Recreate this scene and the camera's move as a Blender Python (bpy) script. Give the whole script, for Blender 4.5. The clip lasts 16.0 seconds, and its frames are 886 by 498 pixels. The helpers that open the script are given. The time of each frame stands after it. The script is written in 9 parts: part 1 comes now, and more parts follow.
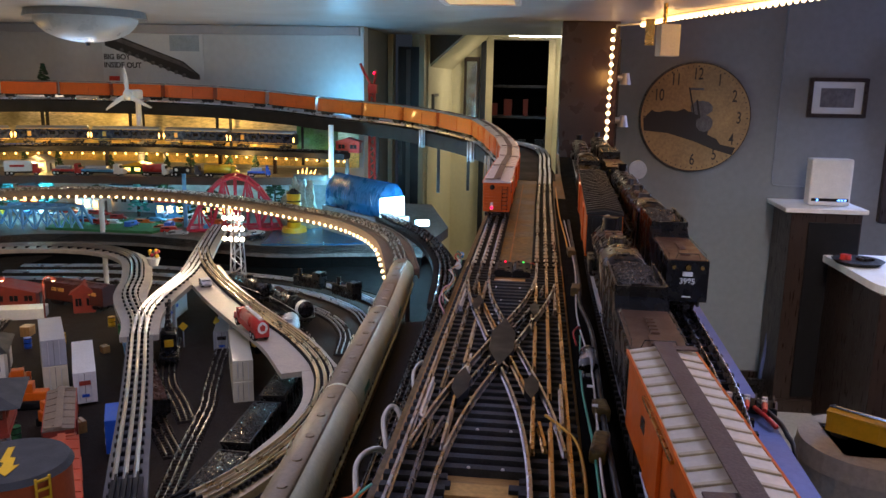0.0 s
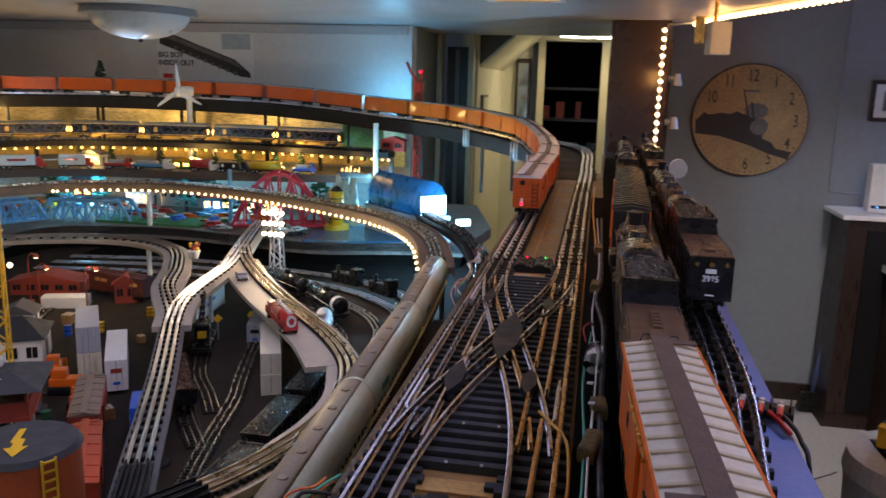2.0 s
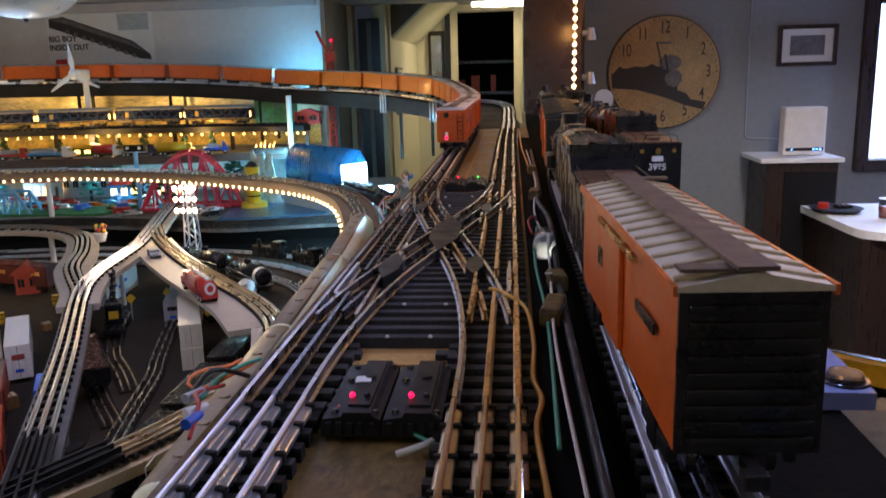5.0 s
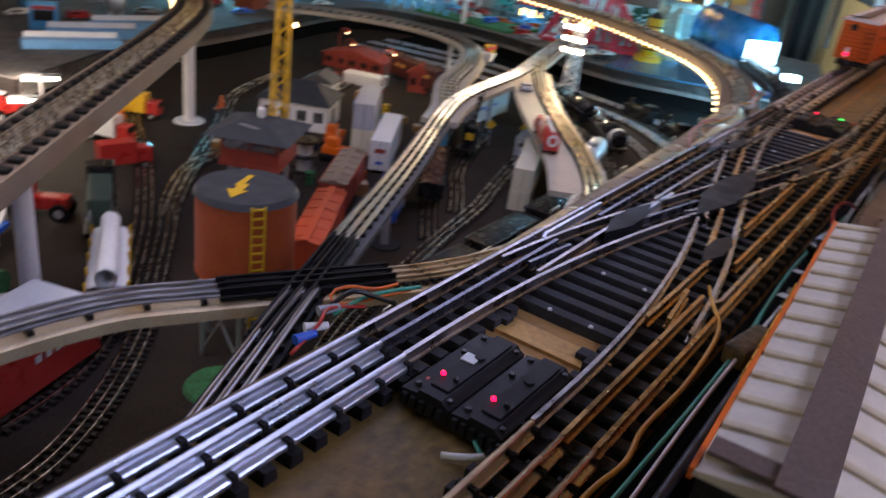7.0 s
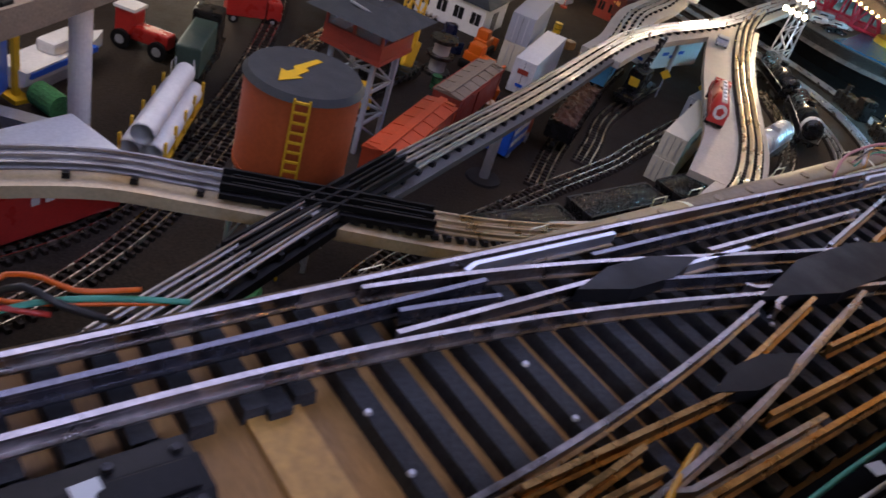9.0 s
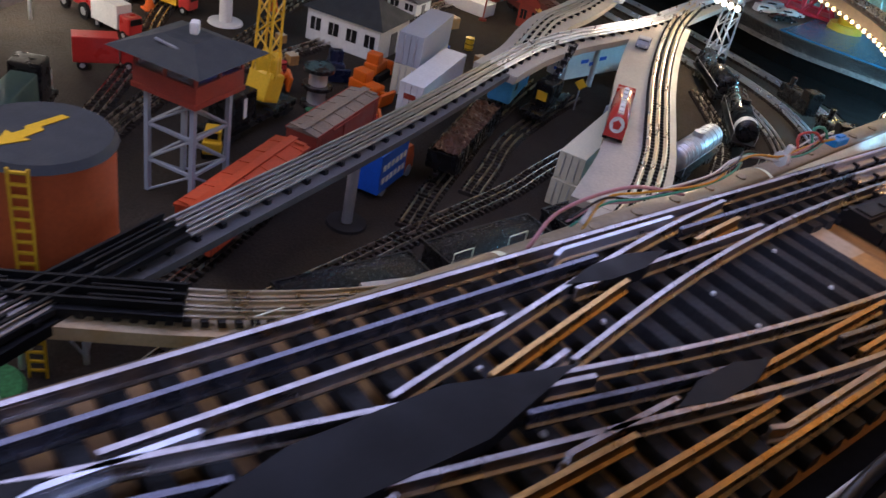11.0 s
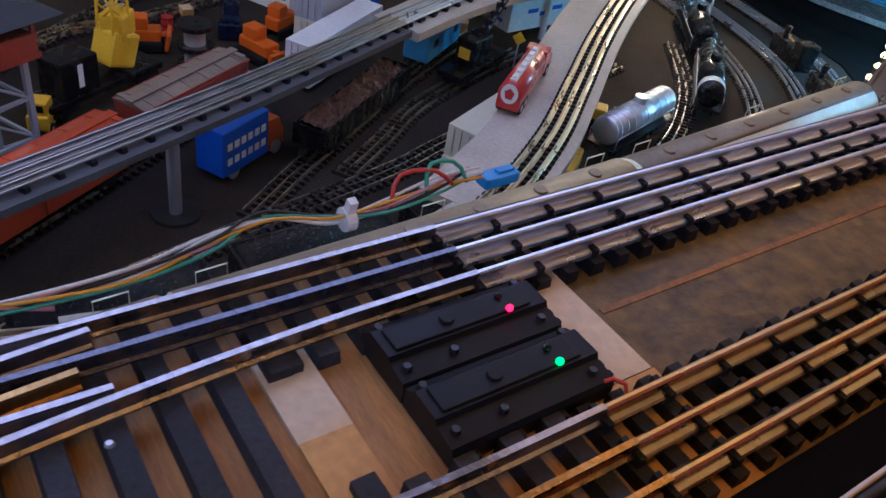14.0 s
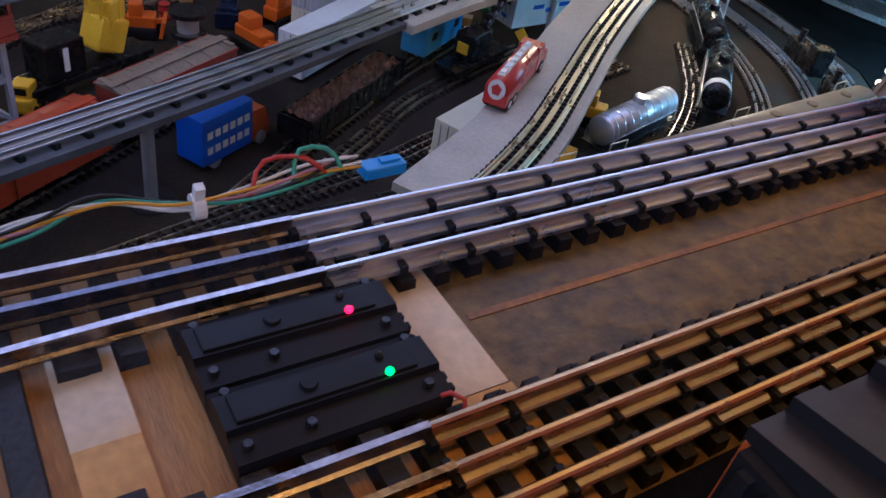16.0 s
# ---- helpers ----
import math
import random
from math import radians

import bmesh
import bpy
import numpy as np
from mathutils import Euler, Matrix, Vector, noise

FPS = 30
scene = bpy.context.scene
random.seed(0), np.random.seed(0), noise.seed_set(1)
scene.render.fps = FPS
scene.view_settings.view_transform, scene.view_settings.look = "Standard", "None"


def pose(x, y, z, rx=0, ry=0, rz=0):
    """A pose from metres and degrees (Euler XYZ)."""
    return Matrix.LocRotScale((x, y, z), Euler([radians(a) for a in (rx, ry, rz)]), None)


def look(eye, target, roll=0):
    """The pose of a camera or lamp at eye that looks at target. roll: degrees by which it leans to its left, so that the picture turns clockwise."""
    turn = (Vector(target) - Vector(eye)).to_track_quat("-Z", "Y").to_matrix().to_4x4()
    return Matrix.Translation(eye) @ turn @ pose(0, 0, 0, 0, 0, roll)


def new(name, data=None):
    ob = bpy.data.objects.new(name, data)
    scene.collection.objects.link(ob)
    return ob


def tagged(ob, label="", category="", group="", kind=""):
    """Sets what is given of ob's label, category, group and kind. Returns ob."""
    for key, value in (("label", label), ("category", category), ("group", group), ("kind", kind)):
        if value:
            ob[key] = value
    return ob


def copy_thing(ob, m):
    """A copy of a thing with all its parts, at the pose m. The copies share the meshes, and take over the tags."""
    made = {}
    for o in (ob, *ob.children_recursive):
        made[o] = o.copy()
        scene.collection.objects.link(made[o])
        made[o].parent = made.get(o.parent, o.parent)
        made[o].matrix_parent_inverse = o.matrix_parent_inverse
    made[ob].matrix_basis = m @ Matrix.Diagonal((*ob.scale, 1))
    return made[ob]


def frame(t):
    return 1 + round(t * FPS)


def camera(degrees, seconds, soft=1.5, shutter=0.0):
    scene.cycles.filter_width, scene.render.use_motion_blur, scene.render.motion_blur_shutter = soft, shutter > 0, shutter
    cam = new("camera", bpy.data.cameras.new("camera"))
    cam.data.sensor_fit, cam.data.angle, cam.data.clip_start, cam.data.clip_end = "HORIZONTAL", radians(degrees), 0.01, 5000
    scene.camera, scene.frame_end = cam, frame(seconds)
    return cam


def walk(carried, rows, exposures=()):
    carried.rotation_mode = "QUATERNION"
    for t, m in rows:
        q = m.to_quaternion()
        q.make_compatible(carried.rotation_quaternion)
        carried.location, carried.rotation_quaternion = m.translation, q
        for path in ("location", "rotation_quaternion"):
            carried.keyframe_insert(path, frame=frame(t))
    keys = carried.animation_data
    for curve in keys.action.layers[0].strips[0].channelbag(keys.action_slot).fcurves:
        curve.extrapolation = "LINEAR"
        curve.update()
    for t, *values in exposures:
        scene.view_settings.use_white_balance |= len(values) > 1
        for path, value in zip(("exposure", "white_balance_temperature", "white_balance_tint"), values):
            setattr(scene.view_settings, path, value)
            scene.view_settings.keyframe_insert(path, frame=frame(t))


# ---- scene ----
cam = camera(57.6, 16.0, shutter=0.4)
PATH = [
    (0, (0.092, 0.078, 1.775), (-0.133, 2.023, 1.364), 1.0),
    (0.5, (0.096, 0.077, 1.776), (-0.126, 2.021, 1.358), 1.0),
    (1, (0.1, 0.074, 1.771), (-0.125, 2.016, 1.348), 1.1),
    (1.5, (0.113, 0.077, 1.762), (-0.16, 2.014, 1.347), 1.2),
    (2, (0.147, 0.12, 1.75), (-0.21, 2.046, 1.346), 1.5),
    (2.5, (0.197, 0.162, 1.744), (-0.42, 2.02, 1.333), 3.0),
    (3, (0.228, 0.16, 1.732), (-0.628, 1.869, 1.144), 0.7),
    (3.5, (0.214, 0.17, 1.69), (-0.341, 2.046, 1.277), 0.8),
    (4, (0.167, 0.177, 1.642), (-0.111, 2.128, 1.302), -1.1),
    (4.2, (0.146, 0.205, 1.629), (-0.02, 2.173, 1.315), -1.5),
    (6.3, (0.124, 0.187, 1.622), (-0.16, 2.049, 0.95), -1.0),
    (6.5, (0.145, 0.2, 1.654), (-0.298, 2.027, 0.97), 2.5),
    (7, (0.225, 0.288, 1.696), (-0.738, 1.822, 0.848), 8.1),
    (7.5, (0.249, 0.382, 1.697), (-0.904, 1.712, 0.748), 11.8),
    (8, (0.189, 0.443, 1.678), (-1.002, 1.601, 0.564), 14.9),
    (8.5, (0.19, 0.511, 1.669), (-0.996, 1.671, 0.551), 17.4),
    (9, (0.192, 0.57, 1.666), (-0.958, 1.774, 0.558), 18.9),
    (9.2, (0.197, 0.594, 1.667), (-0.929, 1.829, 0.568), 18.7),
    (11.3, (0.204, 0.979, 1.671), (-0.997, 2.152, 0.584), 13.0),
    (11.5, (0.21, 1.031, 1.661), (-0.991, 2.188, 0.557), 13.9),
    (12, (0.21, 1.121, 1.667), (-0.991, 2.241, 0.525), 13.4),
    (12.5, (0.201, 1.158, 1.669), (-0.967, 2.279, 0.494), 12.2),
    (13, (0.206, 1.208, 1.677), (-0.954, 2.322, 0.488), 11.8),
    (13.5, (0.203, 1.272, 1.672), (-0.98, 2.348, 0.471), 11.6),
    (14, (0.208, 1.311, 1.669), (-0.999, 2.337, 0.448), 11.4),
    (14.5, (0.208, 1.341, 1.661), (-1.007, 2.322, 0.412), 11.6),
    (15, (0.216, 1.36, 1.656), (-0.999, 2.317, 0.388), 12.3),
    (15.5, (0.221, 1.372, 1.658), (-0.999, 2.324, 0.39), 12.4),
    (16, (0.226, 1.385, 1.66), (-1.013, 2.356, 0.426), 11.9),
]
walk(cam, [(t, look(eye, target, roll)) for t, eye, target, roll in PATH], exposures=((0, -0.03, 6500, 18), (4.2, 0.0, 6500, 18), (6.3, 0.18, 6450, 16), (9.2, 0.18, 6350, 16), (11.3, 0.16, 5900, 14), (13.0, 0.14, 5500, 12), (16, 0.10, 5250, 12)))
# ---- world, lights, exposure ----
world = bpy.data.worlds.new("world")
scene.world = world
world.use_nodes = True
world.node_tree.nodes["Background"].inputs[0].default_value = (0.5, 0.62, 0.8, 1)
world.node_tree.nodes["Background"].inputs[1].default_value = 0.03


def lamp(name, kind, place, energy, colour, size=0.1, target=None, size_y=None):
    d = bpy.data.lights.new(name, kind)
    d.energy, d.color = energy, colour
    ob = new(name, d)
    ob.matrix_world = look(place, target) if target else Matrix.Translation(place)
    if kind == "AREA":
        d.shape = "RECTANGLE"
        d.size, d.size_y = size, size_y or size
    else:
        d.shadow_soft_size = size
    return ob


WARM, AMBER, CYAN = (1.0, 0.50, 0.15), (1.0, 0.48, 0.12), (0.22, 0.74, 1.0)
# daylight through the window in the clock wall
lamp("window_light", "AREA", (2.43, 4.84, 1.5), 36, (0.38, 0.53, 1.0), 0.75, (-0.6, 1.6, 1.7), 0.9)
# unseen fill light added behind the viewer, aimed at the hopper cars
lamp("rear_fill_light", "AREA", (-0.05, -1.6, 2.03), 5.0, (1.0, 0.98, 0.70), 0.5, (-0.2, 1.2, 1.15), 0.3)
# unseen cool fill light added under the soffit above the near layout
lamp("soffit_fill_light", "AREA", (-0.62, 1.45, 2.045), 6.3, (0.56, 0.56, 0.96), 0.62, (-0.62, 1.451, 0.0), 2.3)
# unseen amber fill lights added under the soffit over the main line
lamp("amber_fill_light", "AREA", (0.17, 2.15, 2.045), 0.36, (1.0, 0.42, 0.06), 0.14, (0.17, 2.151, 0.0), 1.7).data.spread = math.radians(50)
lamp("amber_fill_light", "AREA", (-0.14, 2.55, 2.045), 0.5, (1.0, 0.45, 0.07), 0.24, (-0.14, 2.551, 0.0), 1.4).data.spread = math.radians(135)
# unseen white fill light added over the near corner of the yard
lamp("corner_fill_light", "AREA", (-1.35, 0.70, 2.045), 6.0, (1.0, 0.86, 0.74), 0.5, (-1.35, 0.701, 0.0), 0.7)
# unseen small cool fill light added near the aisle
lamp("aisle_fill_light", "AREA", (0.80, 0.75, 2.045), 7.5, (0.55, 0.64, 1.0), 0.4, (0.80, 0.751, 0.0), 0.6)
# unseen fill light added above the aisle for the lower clock wall
lamp("lower_wall_fill_light", "AREA", (1.35, 2.5, 2.3), 5.0, (1.0, 0.95, 0.92), 0.25, (1.35, 4.3, 0.3), 0.25).data.spread = math.radians(70)
# fill light added below the unlit dome lamp under the soffit
lamp("dome_fill_light", "POINT", (-2.23, 4.0, 1.86), 1.6, (0.42, 0.68, 1.0), 0.12)
# rope light along the soffit edge and down the column
for x_, y_, w_ in ((1.72, 0.5, 4.5), (1.42, 1.4, 4.5), (1.17, 2.3, 3.5), (0.88, 3.2, 1.5), (0.66, 3.9, 0.7)):
    lamp("rope_light_glow", "POINT", (x_ - 0.03, y_, 2.02), w_, WARM, 0.04)
lamp("column_rope_glow", "POINT", (0.42, 4.22, 1.8), 0.8, AMBER, 0.04)
# tube lamp of the corridor
lamp("tube_glow", "AREA", (0.013, 7.0, 2.12), 8, (1.0, 0.88, 0.58), 0.5, (0.0, 6.9, 0.0), 0.12)
# lamps of the model town
lamp("flood_lamp_glow", "POINT", (-0.50, 3.42, 1.11), 13, (0.30, 0.72, 1.0), 0.03)
lamp("hut_glow", "POINT", (-0.40, 3.58, 1.20), 10, (0.35, 0.75, 1.0), 0.03)
lamp("town_glow", "POINT", (-0.95, 4.12, 1.20), 7, CYAN, 0.05)
lamp("town_glow", "POINT", (-1.75, 4.12, 1.19), 5.5, (0.30, 0.80, 0.95), 0.05)
lamp("town_glow", "POINT", (-2.55, 4.02, 1.19), 6, CYAN, 0.05)
lamp("town_glow", "POINT", (-2.95, 2.9, 1.20), 8, CYAN, 0.05)
lamp("tower_glow", "POINT", (-1.09, 3.02, 1.25), 6, (1.0, 0.75, 0.45), 0.03)
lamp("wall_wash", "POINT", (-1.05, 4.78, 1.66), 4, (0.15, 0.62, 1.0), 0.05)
# warm fill light added on the back wall, with no lamp behind it
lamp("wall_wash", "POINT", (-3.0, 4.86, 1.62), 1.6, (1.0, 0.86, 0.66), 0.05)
for x_, y_ in ((-3.05, 2.9), (-3.05, 3.6), (-2.6, 4.15), (-2.05, 4.32), (-1.5, 4.32), (-1.12, 4.32)):
    lamp("shelf_glow", "POINT", (x_, y_, 1.335), 2.2, (1.0, 0.62, 0.18), 0.03)
for x_, y_ in ((-3.38, 3.2), (-3.2, 4.2), (-2.5, 4.68), (-1.8, 4.68)):
    lamp("backdrop_glow", "POINT", (x_, y_, 1.53), 3.2, (1.0, 0.68, 0.22), 0.03)
lamp("platform_lamp_glow", "POINT", (-1.93, 1.46, 1.045), 2.2, (1.0, 0.86, 0.66), 0.03)
lamp("platform_lamp_glow", "POINT", (-1.76, 1.33, 1.045), 1.6, (1.0, 0.86, 0.66), 0.03)
lamp("yard_lamp_glow", "POINT", (-1.62, 2.60, 1.10), 0.9, (1.0, 0.75, 0.4), 0.02)
lamp("yard_lamp_glow", "POINT", (-0.95, 2.42, 1.20), 0.12, (1.0, 0.8, 0.5), 0.02)

# ---- materials ----
def mat(name, colour, rough=0.5, metal=0.0, var=0.18, scale=40.0, bump=0.15, dirt=0.0, dirt_colour=(0.05, 0.04, 0.03), obvar=0.0, spec=0.5, glow=0.0, glow_colour=None, coat=0.0, grain=(1, 1, 1)):
    m = bpy.data.materials.new(name)
    m.use_nodes = True
    nt = m.node_tree
    n, l = nt.nodes, nt.links
    b = n["Principled BSDF"]
    co = n.new("ShaderNodeTexCoord")
    mp = n.new("ShaderNodeMapping")
    mp.inputs["Scale"].default_value = grain
    l.new(co.outputs["Object"], mp.inputs["Vector"])
    a = n.new("ShaderNodeTexNoise")
    a.inputs["Scale"].default_value, a.inputs["Detail"].default_value = scale, 6
    f = n.new("ShaderNodeTexNoise")
    f.inputs["Scale"].default_value, f.inputs["Detail"].default_value = scale * 9, 3
    for t in (a, f):
        l.new(mp.outputs[0], t.inputs["Vector"])
    hsv = n.new("ShaderNodeHueSaturation")
    hsv.inputs["Color"].default_value = (*colour, 1)
    ad = n.new("ShaderNodeMath")
    ad.operation = "ADD"
    l.new(a.outputs[0], ad.inputs[0])
    l.new(f.outputs[0], ad.inputs[1])
    mr = n.new("ShaderNodeMapRange")
    mr.inputs[1].default_value, mr.inputs[2].default_value = 0.6, 1.4
    mr.inputs[3].default_value, mr.inputs[4].default_value = 1 - var * 1.6, 1 + var * 1.6
    l.new(ad.outputs[0], mr.inputs[0])
    val = mr.outputs[0]
    if obvar:
        oi = n.new("ShaderNodeObjectInfo")
        m2 = n.new("ShaderNodeMapRange")
        m2.inputs[3].default_value, m2.inputs[4].default_value = 1 - obvar, 1 + obvar
        l.new(oi.outputs["Random"], m2.inputs[0])
        mu = n.new("ShaderNodeMath")
        mu.operation = "MULTIPLY"
        l.new(val, mu.inputs[0])
        l.new(m2.outputs[0], mu.inputs[1])
        val = mu.outputs[0]
    l.new(val, hsv.inputs["Value"])
    col = hsv.outputs[0]
    if dirt:
        dn = n.new("ShaderNodeTexNoise")
        dn.inputs["Scale"].default_value, dn.inputs["Detail"].default_value = scale * 0.45, 8
        l.new(co.outputs["Object"], dn.inputs["Vector"])
        dr = n.new("ShaderNodeMapRange")
        dr.inputs[1].default_value, dr.inputs[2].default_value = 0.5, 0.72
        dr.inputs[3].default_value, dr.inputs[4].default_value = 0, dirt
        l.new(dn.outputs[0], dr.inputs[0])
        mx = n.new("ShaderNodeMix")
        mx.data_type = "RGBA"
        mx.inputs[7].default_value = (*dirt_colour, 1)
        l.new(dr.outputs[0], mx.inputs[0])
        l.new(col, mx.inputs[6])
        col = mx.outputs[2]
    l.new(col, b.inputs["Base Color"])
    rr = n.new("ShaderNodeMapRange")
    rr.inputs[1].default_value, rr.inputs[2].default_value = 0.35, 0.65
    rr.inputs[3].default_value, rr.inputs[4].default_value = max(0.04, rough - 0.1), min(1, rough + 0.1)
    l.new(a.outputs[0], rr.inputs[0])
    l.new(rr.outputs[0], b.inputs["Roughness"])
    b.inputs["Metallic"].default_value = metal
    b.inputs["Coat Weight"].default_value = coat
    b.inputs["Specular IOR Level"].default_value = spec
    if bump:
        bp = n.new("ShaderNodeBump")
        bp.inputs["Strength"].default_value, bp.inputs["Distance"].default_value = bump, 0.002
        l.new(f.outputs[0], bp.inputs["Height"])
        l.new(bp.outputs[0], b.inputs["Normal"])
    if glow:
        b.inputs["Emission Color"].default_value = (*(glow_colour or colour), 1)
        b.inputs["Emission Strength"].default_value = glow
    return m


def glass(name, colour=(0.9, 0.95, 1.0), rough=0.05):
    m = bpy.data.materials.new(name)
    m.use_nodes = True
    b = m.node_tree.nodes["Principled BSDF"]
    b.inputs["Base Color"].default_value = (*colour, 1)
    b.inputs["Roughness"].default_value = rough
    b.inputs["Transmission Weight"].default_value = 1.0
    return m


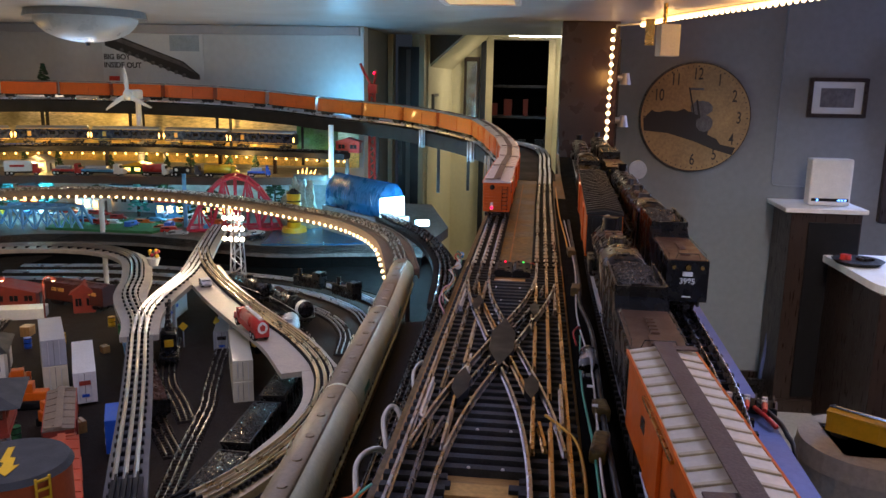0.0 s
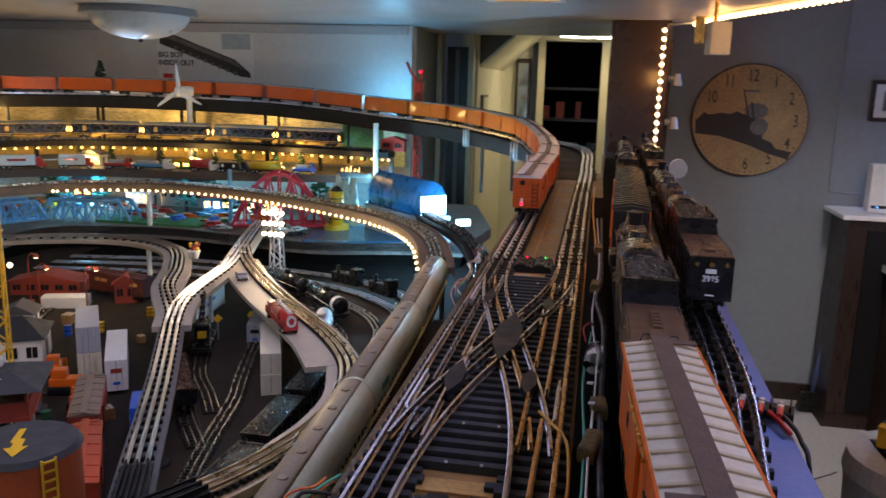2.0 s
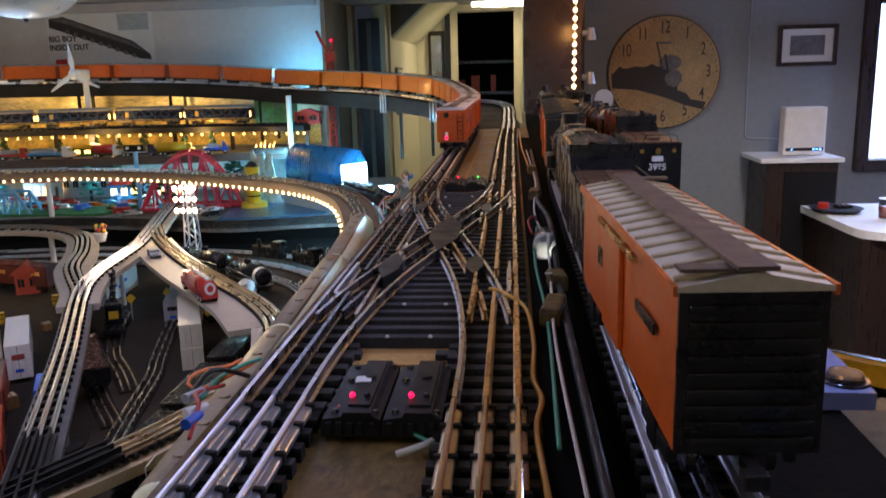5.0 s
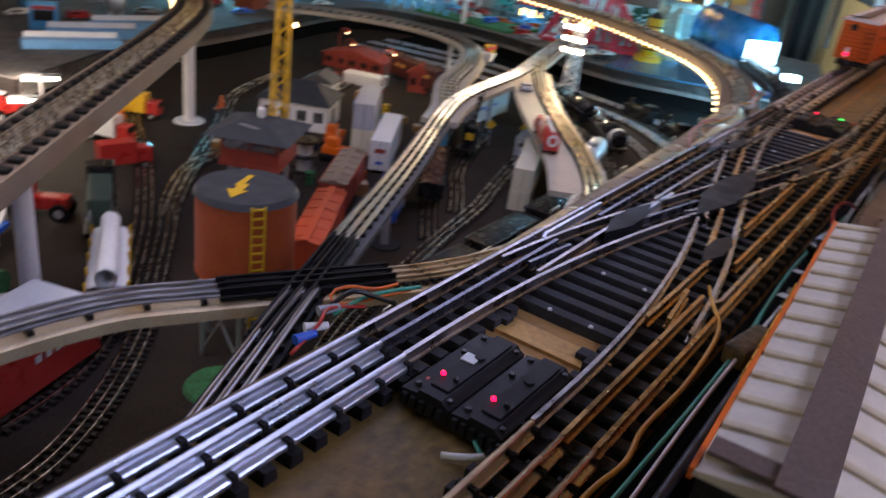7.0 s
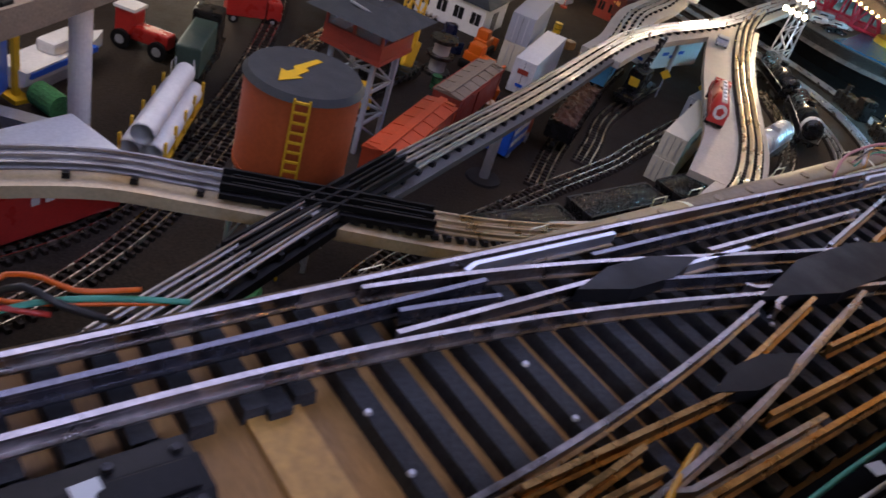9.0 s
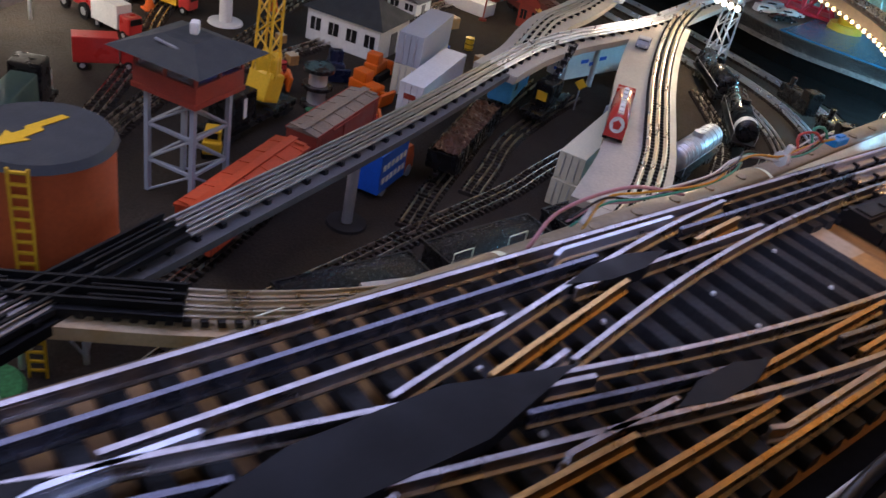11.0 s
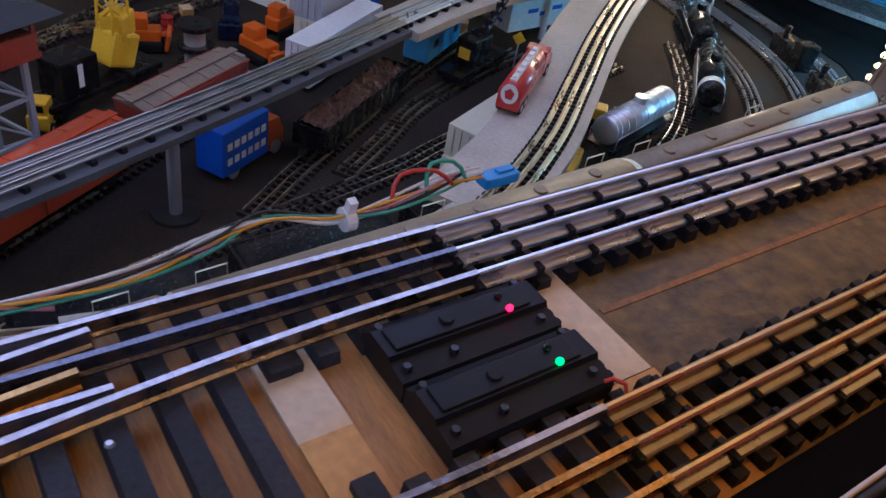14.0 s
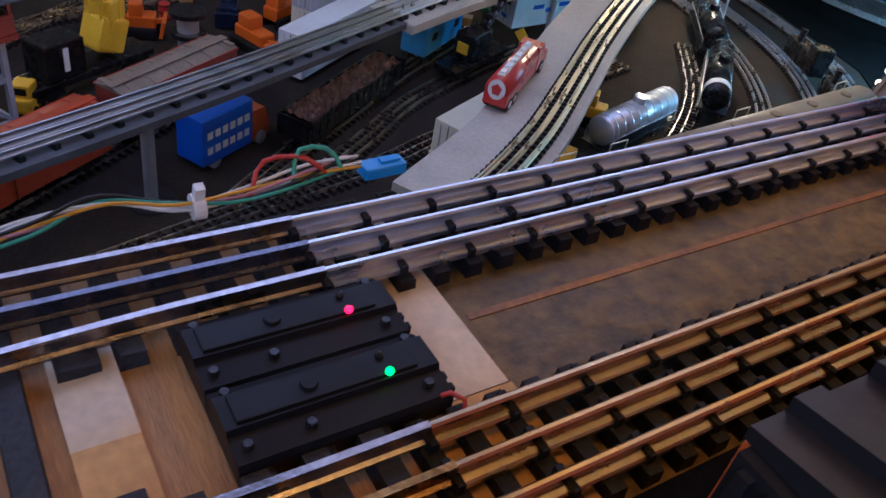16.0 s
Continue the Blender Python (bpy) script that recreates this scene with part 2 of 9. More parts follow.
M = dict(
    plaster=mat("plaster", (0.50, 0.51, 0.50), 0.85, 0, 0.05, 3, 0.2),
    grey_wall=mat("grey_wall", (0.205, 0.215, 0.225), 0.8, 0, 0.06, 3, 0.25, 0.15, (0.24, 0.23, 0.22)),
    back_wall=mat("back_wall", (0.60, 0.60, 0.59), 0.85, 0, 0.05, 3, 0.2),
    ceiling=mat("ceiling_paint", (0.42, 0.41, 0.42), 0.45, 0, 0.05, 3, 0.1),
    cream=mat("cream_paint", (0.62, 0.58, 0.42), 0.7, 0, 0.05, 4, 0.1),
    white=mat("white_paint", (0.74, 0.74, 0.72), 0.5, 0, 0.08, 20, 0.1, 0.15, (0.4, 0.37, 0.33)),
    trim=mat("trim_paint", (0.60, 0.59, 0.55), 0.4, 0, 0.06, 12, 0.05),
    darkwood=mat("dark_stained_wood", (0.028, 0.016, 0.012), 0.35, 0, 0.3, 14, 0.2, grain=(6, 6, 0.6)),
    column=mat("column_paint", (0.038, 0.017, 0.014), 0.32, 0, 0.15, 6, 0.1),
    carpet=mat("grey_carpet", (0.42, 0.42, 0.40), 0.95, 0, 0.15, 60, 0.8),
    # cloth black, also the painted darkness of the far room and the gap
    black=mat("black_cloth_and_shade", (0.004, 0.004, 0.004), 0.95, 0, 0.3, 30, 0.3, spec=0.06),
    blackplastic=mat("black_plastic", (0.008, 0.008, 0.009), 0.5, 0, 0.2, 40, 0.03, 0.15, (0.03, 0.028, 0.026), spec=0.22),
    blackmetal=mat("black_metal", (0.014, 0.014, 0.016), 0.38, 0.3, 0.25, 60, 0.15, 0.2, (0.05, 0.04, 0.03)),
    graphite=mat("graphite_paint", (0.020, 0.018, 0.018), 0.30, 0.3, 0.25, 50, 0.15, 0.3, (0.035, 0.026, 0.02)),
    deckwood=mat("stained_particle_board", (0.115, 0.070, 0.016), 0.55, 0, 0.65, 15, 0.8, 0.75, (0.24, 0.105, 0.012), grain=(1, 0.8, 1)),
    slate=mat("dusty_slate_tie", (0.026, 0.028, 0.033), 0.65, 0, 0.35, 60, 0.3, 0.5, (0.060, 0.055, 0.050), obvar=0.3, spec=0.3),
    # wood with the amber light of the outer track put into its colour
    amberlit=mat("amber_lit_wood", (0.56, 0.31, 0.085), 0.6, 0, 0.2, 22, 0.2, 0.5, (0.32, 0.13, 0.03)),
    tan=mat("tan_plywood", (0.36, 0.185, 0.055), 0.65, 0, 0.22, 18, 0.3, 0.5, (0.16, 0.08, 0.035), grain=(1, 6, 1)),
    cream_strip=mat("cream_painted_wood", (0.60, 0.48, 0.31), 0.6, 0, 0.12, 22, 0.2, 0.85, (0.52, 0.27, 0.06)),
    bluegrey=mat("blue_grey_board", (0.115, 0.15, 0.33), 0.55, 0, 0.1, 14, 0.15),
    tie=mat("black_tie_plastic", (0.010, 0.010, 0.012), 0.55, 0, 0.3, 80, 0.3, 0.3, (0.05, 0.038, 0.028), obvar=0.3, spec=0.22),
    browntie=mat("brown_tie", (0.020, 0.012, 0.008), 0.7, 0, 0.3, 80, 0.3),
    rail=mat("tinplate_rail", (0.64, 0.66, 0.73), 0.34, 0.92, 0.06, 25, 0.02, 0.10, (0.25, 0.22, 0.20)),
    switchrail=mat("worn_steel_rail", (0.42, 0.39, 0.39), 0.30, 1.0, 0.25, 40, 0.10, 0.5, (0.14, 0.09, 0.065)),
    # worn rail with the warm light of the outer track put into its colour
    bronzerail=mat("warm_lit_worn_rail", (0.50, 0.30, 0.11), 0.30, 1.0, 0.3, 50, 0.12, 0.6, (0.12, 0.065, 0.03)),
    # gold of the amber reflections is put into this rail colour
    goldlitrail=mat("gold_lit_tinned_rail", (0.70, 0.61, 0.46), 0.33, 1.0, 0.08, 25, 0.03, 0.25, (0.24, 0.14, 0.06)),
    maroon=mat("maroon_car_paint", (0.085, 0.020, 0.016), 0.4, 0, 0.15, 25, 0.1, 0.2, (0.04, 0.015, 0.012)),
    rust=mat("rusty_stain", (0.30, 0.120, 0.020), 0.6, 0, 0.3, 40, 0.2, 0.8, (0.09, 0.050, 0.014)),
    # golden light on the outer main line is put into this rail colour
    amberlitrail=mat("amber_lit_rail", (0.54, 0.43, 0.27), 0.30, 1.0, 0.10, 25, 0.03, 0.3, (0.18, 0.11, 0.05)),
    dullrail=mat("dull_tubular_rail", (0.42, 0.41, 0.41), 0.38, 1.0, 0.12, 40, 0.04, 0.2, (0.2, 0.18, 0.16)),
    corrugated=mat("corrugated_steel", (0.030, 0.030, 0.032), 0.36, 0.5, 0.12, 30, 0.05),
    darkrail=mat("blackened_rail", (0.14, 0.14, 0.17), 0.25, 0.9, 0.25, 60, 0.1),
    yardrail=mat("yard_rail", (0.72, 0.66, 0.58), 0.26, 1.0, 0.15, 60, 0.04, 0.25, (0.18, 0.12, 0.08)),
    felt=mat("brown_yard_felt", (0.030, 0.023, 0.017), 0.9, 0, 0.35, 22, 0.8, 0.75, (0.022, 0.015, 0.011), spec=0.2),
    ballast=mat("black_ballast", (0.020, 0.020, 0.022), 0.9, 0, 0.5, 160, 1.5),
    whiteboard=mat("white_painted_board", (0.42, 0.39, 0.33), 0.55, 0, 0.12, 18, 0.2, 0.4, (0.24, 0.20, 0.16)),
    greyboard=mat("grey_painted_board", (0.080, 0.080, 0.085), 0.6, 0, 0.14, 20, 0.3, 0.3, (0.12, 0.11, 0.10)),
    girder=mat("weathered_girder", (0.24, 0.185, 0.135), 0.6, 0.2, 0.2, 30, 0.3, 0.3, (0.10, 0.07, 0.05)),
    steel=mat("galvanised_steel", (0.62, 0.63, 0.66), 0.38, 0.65, 0.12, 40, 0.1),
    brass=mat("brass", (0.70, 0.46, 0.14), 0.25, 1.0, 0.15, 40, 0.1),
    orange=mat("orange_car_paint", (0.64, 0.115, 0.006), 0.4, 0, 0.10, 30, 0.1, 0.12, (0.25, 0.06, 0.02), coat=0.15),
    roofsilver=mat("cream_silver_roof", (0.64, 0.56, 0.455), 0.5, 0.1, 0.08, 25, 0.1, 0.2, (0.40, 0.32, 0.22)),
    roofwhite=mat("white_roof", (0.66, 0.64, 0.62), 0.5, 0, 0.08, 25, 0.1, 0.2, (0.42, 0.38, 0.32)),
    roofwalk=mat("brown_roofwalk", (0.105, 0.068, 0.058), 0.55, 0, 0.2, 50, 0.2),
    blackpaint=mat("black_car_paint", (0.010, 0.010, 0.011), 0.25, 0.1, 0.3, 50, 0.1),
    brownpaint=mat("brown_tender_paint", (0.105, 0.056, 0.036), 0.38, 0.15, 0.15, 30, 0.1, 0.2, (0.06, 0.03, 0.02)),
    coal=mat("coal", (0.010, 0.010, 0.013), 0.2, 0, 0.5, 200, 1.2),
    hoppertan=mat("tan_hopper_roof", (0.27, 0.215, 0.135), 0.5, 0, 0.15, 20, 0.15, 0.5, (0.16, 0.12, 0.075)),
    rib=mat("tan_roof_rib", (0.52, 0.42, 0.28), 0.5, 0, 0.12, 25, 0.1, 0.3, (0.30, 0.20, 0.09)),
    stairdark=mat("dark_stair_panel", (0.085, 0.065, 0.05), 0.7, 0, 0.15, 8, 0.15),
    dullcream=mat("dull_cream_trim", (0.40, 0.35, 0.23), 0.5, 0, 0.08, 12, 0.05),
    creamcar=mat("cream_hopper_paint", (0.80, 0.82, 0.60), 0.45, 0, 0.08, 20, 0.1, 0.3, (0.36, 0.33, 0.22)),
    navy=mat("navy_coach_paint", (0.012, 0.018, 0.045), 0.3, 0.1, 0.15, 40, 0.05),
    greyroof=mat("grey_coach_roof", (0.26, 0.28, 0.31), 0.45, 0.3, 0.1, 30, 0.1),
    gold=mat("gold_trim", (0.75, 0.48, 0.14), 0.35, 0.6, 0.1, 40, 0.05),
    boxred=mat("orange_red_car_paint", (0.52, 0.075, 0.025), 0.45, 0, 0.12, 20, 0.1, 0.2, (0.3, 0.05, 0.02)),
    red=mat("red_paint", (0.46, 0.028, 0.022), 0.35, 0, 0.12, 30, 0.08, coat=0.3),
    brick=mat("brick_red_paint", (0.30, 0.045, 0.025), 0.6, 0, 0.18, 40, 0.25),
    tankorange=mat("orange_tank_paint", (0.42, 0.085, 0.022), 0.5, 0, 0.12, 18, 0.15, 0.3, (0.26, 0.05, 0.02)),
    tanktop=mat("dark_grey_roof", (0.026, 0.030, 0.034), 0.7, 0, 0.12, 40, 0.3),
    yellow=mat("yellow_paint", (0.70, 0.42, 0.02), 0.4, 0, 0.1, 30, 0.08),
    blue=mat("blue_paint", (0.018, 0.11, 0.58), 0.4, 0, 0.1, 30, 0.08, coat=0.2),
    lightblue=mat("light_blue_paint", (0.06, 0.28, 0.55), 0.45, 0, 0.12, 25, 0.1),
    hutblue=mat("hut_blue_paint", (0.015, 0.20, 0.50), 0.3, 0.2, 0.12, 25, 0.1),
    paleblue=mat("pale_blue_steel", (0.16, 0.40, 0.68), 0.45, 0.1, 0.12, 25, 0.1),
    crimson=mat("crimson_steel", (0.50, 0.020, 0.050), 0.4, 0.1, 0.12, 25, 0.1),
    green=mat("green_scenery", (0.035, 0.16, 0.055), 0.9, 0, 0.4, 25, 0.8),
    foliage=mat("foliage", (0.025, 0.075, 0.035), 0.85, 0, 0.4, 60, 0.8, obvar=0.3),
    teal=mat("teal_tree", (0.05, 0.30, 0.28), 0.8, 0, 0.3, 60, 0.6),
    water=mat("blue_water", (0.012, 0.10, 0.20), 0.15, 0, 0.3, 40, 1.2),
    rock=mat("painted_rock", (0.14, 0.13, 0.12), 0.9, 0, 0.4, 14, 1.0),
    sand=mat("painted_desert", (0.50, 0.30, 0.10), 0.9, 0, 0.35, 6, 0.3, 0.6, (0.14, 0.20, 0.05)),
    sky=mat("painted_sky", (0.50, 0.55, 0.50), 0.85, 0, 0.12, 4, 0.1, 0.35, (0.20, 0.30, 0.10)),
    fascia=mat("grey_fascia", (0.13, 0.125, 0.12), 0.6, 0, 0.12, 10, 0.15),
    darkfascia=mat("dark_fascia", (0.012, 0.011, 0.011), 0.75, 0, 0.2, 12, 0.15),
    beige=mat("beige_container", (0.60, 0.56, 0.43), 0.5, 0, 0.08, 25, 0.1, 0.2, (0.34, 0.30, 0.24)),
    palegrey=mat("pale_grey_container", (0.34, 0.37, 0.42), 0.5, 0, 0.08, 25, 0.1, 0.2, (0.22, 0.22, 0.22)),
    scrap=mat("scrap_load", (0.10, 0.045, 0.028), 0.35, 0.35, 0.5, 50, 1.2),
    clear=glass("clear_plastic"),
    wire_w=mat("white_wire", (0.62, 0.60, 0.55), 0.5, 0, 0.08, 60, 0),
    wire_g=mat("green_wire", (0.05, 0.30, 0.20), 0.45, 0, 0.1, 60, 0),
    wire_r=mat("red_wire", (0.42, 0.03, 0.02), 0.45, 0, 0.1, 60, 0),
    wire_p=mat("pink_wire", (0.45, 0.20, 0.22), 0.45, 0, 0.1, 60, 0),
    wire_y=mat("yellow_wire", (0.60, 0.30, 0.02), 0.45, 0, 0.1, 60, 0),
    wire_b=mat("blue_connector", (0.03, 0.26, 0.62), 0.4, 0, 0.1, 60, 0),
    wire_k=mat("black_wire", (0.01, 0.01, 0.01), 0.5, 0, 0.1, 60, 0),
    clockface=mat("aged_clock_face", (0.33, 0.215, 0.10), 0.7, 0, 0.2, 9, 0.1, 0.6, (0.18, 0.105, 0.05)),
    ink=mat("dark_print", (0.035, 0.030, 0.028), 0.8, 0, 0.3, 30, 0),
    inkgrey=mat("grey_print", (0.12, 0.11, 0.11), 0.8, 0, 0.4, 40, 0),
    paper=mat("paper", (0.66, 0.68, 0.68), 0.8, 0, 0.05, 10, 0),
    bulb=mat("warm_bulb", (1, 0.6, 0.25), 0.4, 0, 0, 10, 0, glow=16, glow_colour=(1.0, 0.55, 0.2)),
    bulb_w=mat("white_bulb", (1, 0.9, 0.7), 0.4, 0, 0, 10, 0, glow=7, glow_colour=(1.0, 0.66, 0.30)),
    bulb_f=mat("glaring_bulb", (1, 0.9, 0.7), 0.4, 0, 0, 10, 0, glow=26, glow_colour=(1.0, 0.80, 0.52)),
    bulb_y=mat("amber_bulb", (1, 0.6, 0.2), 0.4, 0, 0, 10, 0, glow=6, glow_colour=(1.0, 0.52, 0.13)),
    tube=mat("lit_tube", (1, 1, 0.9), 0.4, 0, 0, 10, 0, glow=14, glow_colour=(1.0, 0.96, 0.74)),
    litblue=mat("lit_blue_panel", (0.8, 0.95, 1), 0.4, 0, 0, 10, 0, glow=7, glow_colour=(0.5, 0.88, 1.0)),
    led_r=mat("red_led", (1, 0.02, 0.05), 0.3, 0, 0, 10, 0, glow=4, glow_colour=(1.0, 0.005, 0.05)),
    led_g=mat("green_led", (0.1, 1, 0.2), 0.3, 0, 0, 10, 0, glow=3, glow_colour=(0.03, 1.0, 0.10)),
    led_b=mat("blue_led", (0.1, 0.3, 1), 0.3, 0, 0, 10, 0, glow=8, glow_colour=(0.1, 0.35, 1.0)),
    # glowing faces of the added panel lights
    panel_cool=mat("added_cool_panel", (0.9, 0.93, 1), 0.4, 0, 0, 10, 0, glow=0.5, glow_colour=(0.60, 0.70, 1.0)),
    panel_warm=mat("added_amber_panel", (1, 0.8, 0.5), 0.4, 0, 0, 10, 0, glow=0.5, glow_colour=(1.0, 0.52, 0.15)),
    daylight=mat("window_daylight", (0.8, 0.9, 1), 0.4, 0, 0, 10, 0, glow=1.6, glow_colour=(0.62, 0.78, 1.0)),
)

# ---- building kit ----
def thing(name, label, category, m=None, group="", kind=""):
    ob = new(name)
    ob.empty_display_size = 0.02
    if m is not None:
        ob.matrix_world = m
    return tagged(ob, label, category, group, kind)


def part(name, bm, material, parent=None, label=""):
    me = bpy.data.meshes.new(name)
    bm.to_mesh(me)
    bm.free()
    me.materials.append(M[material] if isinstance(material, str) else material)
    ob = new(name, me)
    ob.parent = parent
    return tagged(ob, label) if label else ob


def share(name, me, parent, m):
    ob = new(name, me)
    ob.parent = parent
    ob.matrix_local = m
    return ob


def setting(name, bm, material, label):
    return tagged(part(name, bm, material), label, name.split("_")[0], kind="structure")


def BM():
    return bmesh.new()


def box(bm, x, y, z, sx, sy, sz, rz=0, ry=0, rx=0, bev=0.0):
    r = bmesh.ops.create_cube(bm, size=1, matrix=pose(x, y, z, rx, ry, rz) @ Matrix.Diagonal((sx, sy, sz, 1)))
    if bev:
        es = {e for v in r["verts"] for e in v.link_edges}
        bmesh.ops.bevel(bm, geom=list(es), offset=bev, segments=2, affect="EDGES", profile=0.6)
    return bm


def cyl(bm, a, b, r, r2=None, n=12, cap=True):
    a, b = Vector(a), Vector(b)
    d = b - a
    q = d.to_track_quat("Z", "Y").to_matrix().to_4x4()
    bmesh.ops.create_cone(bm, cap_ends=cap, segments=n, radius1=r, radius2=r if r2 is None else r2, depth=d.length, matrix=Matrix.Translation((a + b) / 2) @ q)
    return bm


def ball(bm, x, y, z, r, sx=1, sy=1, sz=1, n=8):
    bmesh.ops.create_uvsphere(bm, u_segments=n + 2, v_segments=n, radius=r, matrix=Matrix.Translation((x, y, z)) @ Matrix.Diagonal((sx, sy, sz, 1)))
    return bm


def prism(bm, outline, y0, y1, axis="y"):
    """Outline of (a, b) pairs drawn out from y0 to y1 along an axis; a, b run along the other two."""
    def at(p, q):
        return {"y": (p[0], q, p[1]), "x": (q, p[0], p[1]), "z": (p[0], p[1], q)}[axis]
    lo, hi = [bm.verts.new(at(p, y0)) for p in outline], [bm.verts.new(at(p, y1)) for p in outline]
    n = len(outline)
    fs = [bm.faces.new(lo), bm.faces.new(hi[::-1])] + [bm.faces.new((lo[i], hi[i], hi[(i + 1) % n], lo[(i + 1) % n])) for i in range(n)]
    bmesh.ops.recalc_face_normals(bm, faces=fs)
    return bm


def spline(points, step=0.02):
    """Evenly spaced places on a smooth curve through the points."""
    p = [Vector(q) for q in points]
    p = [2 * p[0] - p[1]] + p + [2 * p[-1] - p[-2]]
    fine = []
    for i in range(1, len(p) - 2):
        for k in range(24):
            t = k / 24
            a, b, c, d = p[i - 1], p[i], p[i + 1], p[i + 2]
            fine.append(0.5 * (2 * b + (c - a) * t + (2 * a - 5 * b + 4 * c - d) * t * t + (3 * b - a - 3 * c + d) * t ** 3))
    fine.append(p[-2])
    out, left = [fine[0].copy()], step
    for a, b in zip(fine, fine[1:]):
        l = (b - a).length
        pos = 0.0
        while l - pos >= left:
            pos += left
            out.append(a.lerp(b, pos / l))
            left = step
        left -= l - pos
    if (out[-1] - fine[-1]).length > 0.25 * step:
        out.append(fine[-1].copy())
    return out


def sides(pts):
    """For each place: the level direction to the left of the way."""
    res = []
    for i in range(len(pts)):
        d = pts[min(i + 1, len(pts) - 1)] - pts[max(i - 1, 0)]
        res.append(Vector((-d.y, d.x, 0)).normalized())
    return res


def sweep(bm, pts, profile, shift=0.0, closed=True):
    """A profile of (left, up) pairs drawn along a way."""
    sd = sides(pts)
    rings = [[bm.verts.new(p + s * (a + shift) + Vector((0, 0, b))) for a, b in profile] for p, s in zip(pts, sd)]
    n = len(profile)
    fs = []
    for r, q in zip(rings, rings[1:]):
        for i in range(n if closed else n - 1):
            fs.append(bm.faces.new((r[i], r[(i + 1) % n], q[(i + 1) % n], q[i])))
    if closed:
        fs += [bm.faces.new(rings[0][::-1]), bm.faces.new(rings[-1])]
    bmesh.ops.recalc_face_normals(bm, faces=fs)
    return bm


def pipe(bm, pts, r, n=6):
    pts = [Vector(p) for p in pts]
    up = Vector((0, 0, 1))
    rings = []
    for i, p in enumerate(pts):
        d = (pts[min(i + 1, len(pts) - 1)] - pts[max(i - 1, 0)]).normalized()
        s = d.cross(up if abs(d.z) < 0.95 else Vector((1, 0, 0))).normalized()
        t = s.cross(d)
        rings.append([bm.verts.new(p + r * (math.cos(k * 2 * math.pi / n) * s + math.sin(k * 2 * math.pi / n) * t)) for k in range(n)])
    fs = []
    for a, b in zip(rings, rings[1:]):
        fs += [bm.faces.new((a[i], a[(i + 1) % n], b[(i + 1) % n], b[i])) for i in range(n)]
    fs += [bm.faces.new(rings[0][::-1]), bm.faces.new(rings[-1])]
    bmesh.ops.recalc_face_normals(bm, faces=fs)
    for f in fs:
        f.smooth = True
    return bm


def text(name, body, size, material, parent, m, label="", bold=0.0):
    cu = bpy.data.curves.new(name, "FONT")
    cu.body, cu.size, cu.extrude, cu.offset = body, size, size * 0.01, bold
    cu.align_x, cu.align_y = "CENTER", "CENTER"
    tmp = bpy.data.objects.new(name, cu)
    me = bpy.data.meshes.new_from_object(tmp)
    bpy.data.objects.remove(tmp)
    me.materials.clear()
    me.materials.append(M[material])
    ob = new(name, me)
    ob.parent, ob.matrix_local = parent, m
    return tagged(ob, label) if label else ob


def smooth(ob):
    for p in ob.data.polygons:
        p.use_smooth = True
    return ob


RAIL_GARG = [(-0.0044, 0), (-0.0044, 0.0022), (-0.0036, 0.0030), (-0.0008, 0.0036), (-0.0007, 0.0060), (-0.0015, 0.0066), (-0.0016, 0.0084), (-0.0007, 0.0092), (0.0007, 0.0092), (0.0016, 0.0084), (0.0015, 0.0066), (0.0007, 0.0060), (0.0008, 0.0036), (0.0036, 0.0030), (0.0044, 0.0022), (0.0044, 0)]
RAIL_T = [(-0.0024, 0), (-0.0024, 0.0010), (-0.0008, 0.0016), (-0.0008, 0.0058), (-0.0013, 0.0066), (-0.0013, 0.0080), (0.0013, 0.0080), (0.0013, 0.0066), (0.0008, 0.0058), (0.0008, 0.0016), (0.0024, 0.0010), (0.0024, 0)]
RAIL_LOW = [(-0.0020, 0), (-0.0012, 0.006), (0.0012, 0.006), (0.0020, 0)]


def tie_mesh(name, length, width, height, material):
    bm = BM()
    prism(bm, [(-width / 2, 0), (-width / 2 * 0.8, height), (width / 2 * 0.8, height), (width / 2, 0)], -length / 2, length / 2)
    me = bpy.data.meshes.new(name)
    bm.to_mesh(me)
    bm.free()
    me.materials.append(M[material])
    return me


def heading(pts, i):
    d = pts[min(i + 1, len(pts) - 1)] - pts[max(i - 1, 0)]
    return math.degrees(math.atan2(d.y, d.x))


TIE_BLACK = tie_mesh("tie", 0.052, 0.0085, 0.0072, "tie")
CLIP = tie_mesh("rail_clip", 0.0110, 0.0036, 0.0050, "tie")


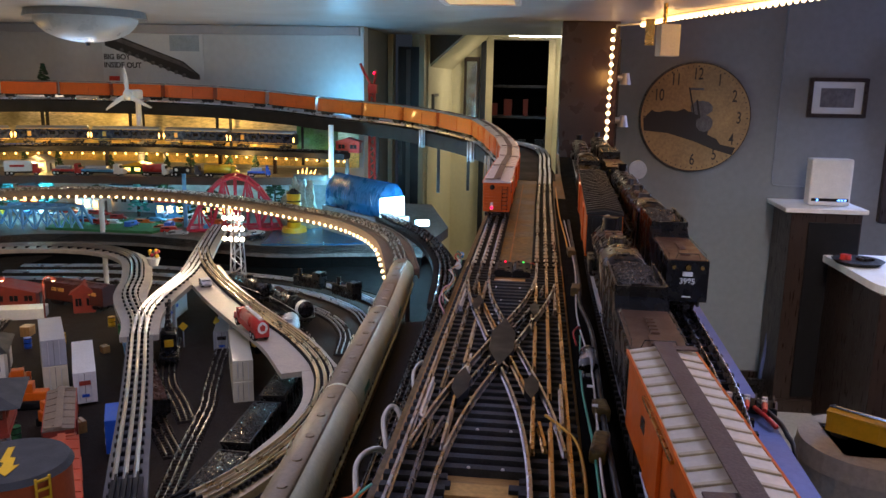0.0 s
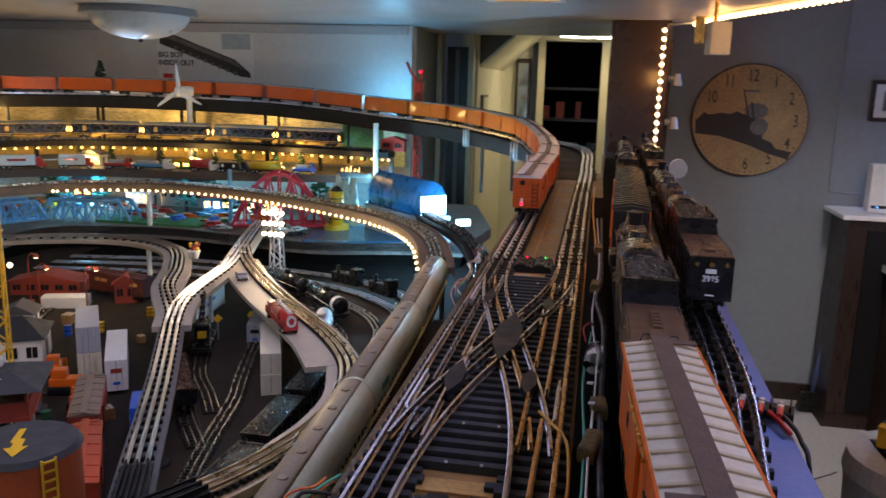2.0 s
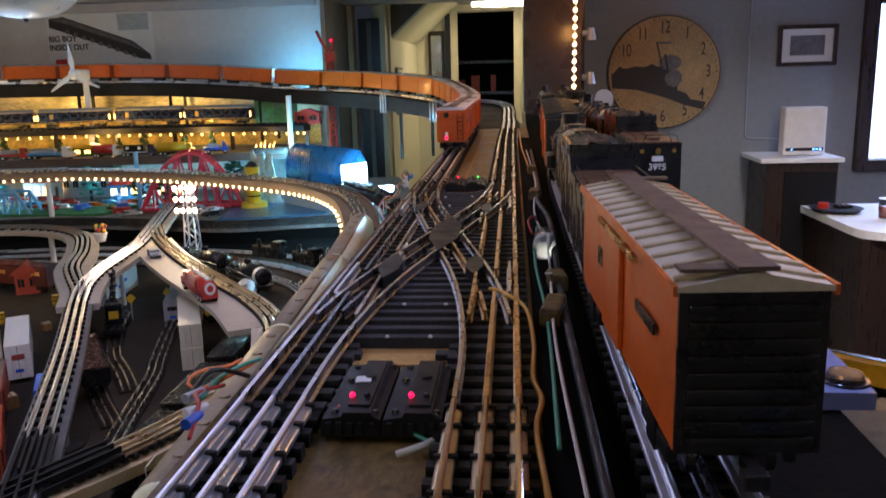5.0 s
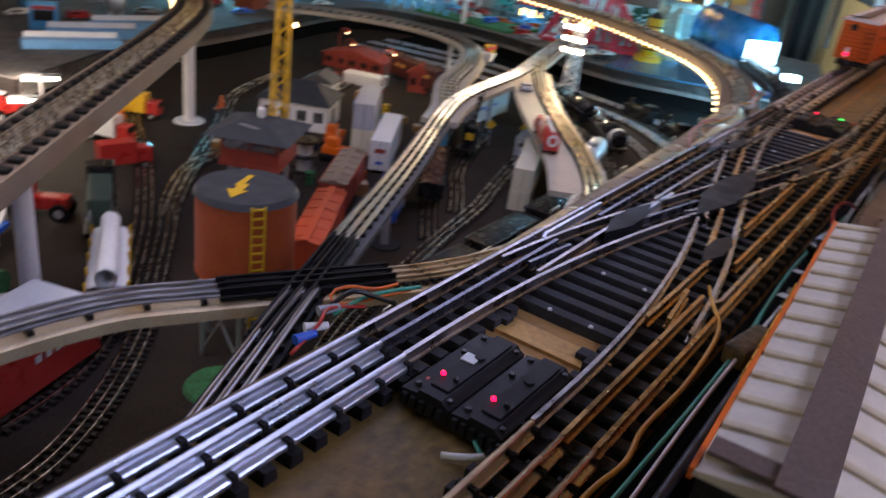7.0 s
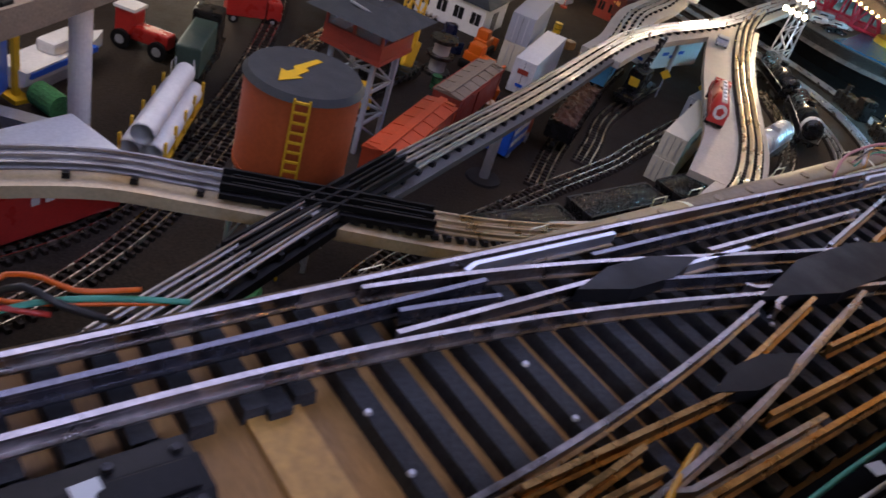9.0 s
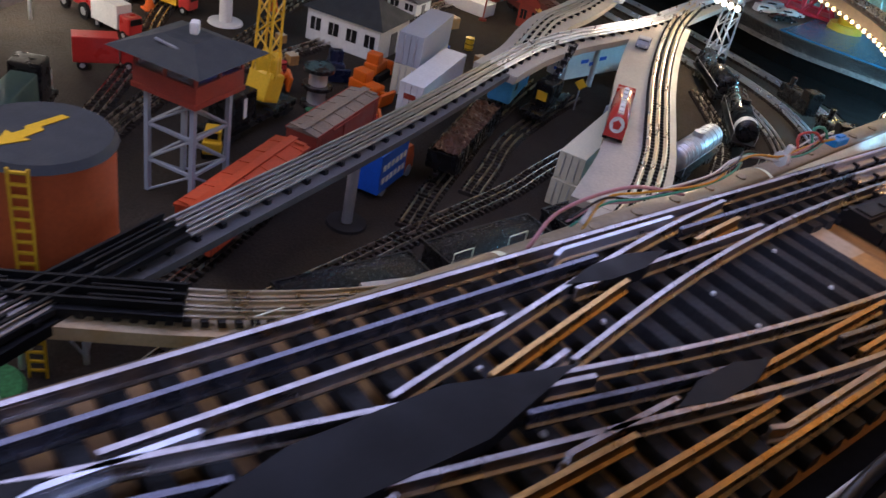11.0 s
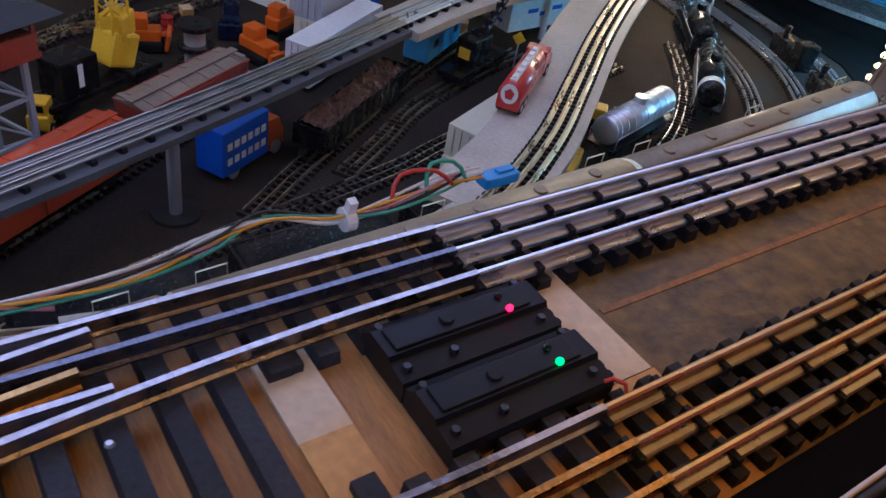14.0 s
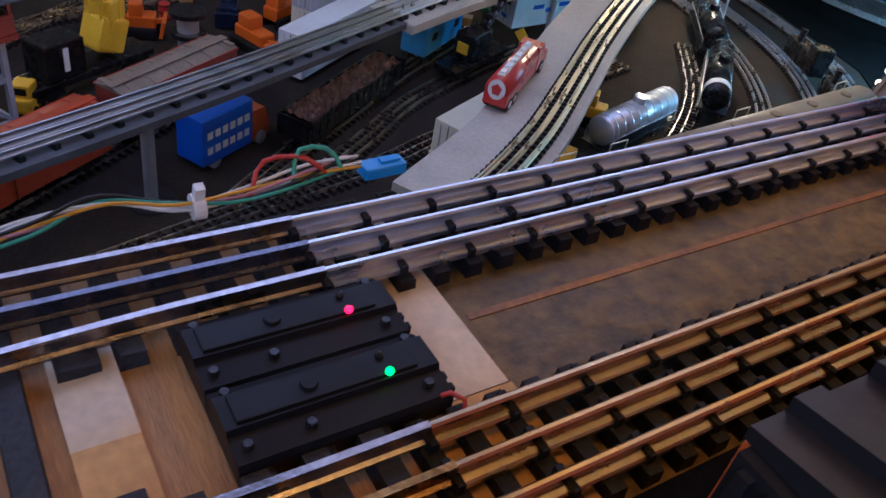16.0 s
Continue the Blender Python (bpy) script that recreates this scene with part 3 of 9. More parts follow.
def track(name, label, points, rail="rail", profile=RAIL_GARG, tie_pitch=0.0165, tie_mat="tie", gauge=0.0335, single_ties=False, clips=False, tie_len=0.052, centre=None, tie_w=0.0085, tie_ob=None):
    """Three rails on ties along a way; the points give the top of the board below."""
    pts = spline(points, 0.02)
    t = thing(name, label, "model track")
    h = 0.0072
    for i, off in enumerate((gauge / 2, 0, -gauge / 2)):
        bm = BM()
        sweep(bm, [p + Vector((0, 0, h)) for p in pts], profile, off)
        part("rail", bm, (centre or rail) if off == 0 else rail, t)
    fine = spline(points, tie_pitch)
    if single_ties:
        for i, p in enumerate(fine):
            share("tie", tie_ob or TIE_BLACK, t, pose(*p, 0, 0, heading(fine, i)))
            if clips and i % 2 == 0:
                s = sides(fine)[i]
                for off in (gauge / 2, 0, -gauge / 2):
                    share("rail_clip", CLIP, t, pose(*(p + s * off + Vector((0, 0, h - 0.0003))), 0, 0, heading(fine, i)))
    else:
        bm = BM()
        for i, p in enumerate(fine):
            box(bm, p.x, p.y, p.z + h / 2, tie_w, tie_len, h, heading(fine, i))
        tagged(part("sleeper_bed", bm, tie_mat, t), kind="stuff")
    return t


def slab(name, label, points, left, right, thick, material, category="track bed", drop=0.0, parent=None):
    """A board along a way, with its top on the points."""
    bm = BM()
    sweep(bm, spline(points, 0.03), [(left, -drop), (right, -drop), (right, -drop - thick), (left, -drop - thick)])
    ob = part(name, bm, material, parent)
    return tagged(ob, label, category) if parent is None else ob


# the main deck's own frame: u along its tracks, v across to the right
def D(u, v, z=0.0):
    return Vector((v, u, z))


DECK_ROT = 90
ZD = 1.4405
ZB = 1.4315  # top of the board below the storage tracks
ZY = 0.915
ZH = 1.207
ZL = 1.097
# ---- the room ----
ZC = 2.08


def wall_block(name, label, x0, x1, y0, y1, z0, z1, material):
    return setting(name, box(BM(), (x0 + x1) / 2, (y0 + y1) / 2, (z0 + z1) / 2, x1 - x0, y1 - y0, z1 - z0), material, label)


EDGE = [(0.48, 5.0), (0.508, 4.81), (0.685, 3.90), (0.90, 3.25), (1.20, 2.30), (1.70, 0.75), (2.3, -1.1), (2.75, -2.5)]
wall_block("floor", "light grey carpeted basement floor", -4.2, 4.0, -2.6, 10.0, -0.06, 0.0, "carpet")
setting("ceiling_soffit", prism(BM(), EDGE + [(-4.2, -2.5), (-4.2, 5.8), (0.48, 5.8)], ZC, ZC + 0.12, "z"), "ceiling", "low white painted ceiling soffit over the layout")
wall_block("ceiling", "higher white painted ceiling over the aisle", -4.2, 4.0, -2.6, 10.0, 2.5, 2.58, "ceiling")
bm = BM()
sweep(bm, [Vector((x - 0.012, y, ZC + 0.12)) for x, y in EDGE[1:]], [(0, 0), (0.02, 0), (0.02, 0.30), (0, 0.30)])
setting("soffit_side", bm, "ceiling", "white side of the ceiling soffit")
wall_block("wall_back", "white back wall behind the layout", -4.2, -0.98, 5.0, 5.12, 0.0, 2.5, "back_wall")
wall_block("wall_back_return", "grey wall returning into the passage", -1.10, -0.98, 5.12, 5.8, 0.0, 2.5, "grey_wall")
wall_block("wall_clock", "grey painted wall behind the clock", 0.40, 2.01, 4.85, 4.97, 0.0, 2.5, "grey_wall")
wall_block("wall_clock_end", "grey painted wall beside the window", 2.85, 4.0, 4.85, 4.97, 0.0, 2.5, "grey_wall")
wall_block("wall_clock_sill", "grey painted wall under the window", 2.01, 2.85, 4.85, 4.97, 0.0, 1.03, "grey_wall")
wall_block("wall_clock_top", "grey painted wall over the window", 2.01, 2.85, 4.85, 4.97, 1.98, 2.5, "grey_wall")
wall_block("wall_left", "plain white side wall", -4.2, -4.08, -2.6, 5.0, 0.0, 2.5, "plaster")
wall_block("wall_right", "plain grey side wall", 3.88, 4.0, -2.6, 4.85, 0.0, 2.5, "grey_wall")
wall_block("wall_rear", "plain wall closing the room", -4.2, 4.0, -2.6, -2.48, 0.0, 2.5, "plaster")
wall_block("wall_passage_left", "cream wall of the passage", -0.83, -0.71, 5.92, 7.5, 0.0, 2.5, "cream")
wall_block("wall_passage_right", "cream wall on the far side of the passage", 0.44, 0.56, 4.97, 7.5, 0.0, 2.5, "cream")
wall_block("wall_passage_end", "cream end wall beside the doorway", -0.83, -0.40, 7.5, 7.62, 0.0, 2.5, "cream")
wall_block("wall_passage_end_far", "cream end wall past the doorway", 0.21, 0.56, 7.5, 7.62, 0.0, 2.5, "cream")
wall_block("wall_passage_header", "cream wall over the doorway", -0.40, 0.21, 7.5, 7.62, 2.135, 2.5, "cream")
# near-black colour stands in for the darkness of the room
wall_block("wall_dark_room", "wall of the dark room beyond the doorway, darkness in its colour", -1.3, 1.3, 9.2, 9.3, 0.0, 2.5, "black")
wall_block("ceiling_passage", "white ceiling of the passage", -1.0, 0.56, 5.8, 7.62, 2.20, 2.26, "ceiling")

bm = BM()
for x in (-0.37, 0.18):
    box(bm, x, 7.47, 1.067, 0.06, 0.05, 2.134)
box(bm, -0.095, 7.47, 2.165, 0.61, 0.05, 0.06)
tagged(part("door_frame", bm, "dullcream"), "cream painted door frame round a dark doorway", "door frame", kind="structure")
tagged(part("door_edge", box(BM(), -0.425, 7.46, 1.07, 0.045, 0.04, 2.1), "blackmetal"), "edge of a black door folded against the wall", "door", kind="structure")
# dim shelves of clutter in the dark room
sh = thing("storage_shelf", "dark storage shelf with dim clutter in the unlit room", "shelf", pose(-0.8, -0.5, 0))
bm = BM()
for z in (0.7, 1.05, 1.4, 1.72):
    box(bm, 0.7, 9.4, z, 0.9, 0.3, 0.025)
for x in (0.24, 1.16):
    box(bm, x, 9.4, 0.9, 0.03, 0.3, 1.8)
part("frame", bm, "darkwood", sh)
for k in range(12):
    bm = BM()
    h = random.uniform(0.06, 0.2)
    box(bm, random.uniform(-0.48, 0.28), 8.86, (0.7, 1.05, 1.4)[k % 3] + 0.013 + h / 2, random.uniform(0.05, 0.12), 0.12, h)
    tagged(part("storage_box", bm, ("darkwood", "graphite", "brick")[k % 3]), "small dim box on the dark shelf", "box", "shelf clutter")

# passage: dark tall cabinet, sloping underside of the stairs, framed mirror, tube lamp
cb = thing("tall_cabinet", "tall black cabinet with a pale middle strip in the passage", "cabinet", pose(-0.93, 5.86, 0))
part("body", box(BM(), 0.10, 0.1, 1.0, 0.18, 0.2, 2.0, bev=0.004), "blackmetal", cb)
part("centre_strip", box(BM(), 0.085, -0.006, 1.0, 0.03, 0.012, 1.96), "fascia", cb, "grey middle strip")
bm = BM()
for x in (-0.955, -0.735):
    box(bm, x, 5.80, 1.04, 0.035, 0.11, 2.08)
tagged(part("passage_trim", bm, "dullcream"), "cream door trim at the passage opening", "trim", kind="structure")
bm = BM()
prism(bm, [(-0.71, 1.866), (-0.45, 2.095), (-0.33, 2.2), (-0.71, 2.2)], 6.02, 7.49)
tagged(part("stair_underside", bm, "cream"), "sloping cream underside of a staircase", "stairs", kind="structure")
bm = BM()
prism(bm, [(-0.71, 1.885), (-0.47, 2.097), (-0.36, 2.195), (-0.71, 2.195)], 5.995, 6.017)
tagged(part("stair_panel", bm, "stairdark"), "dark brown panel closing the side of a staircase", "stairs", kind="structure")
mi = thing("wall_mirror", "tall dark-framed mirror on the passage wall", "mirror", pose(-0.53, 7.49, 1.62, 0, 0, -90))
part("frame", box(BM(), 0.006, 0, 0, 0.03, 0.14, 0.72, bev=0.004), "darkwood", mi)
part("mirror_glass", box(BM(), 0.024, 0, 0, 0.004, 0.09, 0.64), mat("mirror_glass", (0.5, 0.55, 0.5), 0.12, 0.9, 0.02, 10, 0), mi)
ps = thing("wall_panel", "small framed panel on the passage wall", "picture", pose(-0.708, 6.25, 1.50))
part("frame", box(BM(), 0.006, 0, 0, 0.02, 0.30, 0.34, bev=0.003), "fascia", ps)
part("panel", box(BM(), 0.019, 0, 0, 0.004, 0.25, 0.30), "cream", ps)
tb = thing("tube_lamp", "bright fluorescent tube lamp on the passage ceiling", "ceiling lamp", pose(0.013, 7.0, 2.20))
part("tray", box(BM(), 0, 0, -0.015, 0.42, 0.16, 0.03, bev=0.005), "white", tb)
for x, y in ((-0.03, -0.04), (0.06, 0.045)):
    part("tube", cyl(BM(), (x - 0.17, y, -0.045), (x + 0.17, y, -0.045), 0.019), "tube", tb, "lit white tube")

# column with its rope light
co = thing("support_column", "brown painted square support column", "column", pose(0.335, 4.5, 0), kind="structure")
part("shaft", box(BM(), 0, 0, ZC / 2, 0.29, 0.26, ZC, bev=0.006), "column", co)
part("edge_strip", box(BM(), 0.158, 0.06, 1.60, 0.024, 0.05, 0.8), "darkwood", co)
bulb_me = bpy.data.meshes.new("bulb")
b_ = BM()
ball(b_, 0, 0, 0, 0.0085, n=6)
b_.to_mesh(bulb_me)
b_.free()
bulb_me.materials.append(M["bulb_w"])
rl = thing("rope_light", "glowing warm white rope light along the soffit edge and column", "string light")
rp = [Vector((x - 0.02, y, ZC - 0.014)) for x, y in ((0.60, 4.32), (0.685, 3.90), (0.90, 3.25), (1.20, 2.30), (1.70, 0.75), (2.0, -0.2))]
part("cord", pipe(BM(), rp, 0.008), "bulb_y", rl, "glowing amber cord")
part("cord", pipe(BM(), [(0.58, 4.33, ZC - 0.014), (0.46, 4.355, ZC - 0.02), (0.443, 4.358, 1.9), (0.438, 4.358, 1.45)], 0.006), "wire_w", rl)
for q in spline(rp, 0.04):
    share("bulb", bulb_me, rl, Matrix.Translation(q + Vector((0, 0, -0.009))))
for k in range(15):
    share("bulb", bulb_me, rl, Matrix.Translation((0.444 - 0.0004 * k, 4.352, ZC - 0.05 - k * 0.041)) @ Matrix.Diagonal((1.3, 1.0, 1.3, 1)))
# small spot lamps on the side of the column and beneath the soffit
for z in (1.80, 1.58):
    s_ = thing("wall_spot", "small chrome spot lamp on the column side", "lamp", pose(0.52, 4.5, z), "column spots")
    part("socket", cyl(BM(), (-0.04, 0, 0), (0.012, 0, 0), 0.016), "steel", s_)
    part("shade", cyl(BM(), (0.012, 0, 0.026), (0.012, 0, -0.034), 0.018, 0.030), "steel", s_)
sl = thing("soffit_lantern", "small square brass-edged lantern under the soffit edge", "lamp", pose(0.53, 3.4, ZC))
part("shade", box(BM(), 0.045, 0, -0.14, 0.075, 0.075, 0.12, 8, bev=0.003), "white", sl, "pale square shade")
part("bracket", box(BM(), -0.025, 0, -0.11, 0.035, 0.02, 0.10, bev=0.003), "brass", sl)
part("stem", cyl(BM(), (0.03, 0, 0.0), (0.03, 0, -0.09), 0.008), "brass", sl)

# dome ceiling lamp
dl = thing("dome_lamp", "white glass dome ceiling lamp with a brass rim", "ceiling lamp", pose(-2.17, 4.0, ZC))
part("rim", cyl(BM(), (0, 0, 0), (0, 0, -0.035), 0.28, 0.29, 32), "greyroof", dl)
bm = BM()
ball(bm, 0, 0, -0.03, 0.245, 1, 1, 0.50, 20)
# faint glow added to the glass, though the dome lamp is unlit
smooth(part("dome", bm, mat("frosted_glass", (0.42, 0.44, 0.47), 0.35, 0, 0.04, 8, 0, glow=0.015, glow_colour=(0.85, 0.9, 1.0)), dl))
part("finial", cyl(BM(), (0, 0, -0.145), (0, 0, -0.168), 0.016, 0.008), "blackmetal", dl)
bm = BM()
box(bm, -2.55, 4.975, ZC - 0.03, 3.1, 0.05, 0.05)
tagged(part("crown_trim", bm, "ceiling"), "white trim between back wall and ceiling", "trim", kind="structure")

# panels added out of view under the soffit as sources of the fill lights
for label_, x_, y_, w_, l_, m_ in (("added unseen cool white panel light with a thin frame", -0.62, 1.45, 0.62, 2.3, "panel_cool"), ("added unseen white panel light over the yard corner", -1.35, 0.70, 0.5, 0.7, "panel_cool"), ("added unseen small cool white panel light near the aisle", 0.80, 0.75, 0.4, 0.6, "panel_cool"), ("added unseen amber panel light over the main line", 0.17, 2.15, 0.15, 1.7, "panel_warm"), ("added unseen amber panel light over the far end of the line", -0.14, 2.55, 0.25, 1.4, "panel_warm"), ("added unseen small white panel light behind the viewer", -0.05, -1.6, 0.5, 0.3, "panel_cool")):
    cpn = thing("ceiling_panel", label_, "ceiling lamp", pose(x_, y_, ZC), "ceiling panels")
    part("diffuser", box(BM(), 0, 0, -0.012, w_, l_, 0.02), m_, cpn)
    for s in (-1, 1):
        part("frame_side", box(BM(), s * (w_ / 2 + 0.01), 0, -0.014, 0.02, l_ + 0.04, 0.028, bev=0.003), "white", cpn)
        part("frame_end", box(BM(), 0, s * (l_ / 2 + 0.01), -0.014, w_, 0.02, 0.028, bev=0.003), "white", cpn)

# poster
po = thing("poster", "white paper poster with a long dark steam locomotive", "poster", pose(-2.32, 4.994, 1.874, 90))
part("sheet", box(BM(), 0, 0, 0, 0.66, 0.31, 0.004), "paper", po)
bm = BM()
prism(bm, [(-0.31, 0.125), (-0.22, 0.135), (0.06, 0.035), (0.20, -0.015), (0.30, -0.095), (0.305, -0.125), (0.24, -0.120), (0.05, -0.05), (-0.31, 0.075)], 0.003, 0.0045, "z")
part("engine_print", bm, "ink", po)
bm = BM()
prism(bm, [(-0.30, 0.118), (-0.22, 0.126), (0.05, 0.030), (0.19, -0.020), (0.28, -0.088), (0.18, -0.040), (0.04, 0.008), (-0.22, 0.098)], 0.0046, 0.0052, "z")
part("engine_highlight", bm, "inkgrey", po)
for k in range(9):
    part("wheel_print", cyl(BM(), (-0.20 + 0.050 * k, 0.048 - 0.0185 * k, 0.0046), (-0.20 + 0.050 * k, 0.048 - 0.0185 * k, 0.0052), 0.013, n=14), "inkgrey", po)
bm = BM()
box(bm, 0.21, 0.095, 0.003, 0.19, 0.095, 0.002)
part("inset_print", bm, mat("pale_print", (0.36, 0.42, 0.47), 0.8, 0, 0.15, 20, 0), po)
text("title", "BIG BOY", 0.046, "ink", po, pose(-0.235, 0.006, 0.004), bold=0.0012)
text("title", "INSIDE OUT", 0.046, "ink", po, pose(-0.200, -0.044, 0.004), bold=0.0012)
part("red_badge", box(BM(), -0.26, -0.125, 0.003, 0.07, 0.028, 0.002), "red", po)

# clock
ck = thing("wall_clock", "large round vintage wall clock with a printed steam train", "clock", pose(0.962, 4.848, 1.591, 90) @ Matrix.Scale(1.055, 4))
bm = cyl(BM(), (0, 0, 0), (0, 0, 0.03), 0.292, 0.288, 64)
part("rim", bm, "darkwood", ck, "thin dark rim")
part("face", cyl(BM(), (0, 0, 0.03), (0, 0, 0.0315), 0.283, 0.283, 64), "clockface", ck)
for k, s in enumerate(("12", "1", "2", "3", "4", "5", "6", "7", "8", "9", "10", "11")):
    a = math.radians(90 - 30 * k)
    if s in ("7", "8"):
        continue
    text("numeral", s, 0.088, "ink", ck, pose(0.226 * math.cos(a), 0.226 * math.sin(a), 0.033) @ Matrix.Diagonal((0.62, 1.0, 1.0, 1.0)), bold=0.0004)
bm = BM()
for k in range(60):
    a = math.radians(6 * k)
    box(bm, 0.268 * math.cos(a), 0.268 * math.sin(a), 0.032, 0.008, 0.003 if k % 5 else 0.006, 0.001, math.degrees(a))
part("minute_marks", bm, "ink", ck)
bm = BM()
prism(bm, [(-0.27, -0.01), (-0.235, 0.03), (-0.19, 0.025), (-0.15, 0.035), (-0.10, 0.03), (-0.06, 0.045), (-0.035, 0.03), (0.0, 0.035), (0.01, 0.06), (0.035, 0.06), (0.04, 0.03), (0.065, 0.0), (0.075, -0.05), (0.07, -0.09), (0.12, -0.11), (0.14, -0.14), (0.22, -0.155), (0.205, -0.195), (0.10, -0.165), (0.0, -0.125), (-0.14, -0.085), (-0.265, -0.075)], 0.0318, 0.033, "z")
part("train_print", bm, "ink", ck)
bm = BM()
ball(bm, 0.03, 0.05, 0.033, 0.05, 1.2, 0.8, 0.02)
ball(bm, 0.05, -0.03, 0.033, 0.045, 1, 1, 0.03)
part("smoke_print", bm, "inkgrey", ck)
part("hour_hand", box(BM(), 0.012, 0.045, 0.038, 0.010, 0.10, 0.002, 12), "ink", ck)
part("minute_hand", box(BM(), -0.022, 0.075, 0.040, 0.007, 0.17, 0.002, 14), "ink", ck)
part("maker_mark", box(BM(), 0.0, 0.15, 0.032, 0.07, 0.012, 0.001), "inkgrey", ck)

# framed photograph
fp = thing("framed_picture", "small dark-framed photograph with a white mat", "picture", pose(1.724, 4.848, 1.714, 90))
bm = BM()
for x in (-0.145, 0.145):
    box(bm, x, 0, 0.01, 0.022, 0.215, 0.02, bev=0.003)
for y in (-0.098, 0.098):
    box(bm, 0, y, 0.01, 0.29, 0.022, 0.02, bev=0.003)
part("frame", bm, "darkwood", fp)
part("mat_board", box(BM(), 0, 0, 0.004, 0.27, 0.18, 0.004), "paper", fp)
part("photograph", box(BM(), 0, 0, 0.0075, 0.18, 0.105, 0.002), "inkgrey", fp)
cd = thing("wall_conduit", "thin painted conduit bent along the grey wall", "conduit")
part("tube", pipe(BM(), [(1.418, 4.842, 2.48), (1.418, 4.842, 1.35), (1.418, 4.842, 1.24), (1.428, 4.842, 1.22), (1.49, 4.842, 1.215), (1.68, 4.842, 1.215)], 0.006), "grey_wall", cd)
bm = BM()
box(bm, 1.25, 4.84, 0.05, 1.5, 0.02, 0.10)
tagged(part("baseboard", bm, "darkwood"), "dark wood baseboard", "baseboard", kind="structure")

# window
wn = tagged(thing("window_1", "bright window with a dark frame", "window", pose(2.43, 4.91, 1.505), kind="structure"))
bm = BM()
for x in (-0.385, 0.385):
    box(bm, x, -0.05, 0, 0.07, 0.10, 0.95, bev=0.004)
for z in (-0.445, 0.445):
    box(bm, 0, -0.05, z, 0.70, 0.10, 0.06, bev=0.004)
part("window_frame", bm, "darkwood", wn)
part("pane", box(BM(), 0, 0.03, 0, 0.72, 0.004, 0.90), "daylight", wn)

# cabinet with router
kb = thing("cabinet", "dark wood cabinet with a white top", "cabinet", pose(1.622, 4.66, 0))
part("body", box(BM(), 0, 0, 0.57, 0.36, 0.33, 1.10, bev=0.004), "darkwood", kb)
part("plinth", prism(BM(), [(-0.20, 0), (0.2, 0), (0.18, 0.07), (-0.18, 0.07)], -0.185, 0.165), "darkwood", kb)
dr = part("door", box(BM(), 0.04, -0.171, 0.58, 0.26, 0.012, 0.98, bev=0.003), "blackplastic", kb)
part("handle", pipe(BM(), [(0.135, -0.178, 0.72), (0.135, -0.2, 0.73), (0.135, -0.2, 0.78), (0.135, -0.178, 0.79)], 0.004), "steel", dr, "chrome handle")
part("top", box(BM(), -0.01, -0.005, 1.132, 0.42, 0.37, 0.024, bev=0.005), "white", kb, "white top")
ro = thing("router", "white upright internet router with blue status lights", "router", pose(1.652, 4.62, 1.145))
part("body", box(BM(), 0, 0, 0.128, 0.215, 0.09, 0.25, bev=0.012), "white", ro)
part("light_bar", box(BM(), 0, -0.045, 0.035, 0.19, 0.006, 0.016), "blackplastic", ro)
for x in (-0.065, 0.045, 0.062, 0.079):
    part("status_light", box(BM(), x, -0.049, 0.035, 0.009, 0.003, 0.007), "led_b", ro, "blue status light")

# bar counter with a dish
ct = thing("bar_counter", "dark wood counter with a rounded white top", "counter", pose(1.84, 4.10, 0))
part("body", box(BM(), 0.12, 0.05, 0.43, 0.62, 0.72, 0.86, bev=0.004), "darkwood", ct)
bm = BM()
prism(bm, [(-0.20 + 0.12 * (1 - math.cos(a)), -0.36 + 0.16 * (1 - math.sin(a))) for a in [math.radians(10 * k) for k in range(10)]][::-1] + [(-0.22, 0.42), (0.5, 0.42), (0.5, -0.36)], 0.862, 0.898, "z")
part("top", bm, "white", ct, "white counter top")
ds = thing("parts_dish", "round dark dish with a red lid and small parts", "dish", pose(1.72, 4.28, 0.90))
part("dish", cyl(BM(), (0, 0, 0), (0, 0, 0.02), 0.10, 0.125, 24), "blackplastic", ds)
part("red_lid", cyl(BM(), (-0.06, 0, 0.02), (-0.06, 0, 0.045), 0.028, 0.026, 16), "red", ds)
part("loose_part", box(BM(), 0.03, -0.01, 0.026, 0.07, 0.05, 0.014, 20), "graphite", ds)
cp = thing("candy_jar", "clear jar with orange and brown contents", "jar", pose(1.90, 4.10, 0.90))
part("jar", cyl(BM(), (0, 0, 0), (0, 0, 0.09), 0.05, 0.055, 20), "clear", cp)
part("contents", cyl(BM(), (0, 0, 0.003), (0, 0, 0.055), 0.044, 0.046, 16), "tankorange", cp)
# broom
br = thing("broom", "thin blue-grey broom leaning against the wall", "broom", pose(1.417, 4.68, 0))
part("stick", pipe(BM(), [(0, 0, 0.10), (0.10, 0.13, 0.90)], 0.011), "bluegrey", br)
part("grip", pipe(BM(), [(0.088, 0.114, 0.80), (0.1025, 0.133, 0.92)], 0.015), "blackplastic", br)
part("head", box(BM(), -0.005, -0.012, 0.06, 0.15, 0.04, 0.11, 20, 6, bev=0.006), "graphite", br)
# white bin with a yellow boxcar on it
bn = thing("round_stool", "round pale upholstered stool", "stool", pose(1.23, 2.72, 0))
part("body", cyl(BM(), (0, 0, 0), (0, 0, 0.58), 0.20, 0.23, 32), "carpet", bn)
part("cushion", box(BM(), 0, 0, 0.60, 0.30, 0.30, 0.05, bev=0.02), "carpet", bn)
part("rim", cyl(BM(), (0, 0, 0.56), (0, 0, 0.625), 0.235, 0.225, 32), "carpet", bn)

